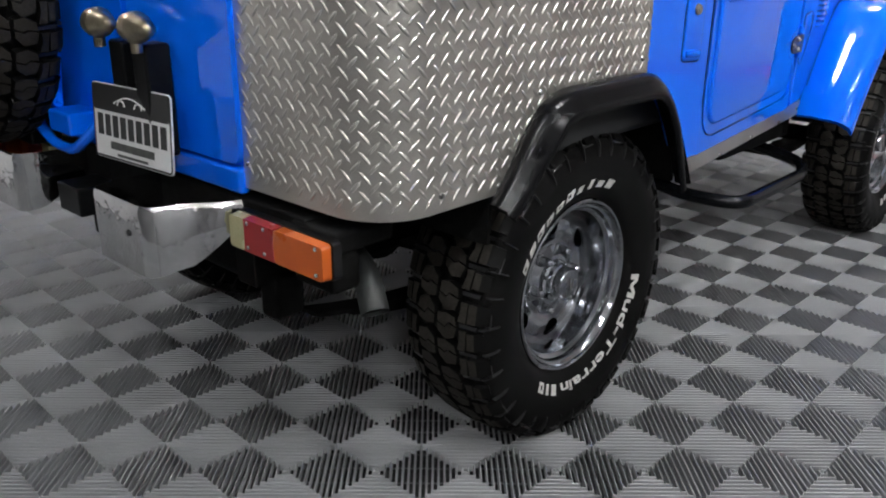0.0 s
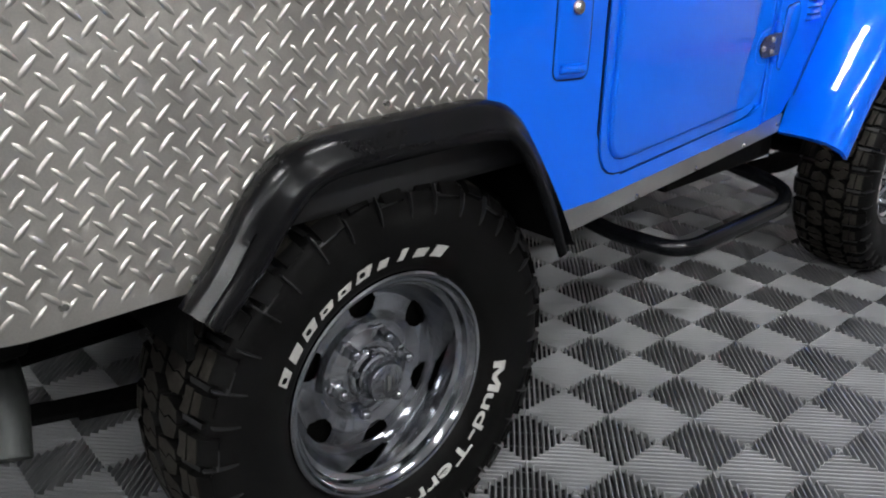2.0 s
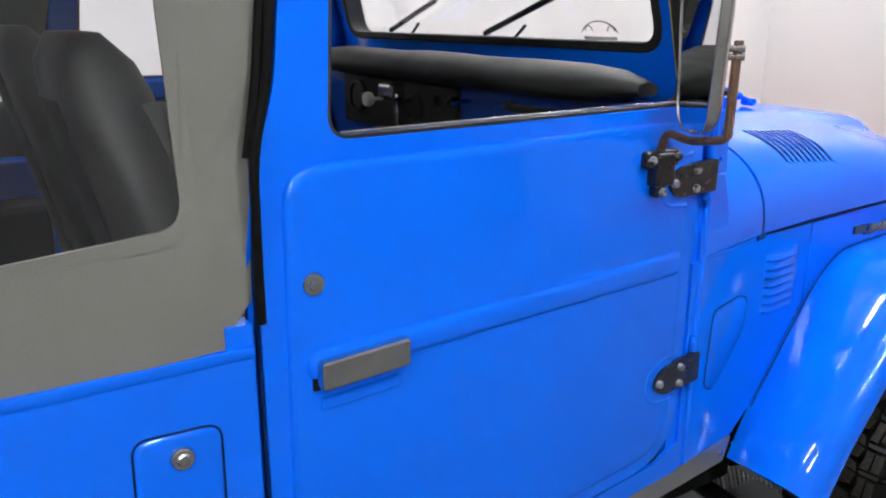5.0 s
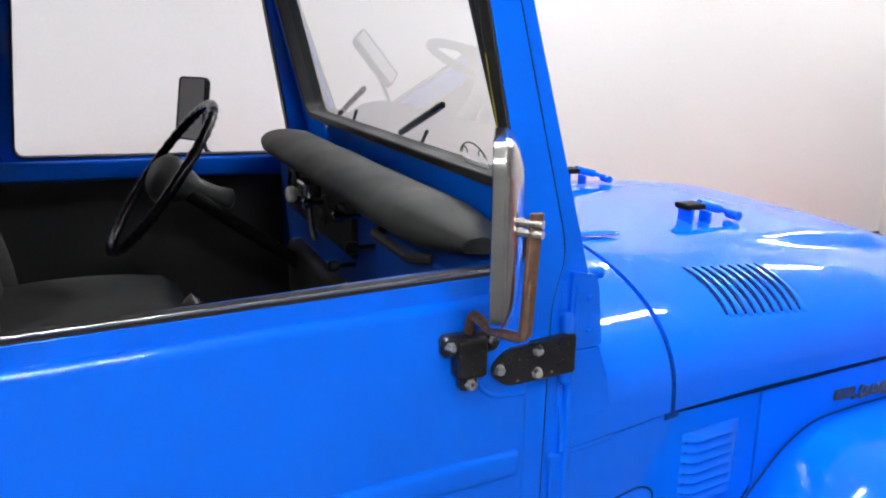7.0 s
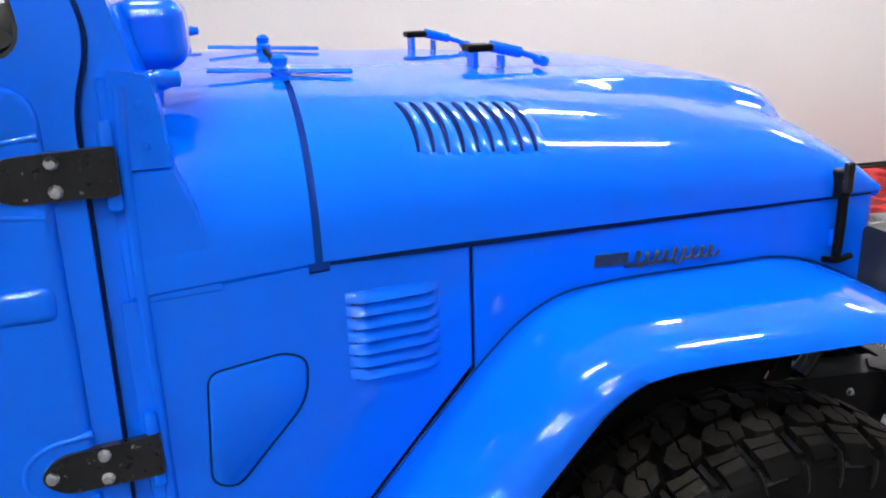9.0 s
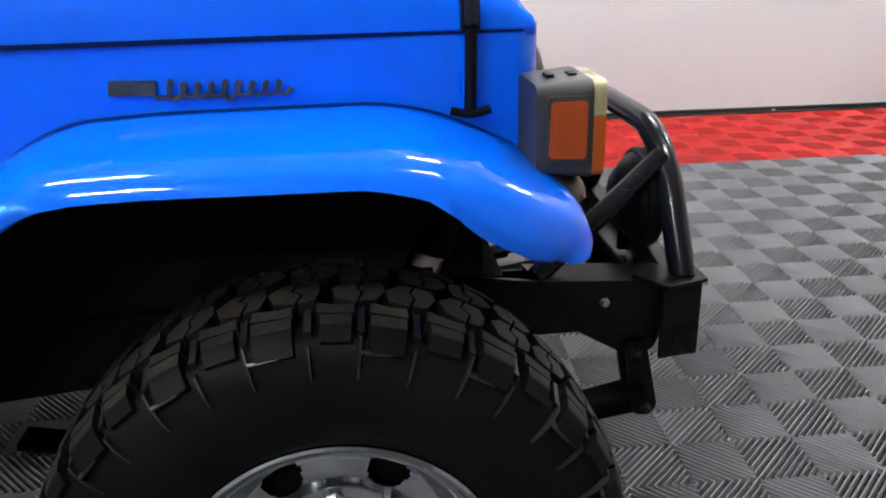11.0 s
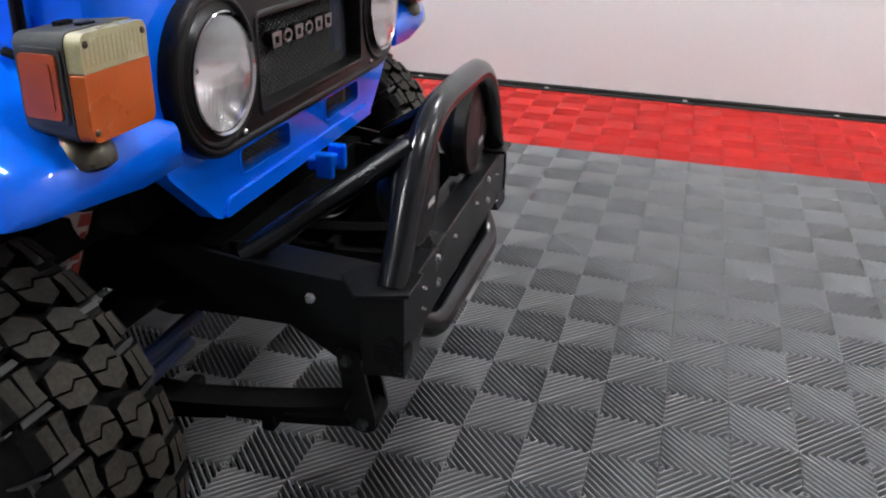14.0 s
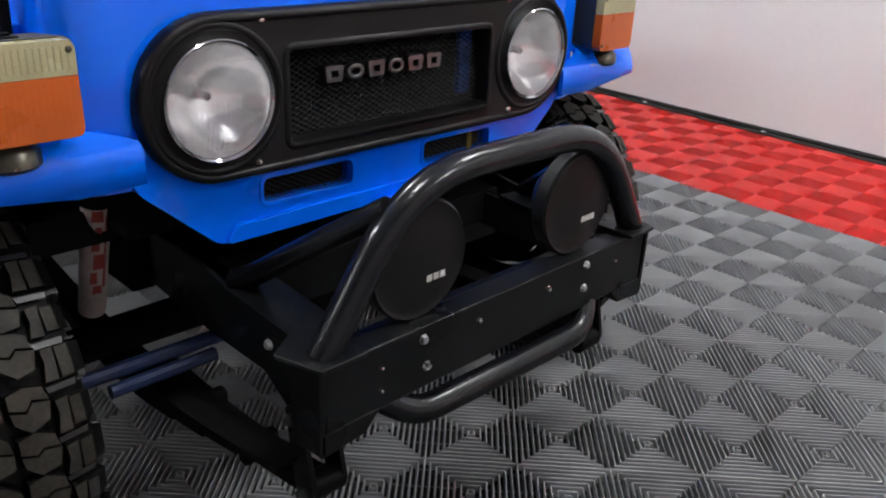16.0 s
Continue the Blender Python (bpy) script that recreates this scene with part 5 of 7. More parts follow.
pipe(bm, [(2.455, -0.53, 0.412), (2.455, -0.33, 0.412)], 0.013, 10, 0)
part("drag_link", bm, AXLE_BLUE, car)
for sgn in (-1, 1):
    b2 = bmesh.new()
    pipe(b2, [(2.29, sgn * 0.48, 0.49), (2.41, sgn * 0.49, 0.76)], 0.024, 16, 0)
    sh = part("damper", b2, SHOCK_WHITE, car, "white shock absorber with worn red print")
    b2 = bmesh.new()
    pipe(b2, [(2.40, sgn * 0.49, 0.74), (2.45, sgn * 0.49, 0.88)], 0.033, 16, 0)
    part("dust_boot", b2, UNDER, sh)
    base, tip = Vector((2.29, sgn * 0.48, 0.49)), Vector((2.41, sgn * 0.49, 0.76))
    along = (tip - base).normalized()
    for k, (t, turn, tall, wide) in enumerate(((0.26, 0.1, 0.020, 0.016), (0.36, -0.15, 0.028, 0.012), (0.50, 0.12, 0.036, 0.018), (0.62, -0.1, 0.018, 0.014), (0.72, 0.05, 0.034, 0.012), (0.86, -0.05, 0.024, 0.020), (0.44, 0.55, 0.10, 0.005), (0.74, 0.55, 0.07, 0.005))):
        a0 = math.atan2(sgn * 0.25, 1.0) + turn
        out = Vector((math.cos(a0), math.sin(a0), 0))
        out = (out - along * out.dot(along)).normalized()
        side = along.cross(out)
        p = base.lerp(tip, t) + out * 0.0240
        b2 = loft([[p + side * (u * wide / 2) + along * (v * tall / 2) - out * d for u, v in ((-1, -1), (1, -1), (0.8, 1), (-0.9, 1))] for d in (0.006, -0.0006)])
        part("print_mark", b2, SHOCK_RED, sh)

for sgn in (-1, 1):
    stop = part("bump_stop", boxes((2.205, 2.315, *sorted((sgn * 0.385, sgn * 0.475)), 0.705, 0.775)), SHOCK_RED, car, "dull red bump stop with pale foot", bevel=0.008)
    part("stop_foot", boxes((2.215, 2.305, *sorted((sgn * 0.39, sgn * 0.47)), 0.688, 0.704)), SHOCK_WHITE, stop, bevel=0.004)

# ---- side steps ----
for sgn in (-1, 1):
    bm = bmesh.new()
    pipe(bm, [(0.86, sgn * 0.36, 0.46), (0.90, sgn * 0.52, 0.395), (0.945, sgn * 0.735, 0.385), (1.52, sgn * 0.738, 0.385), (1.66, sgn * 0.665, 0.395), (1.60, sgn * 0.36, 0.47)], 0.0235, 14, 0.08)
    part("side_step", bm, BLACK_TUBE, car, "black tubular side step")

# ---- front bumper with hoop, driving lamps and shackles ----
bm = bmesh.new()
box(bm, 2.845, 2.890, -0.402, 0.402, 0.500, 0.612)
box(bm, 2.800, 2.847, -0.300, 0.300, 0.580, 0.590)
bumper = part("front_bumper", bm, BLACK, car, "black steel winch bumper with tubular hoop", bevel=0.004)
for sgn in (-1, 1):
    # side arm: a channel whose top drops towards the front, with a flat cap
    o = rounded([(2.20, 0.540), (2.20, 0.640), (2.47, 0.640), (2.60, 0.622), (2.846, 0.606), (2.846, 0.515), (2.55, 0.515)], 0.010)
    part("side_arm", slab(o, lambda x, z: Vector((x, sgn * 0.382, z)), lambda x, z: Vector((x, sgn * 0.372, z))), BLACK, bumper, bevel=0.003)
    part("arm_cap", slab(rounded([(2.585, 0.298), (2.60, 0.384), (2.846, 0.384), (2.846, 0.300)], 0.006), lambda x, y: Vector((x, sgn * y, 0.623 - 0.065 * (x - 2.6))), lambda x, y: Vector((x, sgn * y, 0.614 - 0.065 * (x - 2.6)))), BLACK, bumper, bevel=0.003)
    part("arm_inner", slab([(2.20, 0.545), (2.20, 0.630), (2.60, 0.614), (2.846, 0.600), (2.846, 0.540)], lambda x, z: Vector((x, sgn * 0.308, z)), lambda x, z: Vector((x, sgn * 0.300, z))), BLACK, bumper, bevel=0.002)
    # end box of the beam: outer cheek, pointed top gusset, and a slanted foot
    part("bumper_end", slab([(2.822, 0.462), (2.893, 0.470), (2.893, 0.611), (2.822, 0.611)], lambda x, z: Vector((x, sgn * 0.414, z)), lambda x, z: Vector((x, sgn * 0.403, z))), BLACK, bumper, bevel=0.002)
    part("end_gusset", slab([(2.775, 0.372), (2.822, 0.440), (2.902, 0.416), (2.902, 0.335), (2.80, 0.335)], lambda x, y: Vector((x, sgn * y, 0.620)), lambda x, y: Vector((x, sgn * y, 0.6125))), BLACK, bumper, bevel=0.002)
    part("bumper_foot", slab([(sgn * 0.412, 0.466), (sgn * 0.412, 0.505), (sgn * 0.30, 0.505), (sgn * 0.33, 0.474)], lambda y, z: Vector((2.893, y, z)), lambda y, z: Vector((2.86, y, z))), BLACK, bumper, bevel=0.002)
    # spring shackle below the arm: two slanting links round a bush, on a three-cornered bracket
    part("shackle_bracket", slab(rounded([(2.665, 0.518), (2.846, 0.518), (2.825, 0.462), (2.775, 0.452)], 0.010), lambda x, z: Vector((x, sgn * 0.372, z)), lambda x, z: Vector((x, sgn * 0.350, z))), BLACK, bumper, bevel=0.003)
    for y in (0.387, 0.327):
        part("shackle_link", slab(rounded([(2.765, 0.485), (2.806, 0.487), (2.836, 0.345), (2.822, 0.325), (2.790, 0.330)], 0.012), lambda x, z, y=y: Vector((x, sgn * y, z)), lambda x, z, y=y: Vector((x, sgn * (y - 0.009), z))), BLACK, bumper, bevel=0.002)
    for x, z, r in ((2.786, 0.468, 0.020), (2.812, 0.346, 0.024)):
        b2 = bmesh.new()
        pipe(b2, [(x, sgn * 0.322, z), (x, sgn * 0.380, z)], r, 16, 0)
        part("bush", b2, RUBBER, bumper)
        b2 = bmesh.new()
        lathe(b2, [(0.001, 0.017), (0.006, 0.016), (0.008, 0.010), (0.011, 0.008), (0.011, 0.0)], (x, sgn * 0.386, z), "y", 6, sgn)
        part("shackle_bolt", b2, SOOT, bumper)
    # main leaf running back from the shackle, with two rebound clips
    rows = []
    for t in np.linspace(0, 1, 12):
        x = 2.25 + 0.56 * t
        z = 0.318 + 0.026 * t - 0.02 * math.sin(math.pi * t)
        rows.append([Vector((x, sgn * 0.355 + dy, z + dz)) for dy, dz in ((-0.03, -0.008), (0.03, -0.008), (0.03, 0.008), (-0.03, 0.008))])
    part("main_leaf", loft(rows), UNDER, bumper)
    for x in (2.45, 2.62):
        part("leaf_clip", boxes((x, x + 0.026, sgn * 0.355 - 0.036, sgn * 0.355 + 0.036, 0.292, 0.338)), UNDER, bumper, bevel=0.006)
    for x, z in ((2.724, 0.571),):
        b2 = bmesh.new()
        lathe(b2, [(0.001, 0.008), (0.007, 0.007), (0.010, 0.0)], (x, sgn * 0.382, z), "y", 6, sgn)
        part("arm_bolt", b2, WORN, bumper)
    b2 = bmesh.new()
    lathe(b2, [(0.013, 0.0), (0.013, 0.003), (0.009, 0.004), (0.009, 0.009), (0.006, 0.0095), (0.001, 0.0095)], (2.812, sgn * 0.345, 0.609), "z", 6)
    part("plate_bolt", b2, WORN, bumper)
    # braces from the hoop back to the arms
    b2 = bmesh.new()
    pipe(b2, [(2.858, sgn * 0.262, 0.806), (2.600, sgn * 0.362, 0.622)], 0.0195, 14, 0)
    part("hoop_brace", b2, BLACK_TUBE, bumper)
part("winch_tray", boxes((2.79, 2.846, -0.33, 0.33, 0.500, 0.512), (2.47, 2.53, -0.36, 0.36, 0.50, 0.60)), BLACK, bumper, smooth=0)
b2 = bmesh.new()
pipe(b2, [(2.865, -0.388, 0.612), (2.868, -0.236, 0.846), (2.868, 0.236, 0.846), (2.865, 0.388, 0.612)], 0.0245, 16, 0.15)
part("hoop", b2, BLACK_TUBE, bumper, "satin black tubular hoop", smooth=60)
b2 = bmesh.new()
pipe(b2, [(2.855, -0.285, 0.505), (2.890, -0.225, 0.458), (2.900, 0.200, 0.458), (2.855, 0.262, 0.515)], 0.024, 14, 0.05)
part("lower_tube", b2, BLACK_TUBE, bumper)
for y, z, rr in ((-0.214, 0.590, 0.009), (-0.205, 0.540, 0.009), (0.205, 0.593, 0.009), (0.205, 0.545, 0.009), (-0.089, 0.580, 0.006), (0.093, 0.579, 0.006), (-0.30, 0.575, 0.004), (-0.30, 0.535, 0.004), (0.30, 0.575, 0.004)):
    b2 = bmesh.new()
    lathe(b2, [(0.001, 0.007), (rr * 0.7, 0.006), (rr, 0.0)], (2.890, y, z), "x", 6, 1)
    part("face_bolt", b2, CHROME_DULL if rr < 0.007 else WORN, bumper)
for sgn in (-1, 1):
    c = (2.842, sgn * 0.198, 0.708)
    b2 = bmesh.new()
    lathe(b2, [(0.001, -0.055), (0.05, -0.050), (0.085, -0.02), (0.093, 0.0), (0.094, 0.010), (0.001, 0.010)], c, "x", 40)
    dl = part("driving_lamp", b2, BLACK, bumper, "round driving lamp under a black cover")
    b2 = bmesh.new()
    lathe(b2, [(0.094, -0.012), (0.098, -0.008), (0.099, 0.016), (0.095, 0.021), (0.088, 0.018), (0.060, 0.022), (0.001, 0.026)], c, "x", 48)
    part("lamp_cover", b2, BEZEL, dl, "matt black plastic lamp cover")
    for k in range(3):
        part("cover_mark", boxes((c[0] + 0.0205, c[0] + 0.0245, c[1] + 0.010 + 0.014 * k, c[1] + 0.021 + 0.014 * k, c[2] - 0.038, c[2] - 0.027)), LETTER, dl, smooth=0)
    b2 = bmesh.new()
    pipe(b2, [(2.815, sgn * 0.198, 0.600), (2.815, sgn * 0.198, 0.64)], 0.012, 8, 0)
    part("lamp_stem", b2, BLACK, dl)
# towing eye painted blue in front of the nose
bm = boxes((2.565, 2.615, -0.028, 0.028, 0.655, 0.682), (2.590, 2.628, -0.042, -0.024, 0.645, 0.698), (2.590, 2.628, 0.024, 0.042, 0.645, 0.698))
part("crank_guide", bm, BLUE, bumper, bevel=0.006)

# ---- bonnet fastener straps ----
for sgn in (-1, 1):
    y = half_width(2.455) + 0.006
    bm = boxes((2.442, 2.468, *sorted((sgn * (y - 0.012), sgn * (y + 0.014))), 1.085, 1.135))
    cat = part("bonnet_catch", bm, BLACK, car, "black rubber bonnet strap with metal bracket", bevel=0.006)
    part("catch_roller", boxes((2.446, 2.464, *sorted((sgn * (y + 0.010), sgn * (y + 0.022))), 1.096, 1.150)), CHIPPED, cat, bevel=0.005)
    b2 = bmesh.new()
    pipe(b2, [(2.455, sgn * (y + 0.010), 1.09), (2.454, sgn * (y + 0.012), 1.045), (2.452, sgn * (y + 0.012), 0.985)], 0.0085, 10, 0.02)
    part("strap", b2, RUBBER, cat)
    b2 = bmesh.new()
    pipe(b2, [(2.425, sgn * (y + 0.014), 0.984), (2.452, sgn * (y + 0.016), 0.978), (2.480, sgn * (y + 0.014), 0.984)], 0.006, 8, 0.02)
    part("strap_toggle", b2, RUBBER, cat)
    part("strap_hook", boxes((2.443, 2.461, *sorted((sgn * (y - 0.004), sgn * (y + 0.006))), 1.00, 1.03)), BLUE, cat, bevel=0.003)

# ---- windscreen frame ----
def screen(off):
    return lambda y, z: Vector((1.356 - 0.255 * (z - 1.361) + off, y, z))


so = rounded([(-0.695, 1.350), (0.695, 1.350), (0.665, 1.93), (-0.665, 1.93)], [0.015, 0.015, 0.04, 0.04])
si = rounded([(-0.610, 1.475), (0.610, 1.475), (0.590, 1.87), (-0.590, 1.87)], 0.05)
ws = part("windscreen_frame", slab(so, screen(0.022), screen(-0.028), [si]), BLUE, car, bevel=0.008, segments=3)
part("screen_seal", slab(inset(si, -0.009), screen(0.027), screen(-0.033), [inset(si, 0.010)]), INSIDE, ws, "black rubber windscreen seal", bevel=0.004)
pane = part("windscreen_glass", slab(inset(si, 0.004), screen(0.001), screen(-0.003)), PANE, ws)
pane.visible_shadow = False
for sgn in (-1, 1):
    # hinge flange with bolts on the pillar's foot
    bm = slab(rounded([(1.340, 1.254), (1.405, 1.253), (1.396, 1.337), (1.389, 1.362), (1.346, 1.372)], 0.004), flank(0.003, sgn), flank(-0.045, sgn))
    fl = part("pillar_flange", bm, BLUE, ws, bevel=0.003)
    for x, z in ((1.376, 1.330), (1.378, 1.281)):
        b2 = bmesh.new()
        lathe(b2, [(0.001, 0.005), (0.004, 0.0045), (0.0055, 0.0)], flank(0.003, sgn)(x, z), "y", 6, sgn)
        part("flange_bolt", b2, BLUE, fl)
    clamp = part("screen_clamp", boxes((1.345, 1.398, *sorted((sgn * 0.640, sgn * 0.672)), 1.335, 1.362)), BLUE, ws, bevel=0.006)
    b2 = bmesh.new()
    lathe(b2, [(0.001, 0.0), (0.012, 0.002), (0.013, 0.012), (0.010, 0.020), (0.010, 0.030), (0.001, 0.032)], (1.394, sgn * 0.656, 1.352), "x", 12)
    part("clamp_knob", b2, BLUE, clamp)
part("wiper_motor_cover", boxes((1.345, 1.434, -0.560, -0.410, 1.354, 1.446)), BLUE, ws, bevel=0.026, segments=4)
for y0 in (-0.10, 0.36):
    b2 = bmesh.new()
    f = screen(0.028)
    pipe(b2, [f(y0 + 0.03, 1.455), f(y0 - 0.06, 1.510)], 0.004, 8, 0)
    wp = part("wiper", b2, BLACK, ws, "black windscreen wiper")
    b2 = bmesh.new()
    pipe(b2, [f(y0 + 0.10, 1.490), f(y0 - 0.17, 1.570)], 0.007, 6, 0)
    part("wiper_blade", b2, RUBBER, wp)
# sticker outline on the glass: plain arcs and a bar
b2 = bmesh.new()
g = screen(-0.0045)
pipe(b2, [g(-0.38 - 0.0042 * k, 1.500 + 0.022 * math.sin(math.pi * k / 24) ** 0.6) for k in range(25)], 0.0012, 5, 0)
for c in (-0.40, -0.463):
    pipe(b2, [g(c + 0.010 * math.cos(a), 1.503 + 0.010 * math.sin(a)) for a in np.linspace(0, math.pi, 9)], 0.0012, 5, 0)
part("glass_sticker", b2, EMBLEM, ws)
part("sticker_bar", slab([(-0.385, 1.486), (-0.478, 1.486), (-0.478, 1.492), (-0.385, 1.492)], screen(-0.0042), screen(-0.005)), PLATE_WHITE, ws)

# fittings on the bonnet: screen rests and washer jets
for y in (-0.25, 0.25):
    z0 = shell_z(1.93, y)
    bm = boxes((1.912, 1.922, y - 0.022, y + 0.022, z0 - 0.01, z0 + 0.030))
    rest = part("screen_rest", bm, BLUE, bonnet, "blue folding screen rest with black pad", bevel=0.002)
    part("rest_leg", boxes((1.968, 1.974, y - 0.018, y + 0.018, z0 - 0.01, z0 + 0.020)), BLUE, rest, bevel=0.002)
    part("rest_pad", boxes((1.902, 1.952, y - 0.024, y + 0.024, z0 + 0.028, z0 + 0.042)), RUBBER, rest, bevel=0.005)
    b2 = bmesh.new()
    pipe(b2, [(1.95, y, z0 + 0.037), (2.01, y, z0 + 0.022)], 0.0105, 10, 0)
    pipe(b2, [(2.01, y, z0 + 0.022), (2.05, y, z0 + 0.008)], 0.006, 8, 0)
    pipe(b2, [(2.05, y - 0.018, z0 + 0.005), (2.05, y + 0.018, z0 + 0.005)], 0.010, 8, 0)
    part("rest_rod", b2, BLUE, rest)
for y in (-0.335, 0.13):
    z0 = shell_z(1.565, y) + 0.006
    b2 = bmesh.new()
    rows = []
    for t in np.linspace(0, 1, 9):
        x = 1.450 + 0.232 * t
        w = 0.004 + 0.011 * math.sin(math.pi * t)
        rows.append([Vector((x, y + a, z0 - 0.06 * (x - 1.565) + b)) for a, b in ((-w, 0.0), (0, 0.005), (w, 0.0), (0, -0.003))])
    loft(rows, bm=b2)
    jet = part("washer_jet", b2, BLUE, bonnet, "blue washer jet with thin cross bar")
    b2 = bmesh.new()
    lathe(b2, [(0.016, z0 - 0.014), (0.016, z0 + 0.006), (0.012, z0 + 0.010), (0.014, z0 + 0.022), (0.006, z0 + 0.028), (0.001, z0 + 0.029)], (1.565, y, 0), "z", 14)
    part("jet_nozzle", b2, BLUE, jet)
b2 = bmesh.new()
pipe(b2, [(1.565, -0.33, shell_z(1.565, 0.33) + 0.004), (1.565, -0.1, shell_z(1.565, 0.1) + 0.004), (1.565, 0.12, shell_z(1.565, 0.12) + 0.004)], 0.004, 8, 0.02)
part("washer_hose", b2, UNDER, bonnet)

# ---- door mirrors ----
for sgn in (-1, 1):
    if sgn < 0:
        outl = rounded([(-0.058, -0.118), (0.058, -0.118), (0.080, 0.112), (-0.080, 0.112)], 0.042, 8)
    else:
        outl = rounded([(-0.058, -0.092), (0.058, -0.092), (0.058, 0.092), (-0.058, 0.092)], 0.018, 8)
    rows = [[Vector((d, u * k, v * (1 - 0.55 * (1 - k)))) for u, v in outl] for d, k in ((-0.008, 0.985), (-0.004, 1.0), (0.003, 0.995), (0.008, 0.965), (0.0125, 0.90), (0.0170, 0.78), (0.0230, 0.50), (0.0260, 0.15))]
    mir = part("door_mirror", loft(rows), MIRROR_BACK if sgn < 0 else BEZEL, car, "tall chrome-backed door mirror on a rusty arm" if sgn < 0 else "black-rimmed door mirror on a thin stem", smooth=60)
    part("mirror_glass", slab(inset(outl, 0.005), lambda u, v: Vector((-0.0095, u, v)), lambda u, v: Vector((-0.006, u, v))), MIRROR, mir)
    part("mirror_rim", slab(outl, lambda u, v: Vector((-0.012, u, v)), lambda u, v: Vector((0.004, u * 1.012, v * 1.006)), [inset(outl, 0.005)]), BEZEL if sgn > 0 else CHROME_DULL, mir, bevel=0.002)
    mir.matrix_local = pose(1.178, -0.802, 1.473, 0, 0, -27) if sgn < 0 else pose(1.024, 0.885, 1.472, 0, 10, 34)
    b2 = bmesh.new()
    if sgn < 0:
        # a flat strap hangs from the mirror and turns in under it to the clamp
        xc, yc = 1.165, -0.742
        rows = smooth_path([(1.190, -0.853, 1.420), (1.184, -0.858, 1.350), (1.170, -0.800, 1.342), (xc, yc - 0.012, 1.352), (xc, yc, 1.31)], 0.014, 5)
        pipe(b2, rows, 0.0068, 8, 0)
        arm = part("mirror_arm", b2, RUST, car, "rusty bent steel mirror arm")
        rows = [[Vector((x + a, y + b, z)) for a, b in ((-0.008, 0.004), (0.008, 0.004), (0.008, -0.004), (-0.008, -0.004))] for x, y, z in ((1.184, -0.857, 1.352), (1.187, -0.856, 1.380), (1.194, -0.852, 1.460), (1.197, -0.851, 1.490), (1.198, -0.851, 1.498))]
        part("arm_strap", loft(rows), RUST, arm, bevel=0.002)
        for z in (1.474, 1.486):
            b2 = bmesh.new()
            pipe(b2, [(1.180, -0.835, z), (1.200, -0.862, z)], 0.0055, 8, 0)
            part("mirror_bolt", b2, CHROME_DULL, arm)
    else:
        xc = 1.085
        pipe(b2, smooth_path([(1.045, 0.872, 1.40), (1.050, 0.868, 1.352), (1.075, 0.80, 1.335), (xc, 0.775, 1.31)], 0.015, 4), 0.006, 8, 0)
        arm = part("mirror_arm", b2, BEZEL, car)
    yb = half_width(xc) + 0.010
    bm = boxes((xc - 0.040, xc + 0.040, *sorted((sgn * yb, sgn * (yb + 0.022))), 1.293, 1.322), (xc - 0.022, xc + 0.022, *sorted((sgn * yb, sgn * (yb + 0.030))), 1.262, 1.318), (xc - 0.013, xc + 0.013, *sorted((sgn * yb, sgn * (yb + 0.022))), 1.242, 1.275))
    part("mirror_clamp", bm, CHIPPED, arm, "chipped black cast clamp", bevel=0.007, segments=3)
    for x, z in ((-0.029, 1.308), (0.031, 1.309), (0.0, 1.253)):
        b2 = bmesh.new()
        lathe(b2, [(0.001, 0.009), (0.006, 0.008), (0.0085, 0.0)], (xc + x, sgn * (yb + 0.021), z), "y", 6, sgn)
        part("clamp_bolt", b2, WORN, arm)

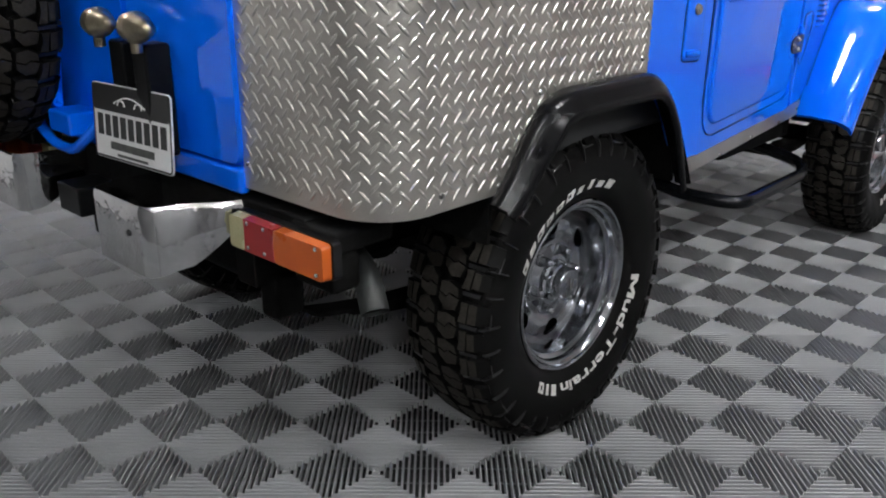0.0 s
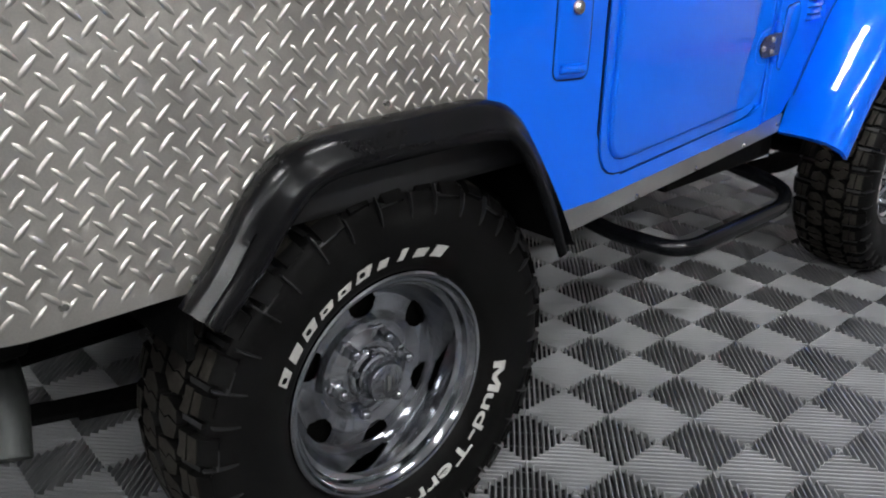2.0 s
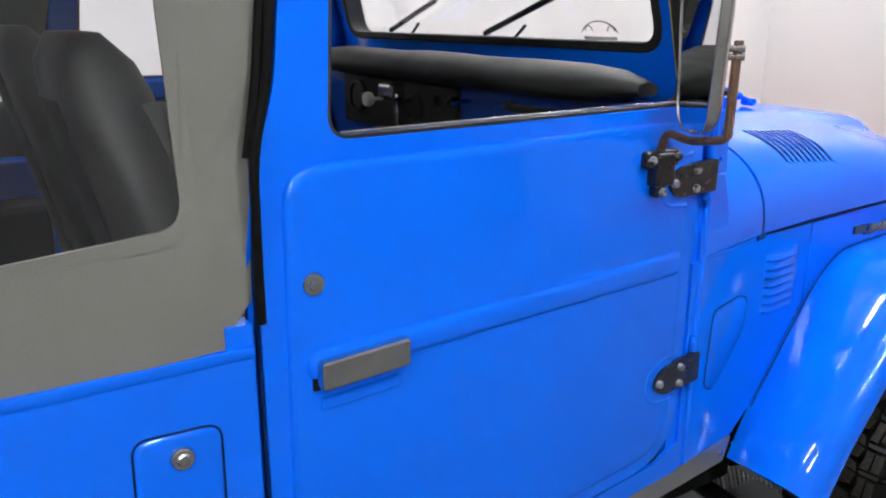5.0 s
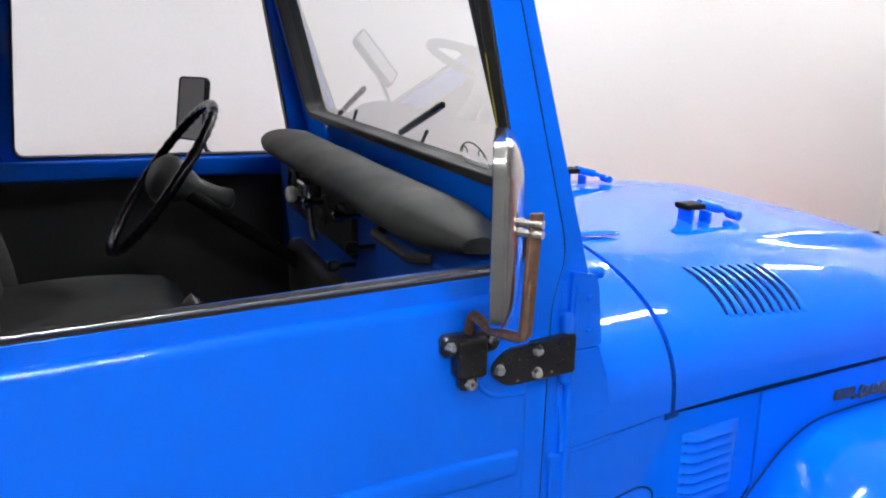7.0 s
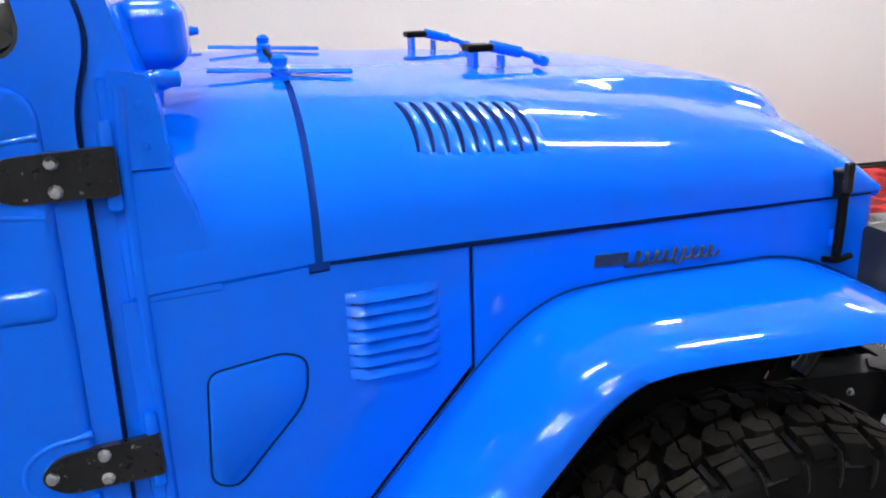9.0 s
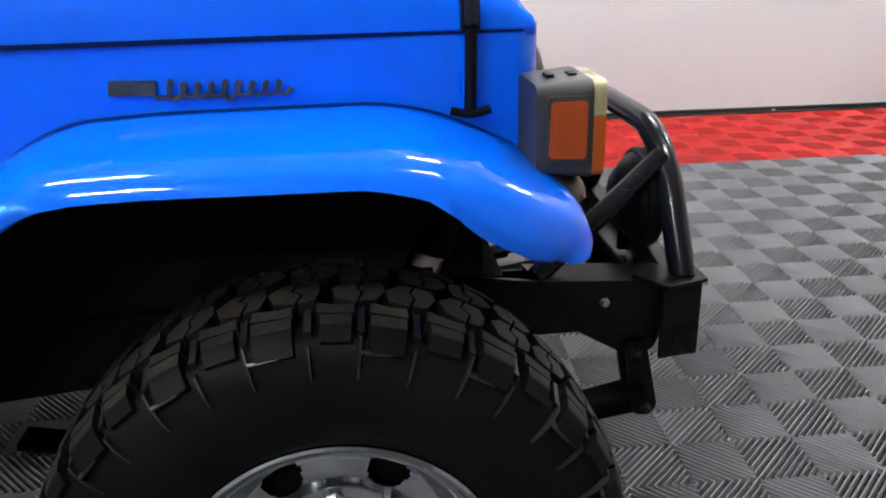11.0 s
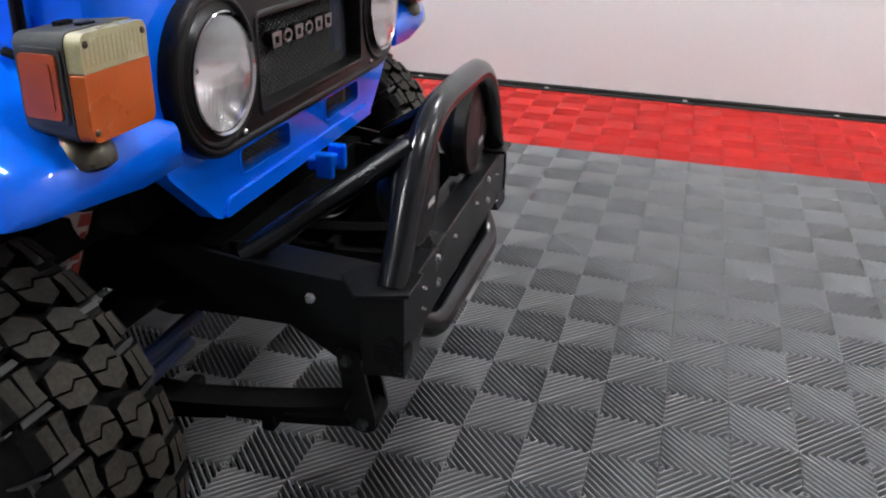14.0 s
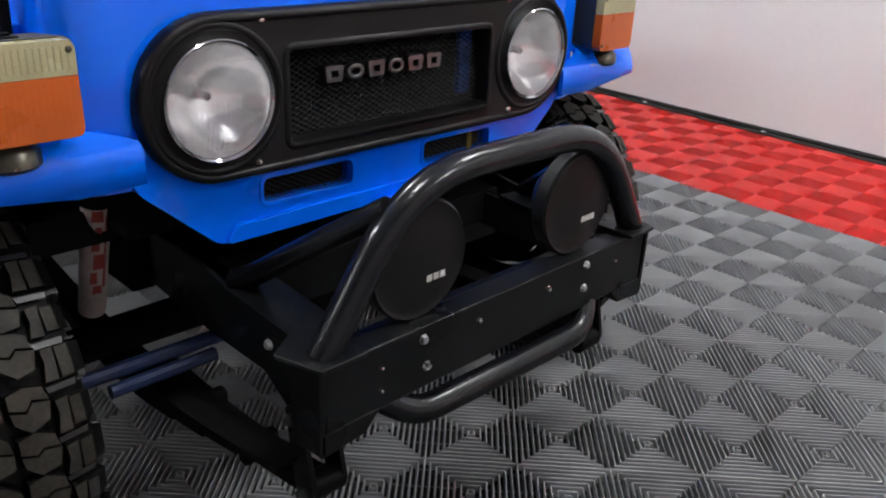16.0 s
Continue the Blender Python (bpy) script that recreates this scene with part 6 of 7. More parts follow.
# ---- grey soft top ----
top = part("soft_top_roof", boxes((-0.72, 1.26, -0.70, 0.70, 1.90, 1.93)), CANVAS, car, "grey canvas soft top with clear side windows", bevel=0.03, segments=4)
soft_win = rounded([(0.085, 1.288), (0.374, 1.312), (0.366, 1.78), (0.085, 1.78)], 0.03)
for sgn in (-1, 1):
    o = [(-0.66, 1.150), (0.405, 1.150), (0.42, 1.19), (0.441, 1.215), (0.446, 1.30), (0.454, 1.40), (0.474, 1.47), (0.494, 1.56), (0.545, 1.90), (-0.64, 1.90)]
    def cloth(off):
        def put(x, z):
            ripple = 0.008 * noise.noise(Vector((x * 5, z * 5, sgn))) + 0.004 * noise.noise(Vector((x * 14, z * 9, sgn))) + (0.006 * noise.noise(Vector((x * 38, z * 3.5, sgn))) if x > 0.37 else 0.0)
            return Vector((x, sgn * (0.797 + off + ripple - 0.10 * max(0, z - 1.17)), z))
        return put
    # refine the outline so that the cloth can sag
    def fine(pts, st=0.03):
        out = []
        for i, p in enumerate(pts):
            q = pts[(i + 1) % len(pts)]
            n = max(1, int(math.dist(p, q) / st))
            out += [(p[0] + (q[0] - p[0]) * k / n, p[1] + (q[1] - p[1]) * k / n) for k in range(n)]
        return out
    part("soft_top_side", slab(fine(o), cloth(0.0), cloth(-0.004), [soft_win]), CANVAS, top, smooth=60)
    part("side_hem", slab(fine(inset(soft_win, -0.018)), cloth(0.002), cloth(0.0005), [soft_win]), CANVAS, top, smooth=60)
    bm = bmesh.new()
    pipe(bm, [cloth(0.004)(0.047, z) for z in np.linspace(1.168, 1.30, 6)], 0.0055, 8, 0)
    part("zip", bm, INSIDE, top)
    part("zip_pull", boxes((0.042, 0.053, *sorted((sgn * 0.802, sgn * 0.807)), 1.172, 1.212), (0.044, 0.051, *sorted((sgn * 0.799, sgn * 0.809)), 1.214, 1.232)), CHROME_DULL, top, bevel=0.004)
    vp = part("side_window_film", slab(inset(soft_win, -0.006), cloth(-0.0045), cloth(-0.0055)), PANE, top)
    vp.visible_shadow = False
bm = slab([(-0.60, 1.17), (0.60, 1.17), (0.58, 1.9), (-0.58, 1.9)], lambda y, z: Vector((-0.74, y, z)), lambda y, z: Vector((-0.735, y, z)))
part("soft_top_rear", bm, CANVAS, top)
for x in (-0.40, 0.18):
    b2 = bmesh.new()
    pipe(b2, [(x, -0.66, 1.15), (x, -0.62, 1.85), (x, 0.62, 1.85), (x, 0.66, 1.15)], 0.02, 10, 0.1)
    part("roll_bar", b2, INSIDE, car)
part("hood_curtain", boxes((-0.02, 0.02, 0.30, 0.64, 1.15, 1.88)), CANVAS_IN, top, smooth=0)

# ---- cabin ----
part("cabin_floor", boxes((-0.72, 1.40, -0.64, 0.64, 0.72, 0.76), (1.32, 1.36, -0.66, 0.66, 0.76, 1.32)), INSIDE, car, smooth=0)
for sgn in (-1, 1):
    part("inner_side", boxes((-0.70, 0.42, *sorted((sgn * 0.77, sgn * 0.62)), 0.76, 1.06)), INSIDE, car, bevel=0.02)
    part("inner_tub_rail", boxes((-0.70, 0.43, *sorted((sgn * 0.775, sgn * 0.735)), 1.07, 1.158)), BLUE_SHADED, car, bevel=0.01)
bm = bmesh.new()
rows = []
for y in np.linspace(-0.655, 0.66, 17):
    e = 1 - max(0, abs(y) - 0.55) / 0.16
    rows.append([Vector((1.222 + 0.076 * e * math.cos(a), y, 1.408 + 0.036 * e * math.sin(a) * (1.1 if math.sin(a) > 0 else 0.9) + 0.004 * noise.noise(Vector((y * 6, a, 0))))) for a in np.linspace(0, 2 * math.pi, 19)[:-1]])
loft(rows, bm=bm)
dash = part("dashboard_pad", bm, PAD, car, "padded charcoal dashboard roll", smooth=60)
part("dashboard_panel", boxes((1.225, 1.262, -0.655, 0.655, 1.06, 1.385)), BLUE_SHADED, dash, bevel=0.008)
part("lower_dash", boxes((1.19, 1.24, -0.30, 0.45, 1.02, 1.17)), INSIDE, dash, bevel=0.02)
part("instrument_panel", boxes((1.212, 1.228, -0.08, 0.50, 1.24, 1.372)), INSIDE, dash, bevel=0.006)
part("glovebox_lid", boxes((1.214, 1.228, -0.56, -0.22, 1.20, 1.345)), BLUE_SHADED, dash, bevel=0.006)
for y, z, r in ((0.40, 1.315, 0.045), (0.10, 1.310, 0.035), (-0.02, 1.335, 0.018)):
    b2 = bmesh.new()
    lathe(b2, [(r, 0.0), (r, 0.010), (r * 0.85, 0.014), (r * 0.8, 0.006), (0.001, 0.006)], (1.212, y, z), "x", 20, -1)
    part("gauge", b2, INSIDE, dash)
# pull knobs and lever bracket under the pad
for y, z, r, m in ((0.272, 1.318, 0.020, LETTER), (0.115, 1.325, 0.012, CHROME), (-0.13, 1.345, 0.012, CHROME), (-0.22, 1.305, 0.013, BEZEL), (-0.09, 1.235, 0.013, BEZEL)):
    b2 = bmesh.new()
    pipe(b2, [(1.215, y, z), (1.180, y, z)], 0.005, 8, 0)
    lathe(b2, [(0.001, 0.0), (r * 0.8, 0.002), (r, 0.010), (r * 0.9, 0.022), (r * 0.5, 0.026), (0.001, 0.026)], (1.182, y, z), "x", 14, -1)
    part("pull_knob", b2, m, dash)
part("switch_bracket", boxes((1.170, 1.214, 0.155, 0.225, 1.325, 1.366)), CHROME_DULL, dash, bevel=0.010, segments=3)
b2 = bmesh.new()
pipe(b2, [(1.185, 0.150, 1.340), (1.180, 0.145, 1.290), (1.190, 0.140, 1.235)], 0.007, 8, 0.03)
part("switch_lever", b2, CHROME_DULL, dash)
b2 = bmesh.new()
pipe(b2, [(1.214, -0.50, 1.352), (1.185, -0.48, 1.350), (1.185, -0.30, 1.350), (1.214, -0.28, 1.352)], 0.009, 8, 0.03)
part("grab_handle", b2, INSIDE, dash)
# steering wheel: scalloped rim, conical hub shroud and a stalk with a round end
tilt = Matrix.Translation((0.883, 0.355, 1.362)) @ Matrix.Rotation(radians(-53), 4, "Y")
b2 = bmesh.new()
ring = []
for k in range(121):
    a = 2 * math.pi * k / 120
    g = 0.0118 + 0.0012 * math.cos(40 * a)
    ring.append([tilt @ Vector(((0.205 + g * math.cos(q)) * math.cos(a), (0.205 + g * math.cos(q)) * math.sin(a), g * math.sin(q))) for q in np.linspace(0, 2 * math.pi, 11)[:-1]])
loft(ring, True, False, b2)
sw = part("steering_wheel", b2, BLACK_TUBE, car, "thin black steering wheel with finger grips", smooth=60)
b2 = bmesh.new()
for a in (90, 210, 330):
    pipe(b2, [tilt @ Vector((0.203 * math.cos(radians(a)), 0.203 * math.sin(radians(a)), 0)), tilt @ Vector((0, 0, -0.045))], 0.012, 8, 0, 0.6)
part("wheel_spokes", b2, BEZEL, sw)
b2 = bmesh.new()
lathe(b2, [(0.001, 0.0), (0.046, 0.004), (0.060, 0.022), (0.058, 0.045), (0.040, 0.085), (0.029, 0.110), (0.025, 0.150), (0.025, 0.180), (0.029, 0.186), (0.029, 0.204), (0.023, 0.210), (0.001, 0.211)], (0, 0, 0), "x", 24)
hub = part("hub_shroud", b2, LAMP_GREY, sw, "dark grey conical column shroud", smooth=60)
hub.matrix_local = Matrix.Translation((0.868, 0.350, 1.368)) @ Matrix.Rotation(math.atan2(0.07, 0.173), 4, "Z") @ Matrix.Rotation(radians(24), 4, "Y")
b2 = bmesh.new()
pipe(b2, [tilt @ Vector((0, 0, -0.07)), tilt @ Vector((0, 0, -0.40))], 0.017, 14, 0)
part("steering_column", b2, UNDER, sw)
# levers
b2 = bmesh.new()
pipe(b2, [(0.98, 0.02, 0.76), (0.93, 0.02, 1.06), (0.90, 0.03, 1.13)], 0.009, 8, 0.05)
lathe(b2, [(0.001, 1.125), (0.02, 1.135), (0.022, 1.155), (0.001, 1.172)], (0.90, 0.03, 0), "z", 14)
part("gear_lever", b2, CHROME_DULL, car)


def seat(y):
    b2 = bmesh.new()
    rows = []
    for t in np.linspace(0, 1, 14):
        z = 1.00 + 0.51 * t
        x = 0.475 - 0.12 * t
        w = 0.235 * (1 - 0.42 * max(0, t - 0.45) ** 1.5 / 0.4) if t < 0.97 else 0.10
        th = 0.062 if t < 0.90 else 0.062 - 0.35 * (t - 0.90)
        rows.append([Vector((x + th * 1.0 * math.copysign(abs(math.cos(a)) ** 0.6, math.cos(a)), y + w * math.copysign(abs(math.sin(a)) ** 0.5, math.sin(a)), z)) for a in np.linspace(0, 2 * math.pi, 25)[:-1]])
    loft(rows, bm=b2)
    s = part("seat", b2, VINYL, car, "grey vinyl bucket seat with lighter bolsters", smooth=70)
    for sg in (-1, 1):
        b2 = bmesh.new()
        rows = []
        for t in np.linspace(0, 1, 12):
            z = 1.02 + 0.40 * t
            x = 0.515 - 0.10 * t
            r = 0.055 * math.sin(math.pi * (0.15 + 0.75 * t)) + 0.01
            rows.append([Vector((x + 0.8 * r * math.cos(a), y + sg * (0.215 - 0.05 * t) + 0.55 * r * math.sin(a), z)) for a in np.linspace(0, 2 * math.pi, 15)[:-1]])
        loft(rows, bm=b2)
        part("bolster", b2, VINYL_LIGHT, s, smooth=70)
    b2 = bmesh.new()
    rows = []
    for t in np.linspace(0, 1, 12):
        x = 0.42 + 0.50 * t
        w = 0.245 * (1 - 0.25 * max(0, t - 0.75))
        hh = 0.085 * math.sin(math.pi * min(1, 0.25 + 0.5 * t)) if t < 0.96 else 0.03
        rows.append([Vector((x, y + w * math.copysign(abs(math.cos(a)) ** 0.5, math.cos(a)), 1.015 + hh * math.copysign(abs(math.sin(a)) ** 0.6, math.sin(a)))) for a in np.linspace(0, 2 * math.pi, 25)[:-1]])
    loft(rows, bm=b2)
    part("seat_cushion", b2, VINYL_LIGHT, s, smooth=70)
    b2 = bmesh.new()
    rows = []
    for t in np.linspace(0.0, 1.0, 10):
        z = 1.02 + 0.40 * t
        x = 0.406 - 0.094 * t
        w = 0.115 * (1 - 0.35 * t)
        rows.append([Vector((x + a, y + b * w, z)) for a, b in ((0.03, -1), (0.03, 1), (0.0, 0.94), (-0.005, 0.6), (-0.005, -0.6), (0.0, -0.94))])
    loft(rows, bm=b2)
    part("back_insert", b2, INSIDE, s, "black panel let into the seat's back", smooth=50)
    part("seat_base", boxes((0.45, 0.88, y - 0.20, y + 0.20, 0.76, 0.94)), INSIDE, s, bevel=0.02)
    return s


seat(-0.35)
seat(0.35)

# ---- tail: lamp, chrome bumperettes, plate, hook and exhaust ----
for sgn in (-1, 1):
    y0, y1 = sgn * 0.420, sgn * 0.712
    part_y = [y0 + (y1 - y0) * t for t in (0, 0.17, 0.50, 1.0)]
    bm = slab(rounded([(min(y0, y1) - 0.004, 0.618), (max(y0, y1) + 0.004, 0.618), (max(y0, y1) + 0.004, 0.694), (min(y0, y1) - 0.004, 0.694)], 0.012), lambda y, z: Vector((-0.790, y, z)), lambda y, z: Vector((-0.770, y, z)))
    tail = part("tail_lamp", bm, BEZEL, car, "long three-colour tail lamp under the rear corner", bevel=0.004)
    for nm, a, b, mt in (("clear_lens", 0, 1, CLEAR_LENS), ("red_lens", 1, 2, RED_LENS), ("amber_lens", 2, 3, ORANGE)):
        ya, yb2 = sorted((part_y[a], part_y[b]))
        part(nm, slab(rounded([(ya + 0.0005, 0.620), (yb2 - 0.0005, 0.620), (yb2 - 0.0005, 0.692), (ya + 0.0005, 0.692)], 0.010 if mt is not RED_LENS else 0.002), lambda y, z: Vector((-0.812, y, 0.656 + 0.93 * (z - 0.656))), lambda y, z: Vector((-0.7905, y, z))), mt, tail, bevel=0.005, segments=3)
    for yy in (part_y[1] + 0.012 * sgn, part_y[2] - 0.03 * sgn, part_y[3] - 0.02 * sgn):
        for z in (0.632, 0.682):
            b2 = bmesh.new()
            lathe(b2, [(0.001, 0.003), (0.004, 0.002), (0.005, 0.0)], (-0.812, yy, z), "x", 8, -1)
            part("lens_screw", b2, CHROME_DULL, tail)
    part("lamp_bracket", boxes((-0.772, -0.62, *sorted((sgn * 0.56, sgn * 0.70)), 0.655, 0.700), (-0.772, -0.70, *sorted((sgn * 0.57, sgn * 0.69)), 0.575, 0.655)), UNDER, tail, bevel=0.012)
    # bumperette: a bent chrome sheet open at the top
    shift = 0.0 if sgn < 0 else 0.255
    ring = smooth_path([(-0.745, sgn * 0.402 + shift, 0), (-0.80, sgn * 0.385 + shift, 0), (-0.860, sgn * 0.335 + shift, 0), (-0.935, sgn * 0.315 + shift, 0), (-0.935, sgn * 0.085 + shift, 0), (-0.90, sgn * 0.065 + shift, 0), (-0.74, sgn * 0.065 + shift, 0)], 0.05, 5)
    rows = []
    for p in ring:
        drop = 0.640 - 0.090 * float(np.interp(-p.x, [0.74, 0.79, 0.85, 0.93], [0.0, 0.12, 0.80, 1.0]))
        rows.append([Vector((p.x, p.y, drop)), Vector((p.x, p.y, 0.690)), Vector((p.x * 0.995, p.y * 0.985, 0.700)), Vector((p.x * 0.995, p.y * 0.985, drop))])
    bmp = part("rear_bumperette", loft(rows), CHROME_WAVY, car, "bent chrome rear bumperette", smooth=60)
    b2 = bmesh.new()
    lathe(b2, [(0.001, 0.004), (0.006, 0.003), (0.008, 0.0)], (-0.936, sgn * 0.24 + shift, 0.635), "x", 8, -1)
    part("bumperette_bolt", b2, CHIPPED, bmp)
    # two clasp knobs on the rear doors
part("rear_crossmember", boxes((-0.76, -0.66, -0.60, 0.60, 0.60, 0.705)), UNDER, car, bevel=0.006)
pm = Matrix.Translation((-0.835, -0.105, 0.812)) @ Matrix.Rotation(radians(4), 4, "Z") @ Matrix.Rotation(radians(4), 4, "Y")
po = rounded([(-0.152, -0.076), (0.152, -0.076), (0.152, 0.092), (-0.152, 0.092)], 0.014)
plate = part("licence_plate", slab(po, lambda u, v: Vector((-0.002, -u, v)), lambda u, v: Vector((0.002, -u, v))), PLATE_WHITE, car, "white dealer plate with black print", bevel=0.001)
plate.matrix_local = pm
face = lambda d: (lambda u, v: Vector((-d, -u, v)))
part("plate_header", slab(rounded([(-0.145, 0.032), (0.145, 0.032), (0.145, 0.086), (-0.145, 0.086)], 0.008), face(0.003), face(0.0015)), PLATE_BLACK, plate, smooth=0)
part("plate_border", slab(inset(po, 0.002), face(0.0028), face(0.0015), [inset(po, 0.006)]), PLATE_BLACK, plate, smooth=0)
for k in range(9):
    u = -0.122 + 0.0305 * k
    part("print_bar", slab([(u - 0.011, -0.024), (u + 0.011, -0.024), (u + 0.011, 0.024), (u - 0.011, 0.024)], face(0.0027), face(0.0015), []), PLATE_BLACK, plate, smooth=0)
part("print_strip", slab([(-0.085, -0.052), (0.085, -0.052), (0.085, -0.035), (-0.085, -0.035)], face(0.0027), face(0.0015)), EMBLEM, plate, smooth=0)
part("print_line", slab([(-0.06, -0.066), (0.06, -0.066), (0.06, -0.060), (-0.06, -0.060)], face(0.0027), face(0.0015)), EMBLEM, plate, smooth=0)
b2 = bmesh.new()
pipe(b2, [Vector((-0.004, -(-0.06 + 0.005 * k), 0.052 + 0.016 * math.sin(math.pi * k / 24))) for k in range(25)], 0.0018, 5, 0)
for c in (-0.032, 0.034):
    pipe(b2, [Vector((-0.004, -(c + 0.014 * math.cos(a)), 0.048 + 0.012 * math.sin(a))) for a in np.linspace(0, math.pi, 9)], 0.0018, 5, 0)
part("plate_outline", b2, PLATE_WHITE, plate)
part("plate_mount", boxes((-0.83, -0.77, -0.19, -0.13, 0.76, 1.00), (-0.83, -0.77, -0.09, -0.03, 0.76, 1.00)), BLACK, car, bevel=0.008)
for y in (-0.19, -0.03):
    b2 = bmesh.new()
    lathe(b2, [(0.001, -0.034), (0.018, -0.032), (0.028, -0.020), (0.0315, -0.004), (0.0305, 0.002), (0.0325, 0.006), (0.031, 0.016), (0.025, 0.024), (0.021, 0.040), (0.014, 0.058), (0.006, 0.064), (0.001, 0.065)], (-0.845, y, 1.035), "y", 22, -1)
    pipe(b2, [(-0.845, y, 1.03), (-0.845, y, 0.985)], 0.012, 10, 0)
    part("door_clasp", b2, BRASS, car, "worn brass-coloured door clasp")
# blue towing hook
b2 = bmesh.new()
pipe(b2, [(-0.775, 0.37, 0.97), (-0.83, 0.275, 0.818)], 0.013, 10, 0)
pipe(b2, [(-0.83, 0.27, 0.825), (-0.835, 0.375, 0.815), (-0.84, 0.385, 0.755), (-0.845, 0.29, 0.722), (-0.845, 0.18, 0.722), (-0.84, 0.108, 0.765), (-0.80, 0.115, 0.80)], 0.013, 10, 0.035)
part("towing_hook", b2, BLUE, car)
part("hook_plate", boxes((-0.855, -0.77, 0.165, 0.285, 0.757, 0.812)), BLUE, car, bevel=0.008)
part("hitch_block", boxes((-0.86, -0.74, 0.165, 0.285, 0.555, 0.628)), BLACK, car, bevel=0.006)
b2 = bmesh.new()
tail_line = [(-0.40, -0.44, 0.600), (-0.600, -0.455, 0.612), (-0.640, -0.560, 0.612), (-0.648, -0.640, 0.585), (-0.672, -0.694, 0.512)]
pipe(b2, tail_line, 0.029, 18, 0.06, 1.0, False)
exhaust = part("exhaust_pipe", b2, SOOT, car, "sooty grey exhaust tailpipe")
b2 = bmesh.new()
pipe(b2, tail_line[:-1] + [(-0.670, -0.690, 0.518)], 0.0265, 18, 0.06)
part("pipe_bore", b2, UNDER, exhaust)
for y in (-0.43, 0.37):
    part("spring_hanger", boxes((-0.72, -0.64, y, y + 0.06, 0.42, 0.52)), UNDER, car, bevel=0.01)
# black box for the plate behind the bumperette, added to block light underneath
part("fuel_tank", boxes((-0.64, -0.20, -0.30, 0.36, 0.42, 0.60)), UNDER, car, bevel=0.03, segments=3)
part("spare_carrier", boxes((-0.86, -0.78, 0.40, 0.50, 0.70, 1.30)), BLACK, car, bevel=0.006)

# ---- floor tiles: each of four ribbed quarters ----
def tile_mesh(n, rib):
    """Round-backed ribs run at 45 degrees in each quarter and meet in lozenges round the tile's middle and corners."""
    verts, faces = [], []
    D = SQ * math.sqrt(2)
    pitch = D / n
    for qx, qy in ((0, 0), (-1, 0), (-1, -1), (0, -1)):
        ux, uy = (1 if qx == 0 else -1), (1 if qy == 0 else -1)
        for k in range(n):
            base = len(verts)
            for u, z in rib:
                d = (k + u) * pitch
                l = max(0.0015, min(d, D - d) - 0.0010)
                for s in (-1, 1):
                    a, b = (d + s * l) / math.sqrt(2), (d - s * l) / math.sqrt(2)
                    verts.append((ux * a, uy * b, z))
            m = len(rib)
            fs = [(2 * i, 2 * i + 1, 2 * i + 3, 2 * i + 2) for i in range(m - 1)]
            fs += [tuple(2 * i for i in range(m)), tuple(2 * i + 1 for i in reversed(range(m)))]
            for f in fs:
                faces.append(tuple(base + i for i in (f if ux * uy > 0 else f[::-1])))
        # thin cross bars deep between the ribs
        for k in range(1, 14, 4) if n > 10 else ():
            base = len(verts)
            c = (k - 7) * pitch
            for w, e in ((-0.0012, -1), (-0.0012, 1), (0.0012, 1), (0.0012, -1)):
                l = max(0.002, D / 2 - abs(c) - 0.002)
                d, s = D / 2 + e * l, c + w
                verts.append((ux * (d + s) / math.sqrt(2), uy * (d - s) / math.sqrt(2), -0.0186))
            faces.append(tuple(base + i for i in ((0, 1, 2, 3) if ux * uy > 0 else (3, 2, 1, 0))))
    return verts, faces


RIB = [(0.5 - 0.170 * math.cos(a), -0.0058 * (1 - math.sin(a))) for a in np.linspace(0, math.pi, 11)]
RIB = [(0.325, -0.019)] + RIB + [(0.675, -0.019)]
TV, TF = tile_mesh(15, RIB)
WIDE = [(0.245, -0.016), (0.255, -0.006), (0.305, -0.0022), (0.39, -0.0006), (0.50, 0.0), (0.61, -0.0006), (0.695, -0.0022), (0.745, -0.006), (0.755, -0.016)]
RV, RF = tile_mesh(15, WIDE)    # red ribs are broadened to even out their light and dark squares
PLAIN_V, PLAIN_F = tile_mesh(15, [(0.325, -0.019), (0.345, -0.004), (0.42, -0.0005), (0.58, -0.0005), (0.655, -0.004), (0.675, -0.019)])
tile_me = {}
for nm, mt in (("grey", TILE_GREY), ("red", TILE_RED)):
    me = bpy.data.meshes.new("tile_" + nm)
    me.from_pydata(*((TV, [], TF) if nm == "grey" else (RV, [], RF)))
    me.materials.append(mt)
    tb = bmesh.new()
    tb.from_mesh(me)
    bmesh.ops.recalc_face_normals(tb, faces=tb.faces)
    for f in tb.faces:
        f.smooth = len(f.verts) == 4
    tb.to_mesh(me)
    tb.free()
    me.set_sharp_from_angle(angle=radians(58))
    tile_me[nm] = me
floor_ob = bpy.data.objects["floor"]
near, far = [], {"grey": [], "red": [], "rear": [], "rear_red": []}
RED_J = 11                      # tile row at which the red strip begins
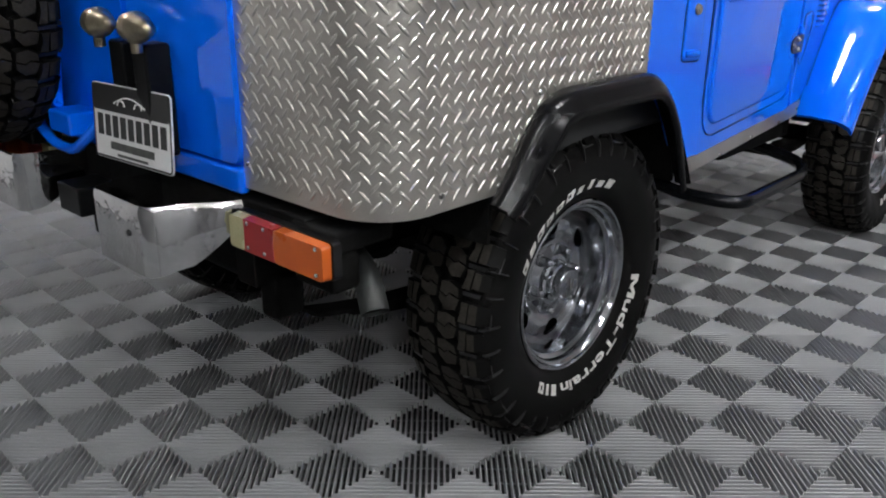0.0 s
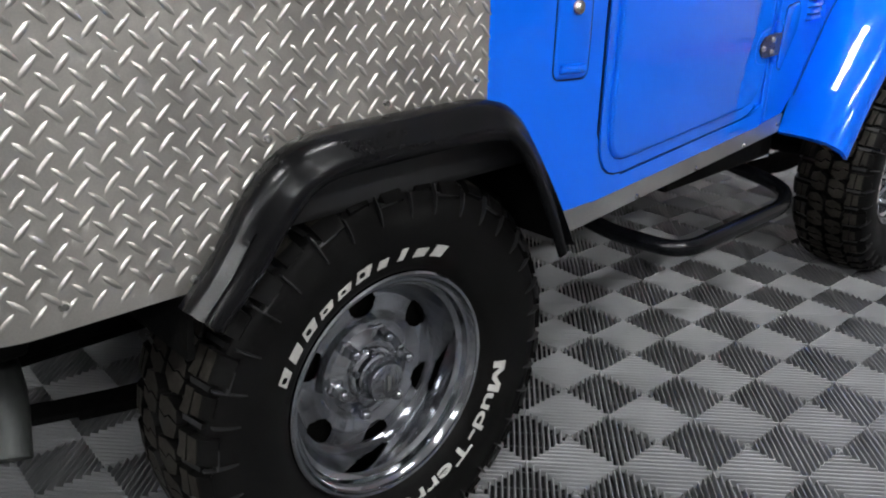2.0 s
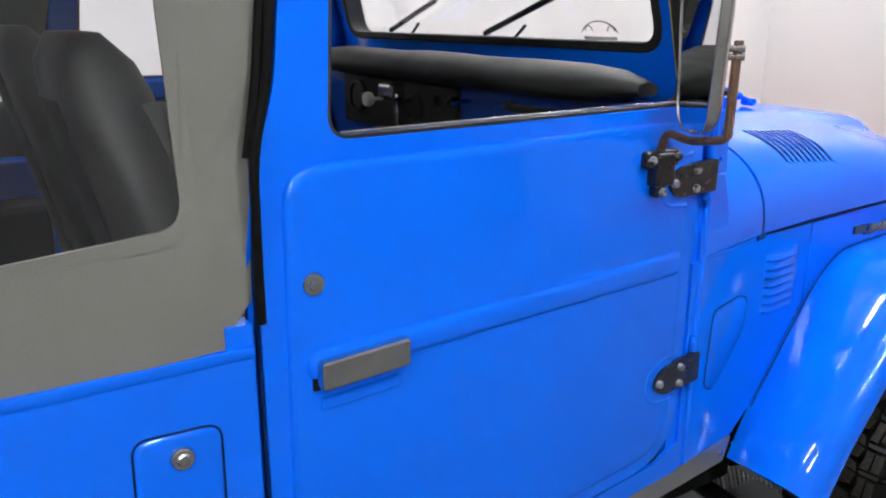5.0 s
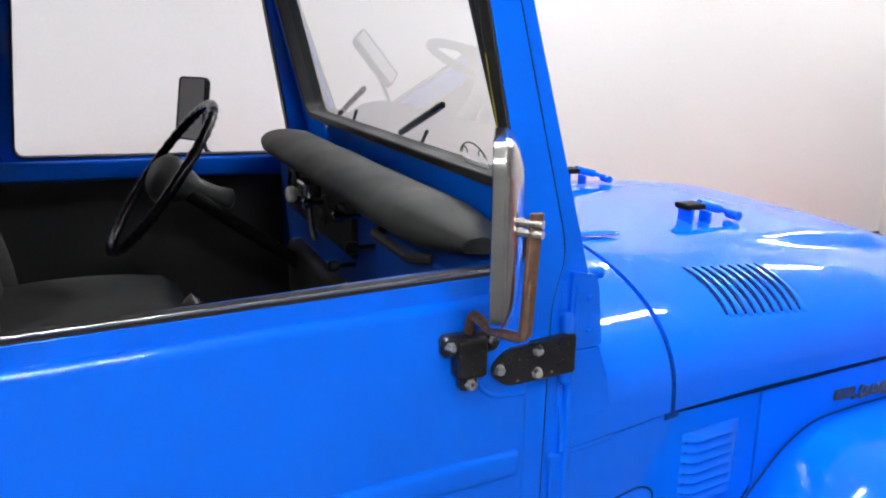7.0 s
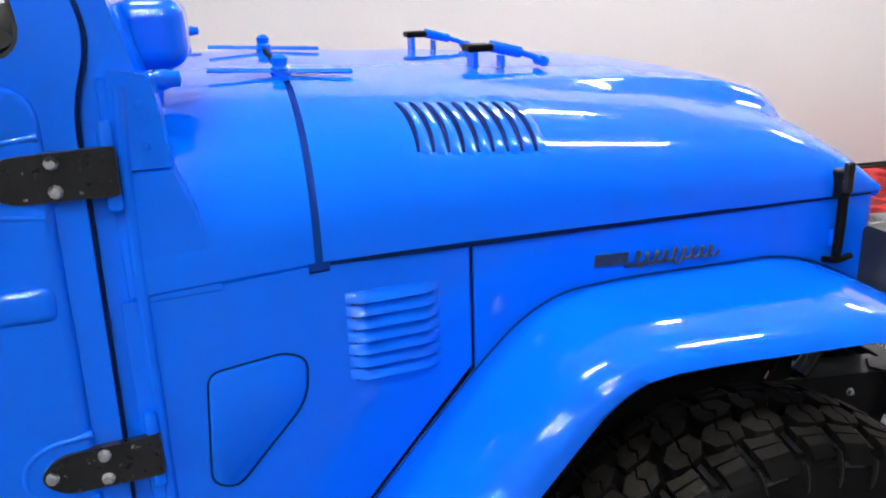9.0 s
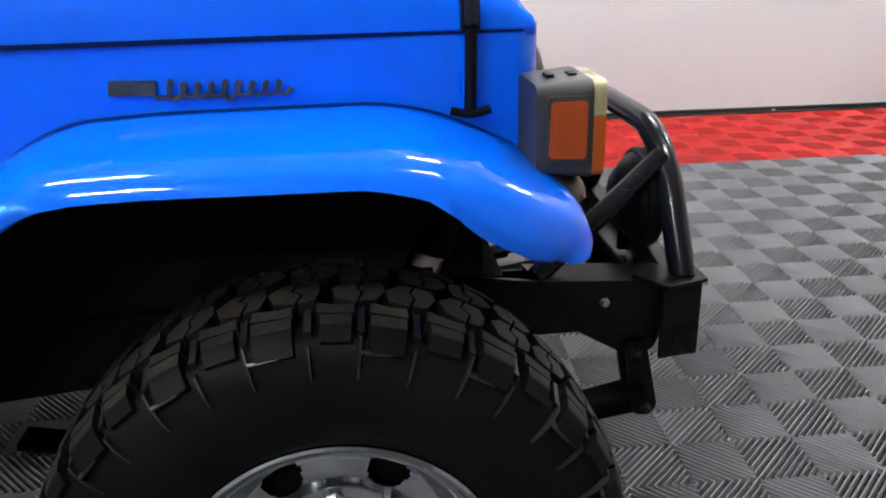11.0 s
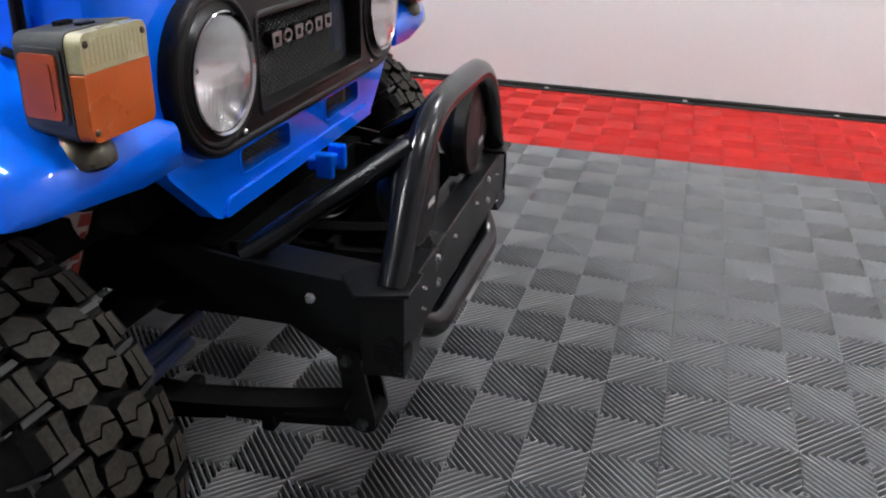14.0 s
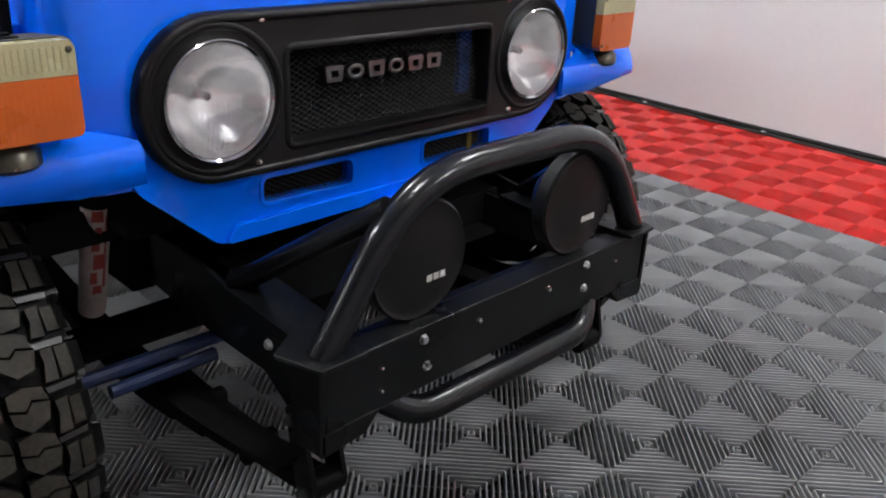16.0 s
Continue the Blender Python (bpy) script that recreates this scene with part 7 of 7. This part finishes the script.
for ti in range(-24, 34):
    for tj in range(-18, 16):
        c = on_grid(2 * ti + 1, 2 * tj + 1)
        wall_y = ROOM[3] - math.tan(radians(3.5)) * (c.x - 3.0)
        if not (ROOM[0] + 0.2 < c.x < ROOM[1] - 0.2 and ROOM[2] + 0.2 < c.y < wall_y - 0.02):
            continue
        nm = "red" if (tj >= RED_J and c.x > -1.0) or c.x > 6.05 else "grey"
        shown = (-2.4 < c.x < 4.7 and -2.2 < c.y < -0.25) or (2.4 < c.x < 4.6 and -0.25 <= c.y < 1.4)
        if c.x < -3.2 or c.x > 7.0 or c.y < -2.6:
            far["rear" if nm == "grey" else "rear_red"].append((c, nm))
            continue
        (near if shown and nm == "grey" and len(near) < 300 else far[nm]).append((c, nm))
ROT = Matrix.Rotation(TURN, 4, "Z")
for c, nm in near:
    ob = new("floor_tile", tile_me[nm])
    ob.parent = floor_ob
    ob.matrix_local = Matrix.Translation(c) @ ROT
rot2 = np.array(ROT.to_3x3())
for nm, lst in far.items():
    tv, tf = (np.array(PLAIN_V), PLAIN_F) if nm.startswith("rear") else (np.array(RV), RF) if nm == "red" else (np.array(TV), TF)
    vs, fs = [], []
    for n_, (c, _) in enumerate(lst):
        vs.append(tv @ rot2.T + np.array(c))
        o = n_ * len(tv)
        fs += [tuple(i + o for i in f) for f in tf]
    me = bpy.data.meshes.new("far_tiles_" + nm)
    me.from_pydata(np.concatenate(vs).tolist(), [], fs)
    me.materials.append(TILE_RED if nm.endswith("red") else TILE_GREY)
    me.polygons.foreach_set("use_smooth", np.tile(np.array([len(f) == 4 for f in tf]), len(lst)))
    me.set_sharp_from_angle(angle=radians(58))
    ob = tagged(new("floor_tiles", me), "ribbed %s plastic floor tiles" % ("red" if nm.endswith("red") else "grey"), kind="stuff")
    ob.parent = floor_ob

# nothing lies deeper than a part of a part
bpy.context.view_layer.update()
for ob in list(car.children_recursive):
    line = [ob]
    while line[-1].parent:
        line.append(line[-1].parent)
    if len(line) > 3:
        place, holder = ob.matrix_world.copy(), line[-2]
        ob.parent = holder
        ob.matrix_parent_inverse = holder.matrix_world.inverted()
        ob.matrix_basis = place
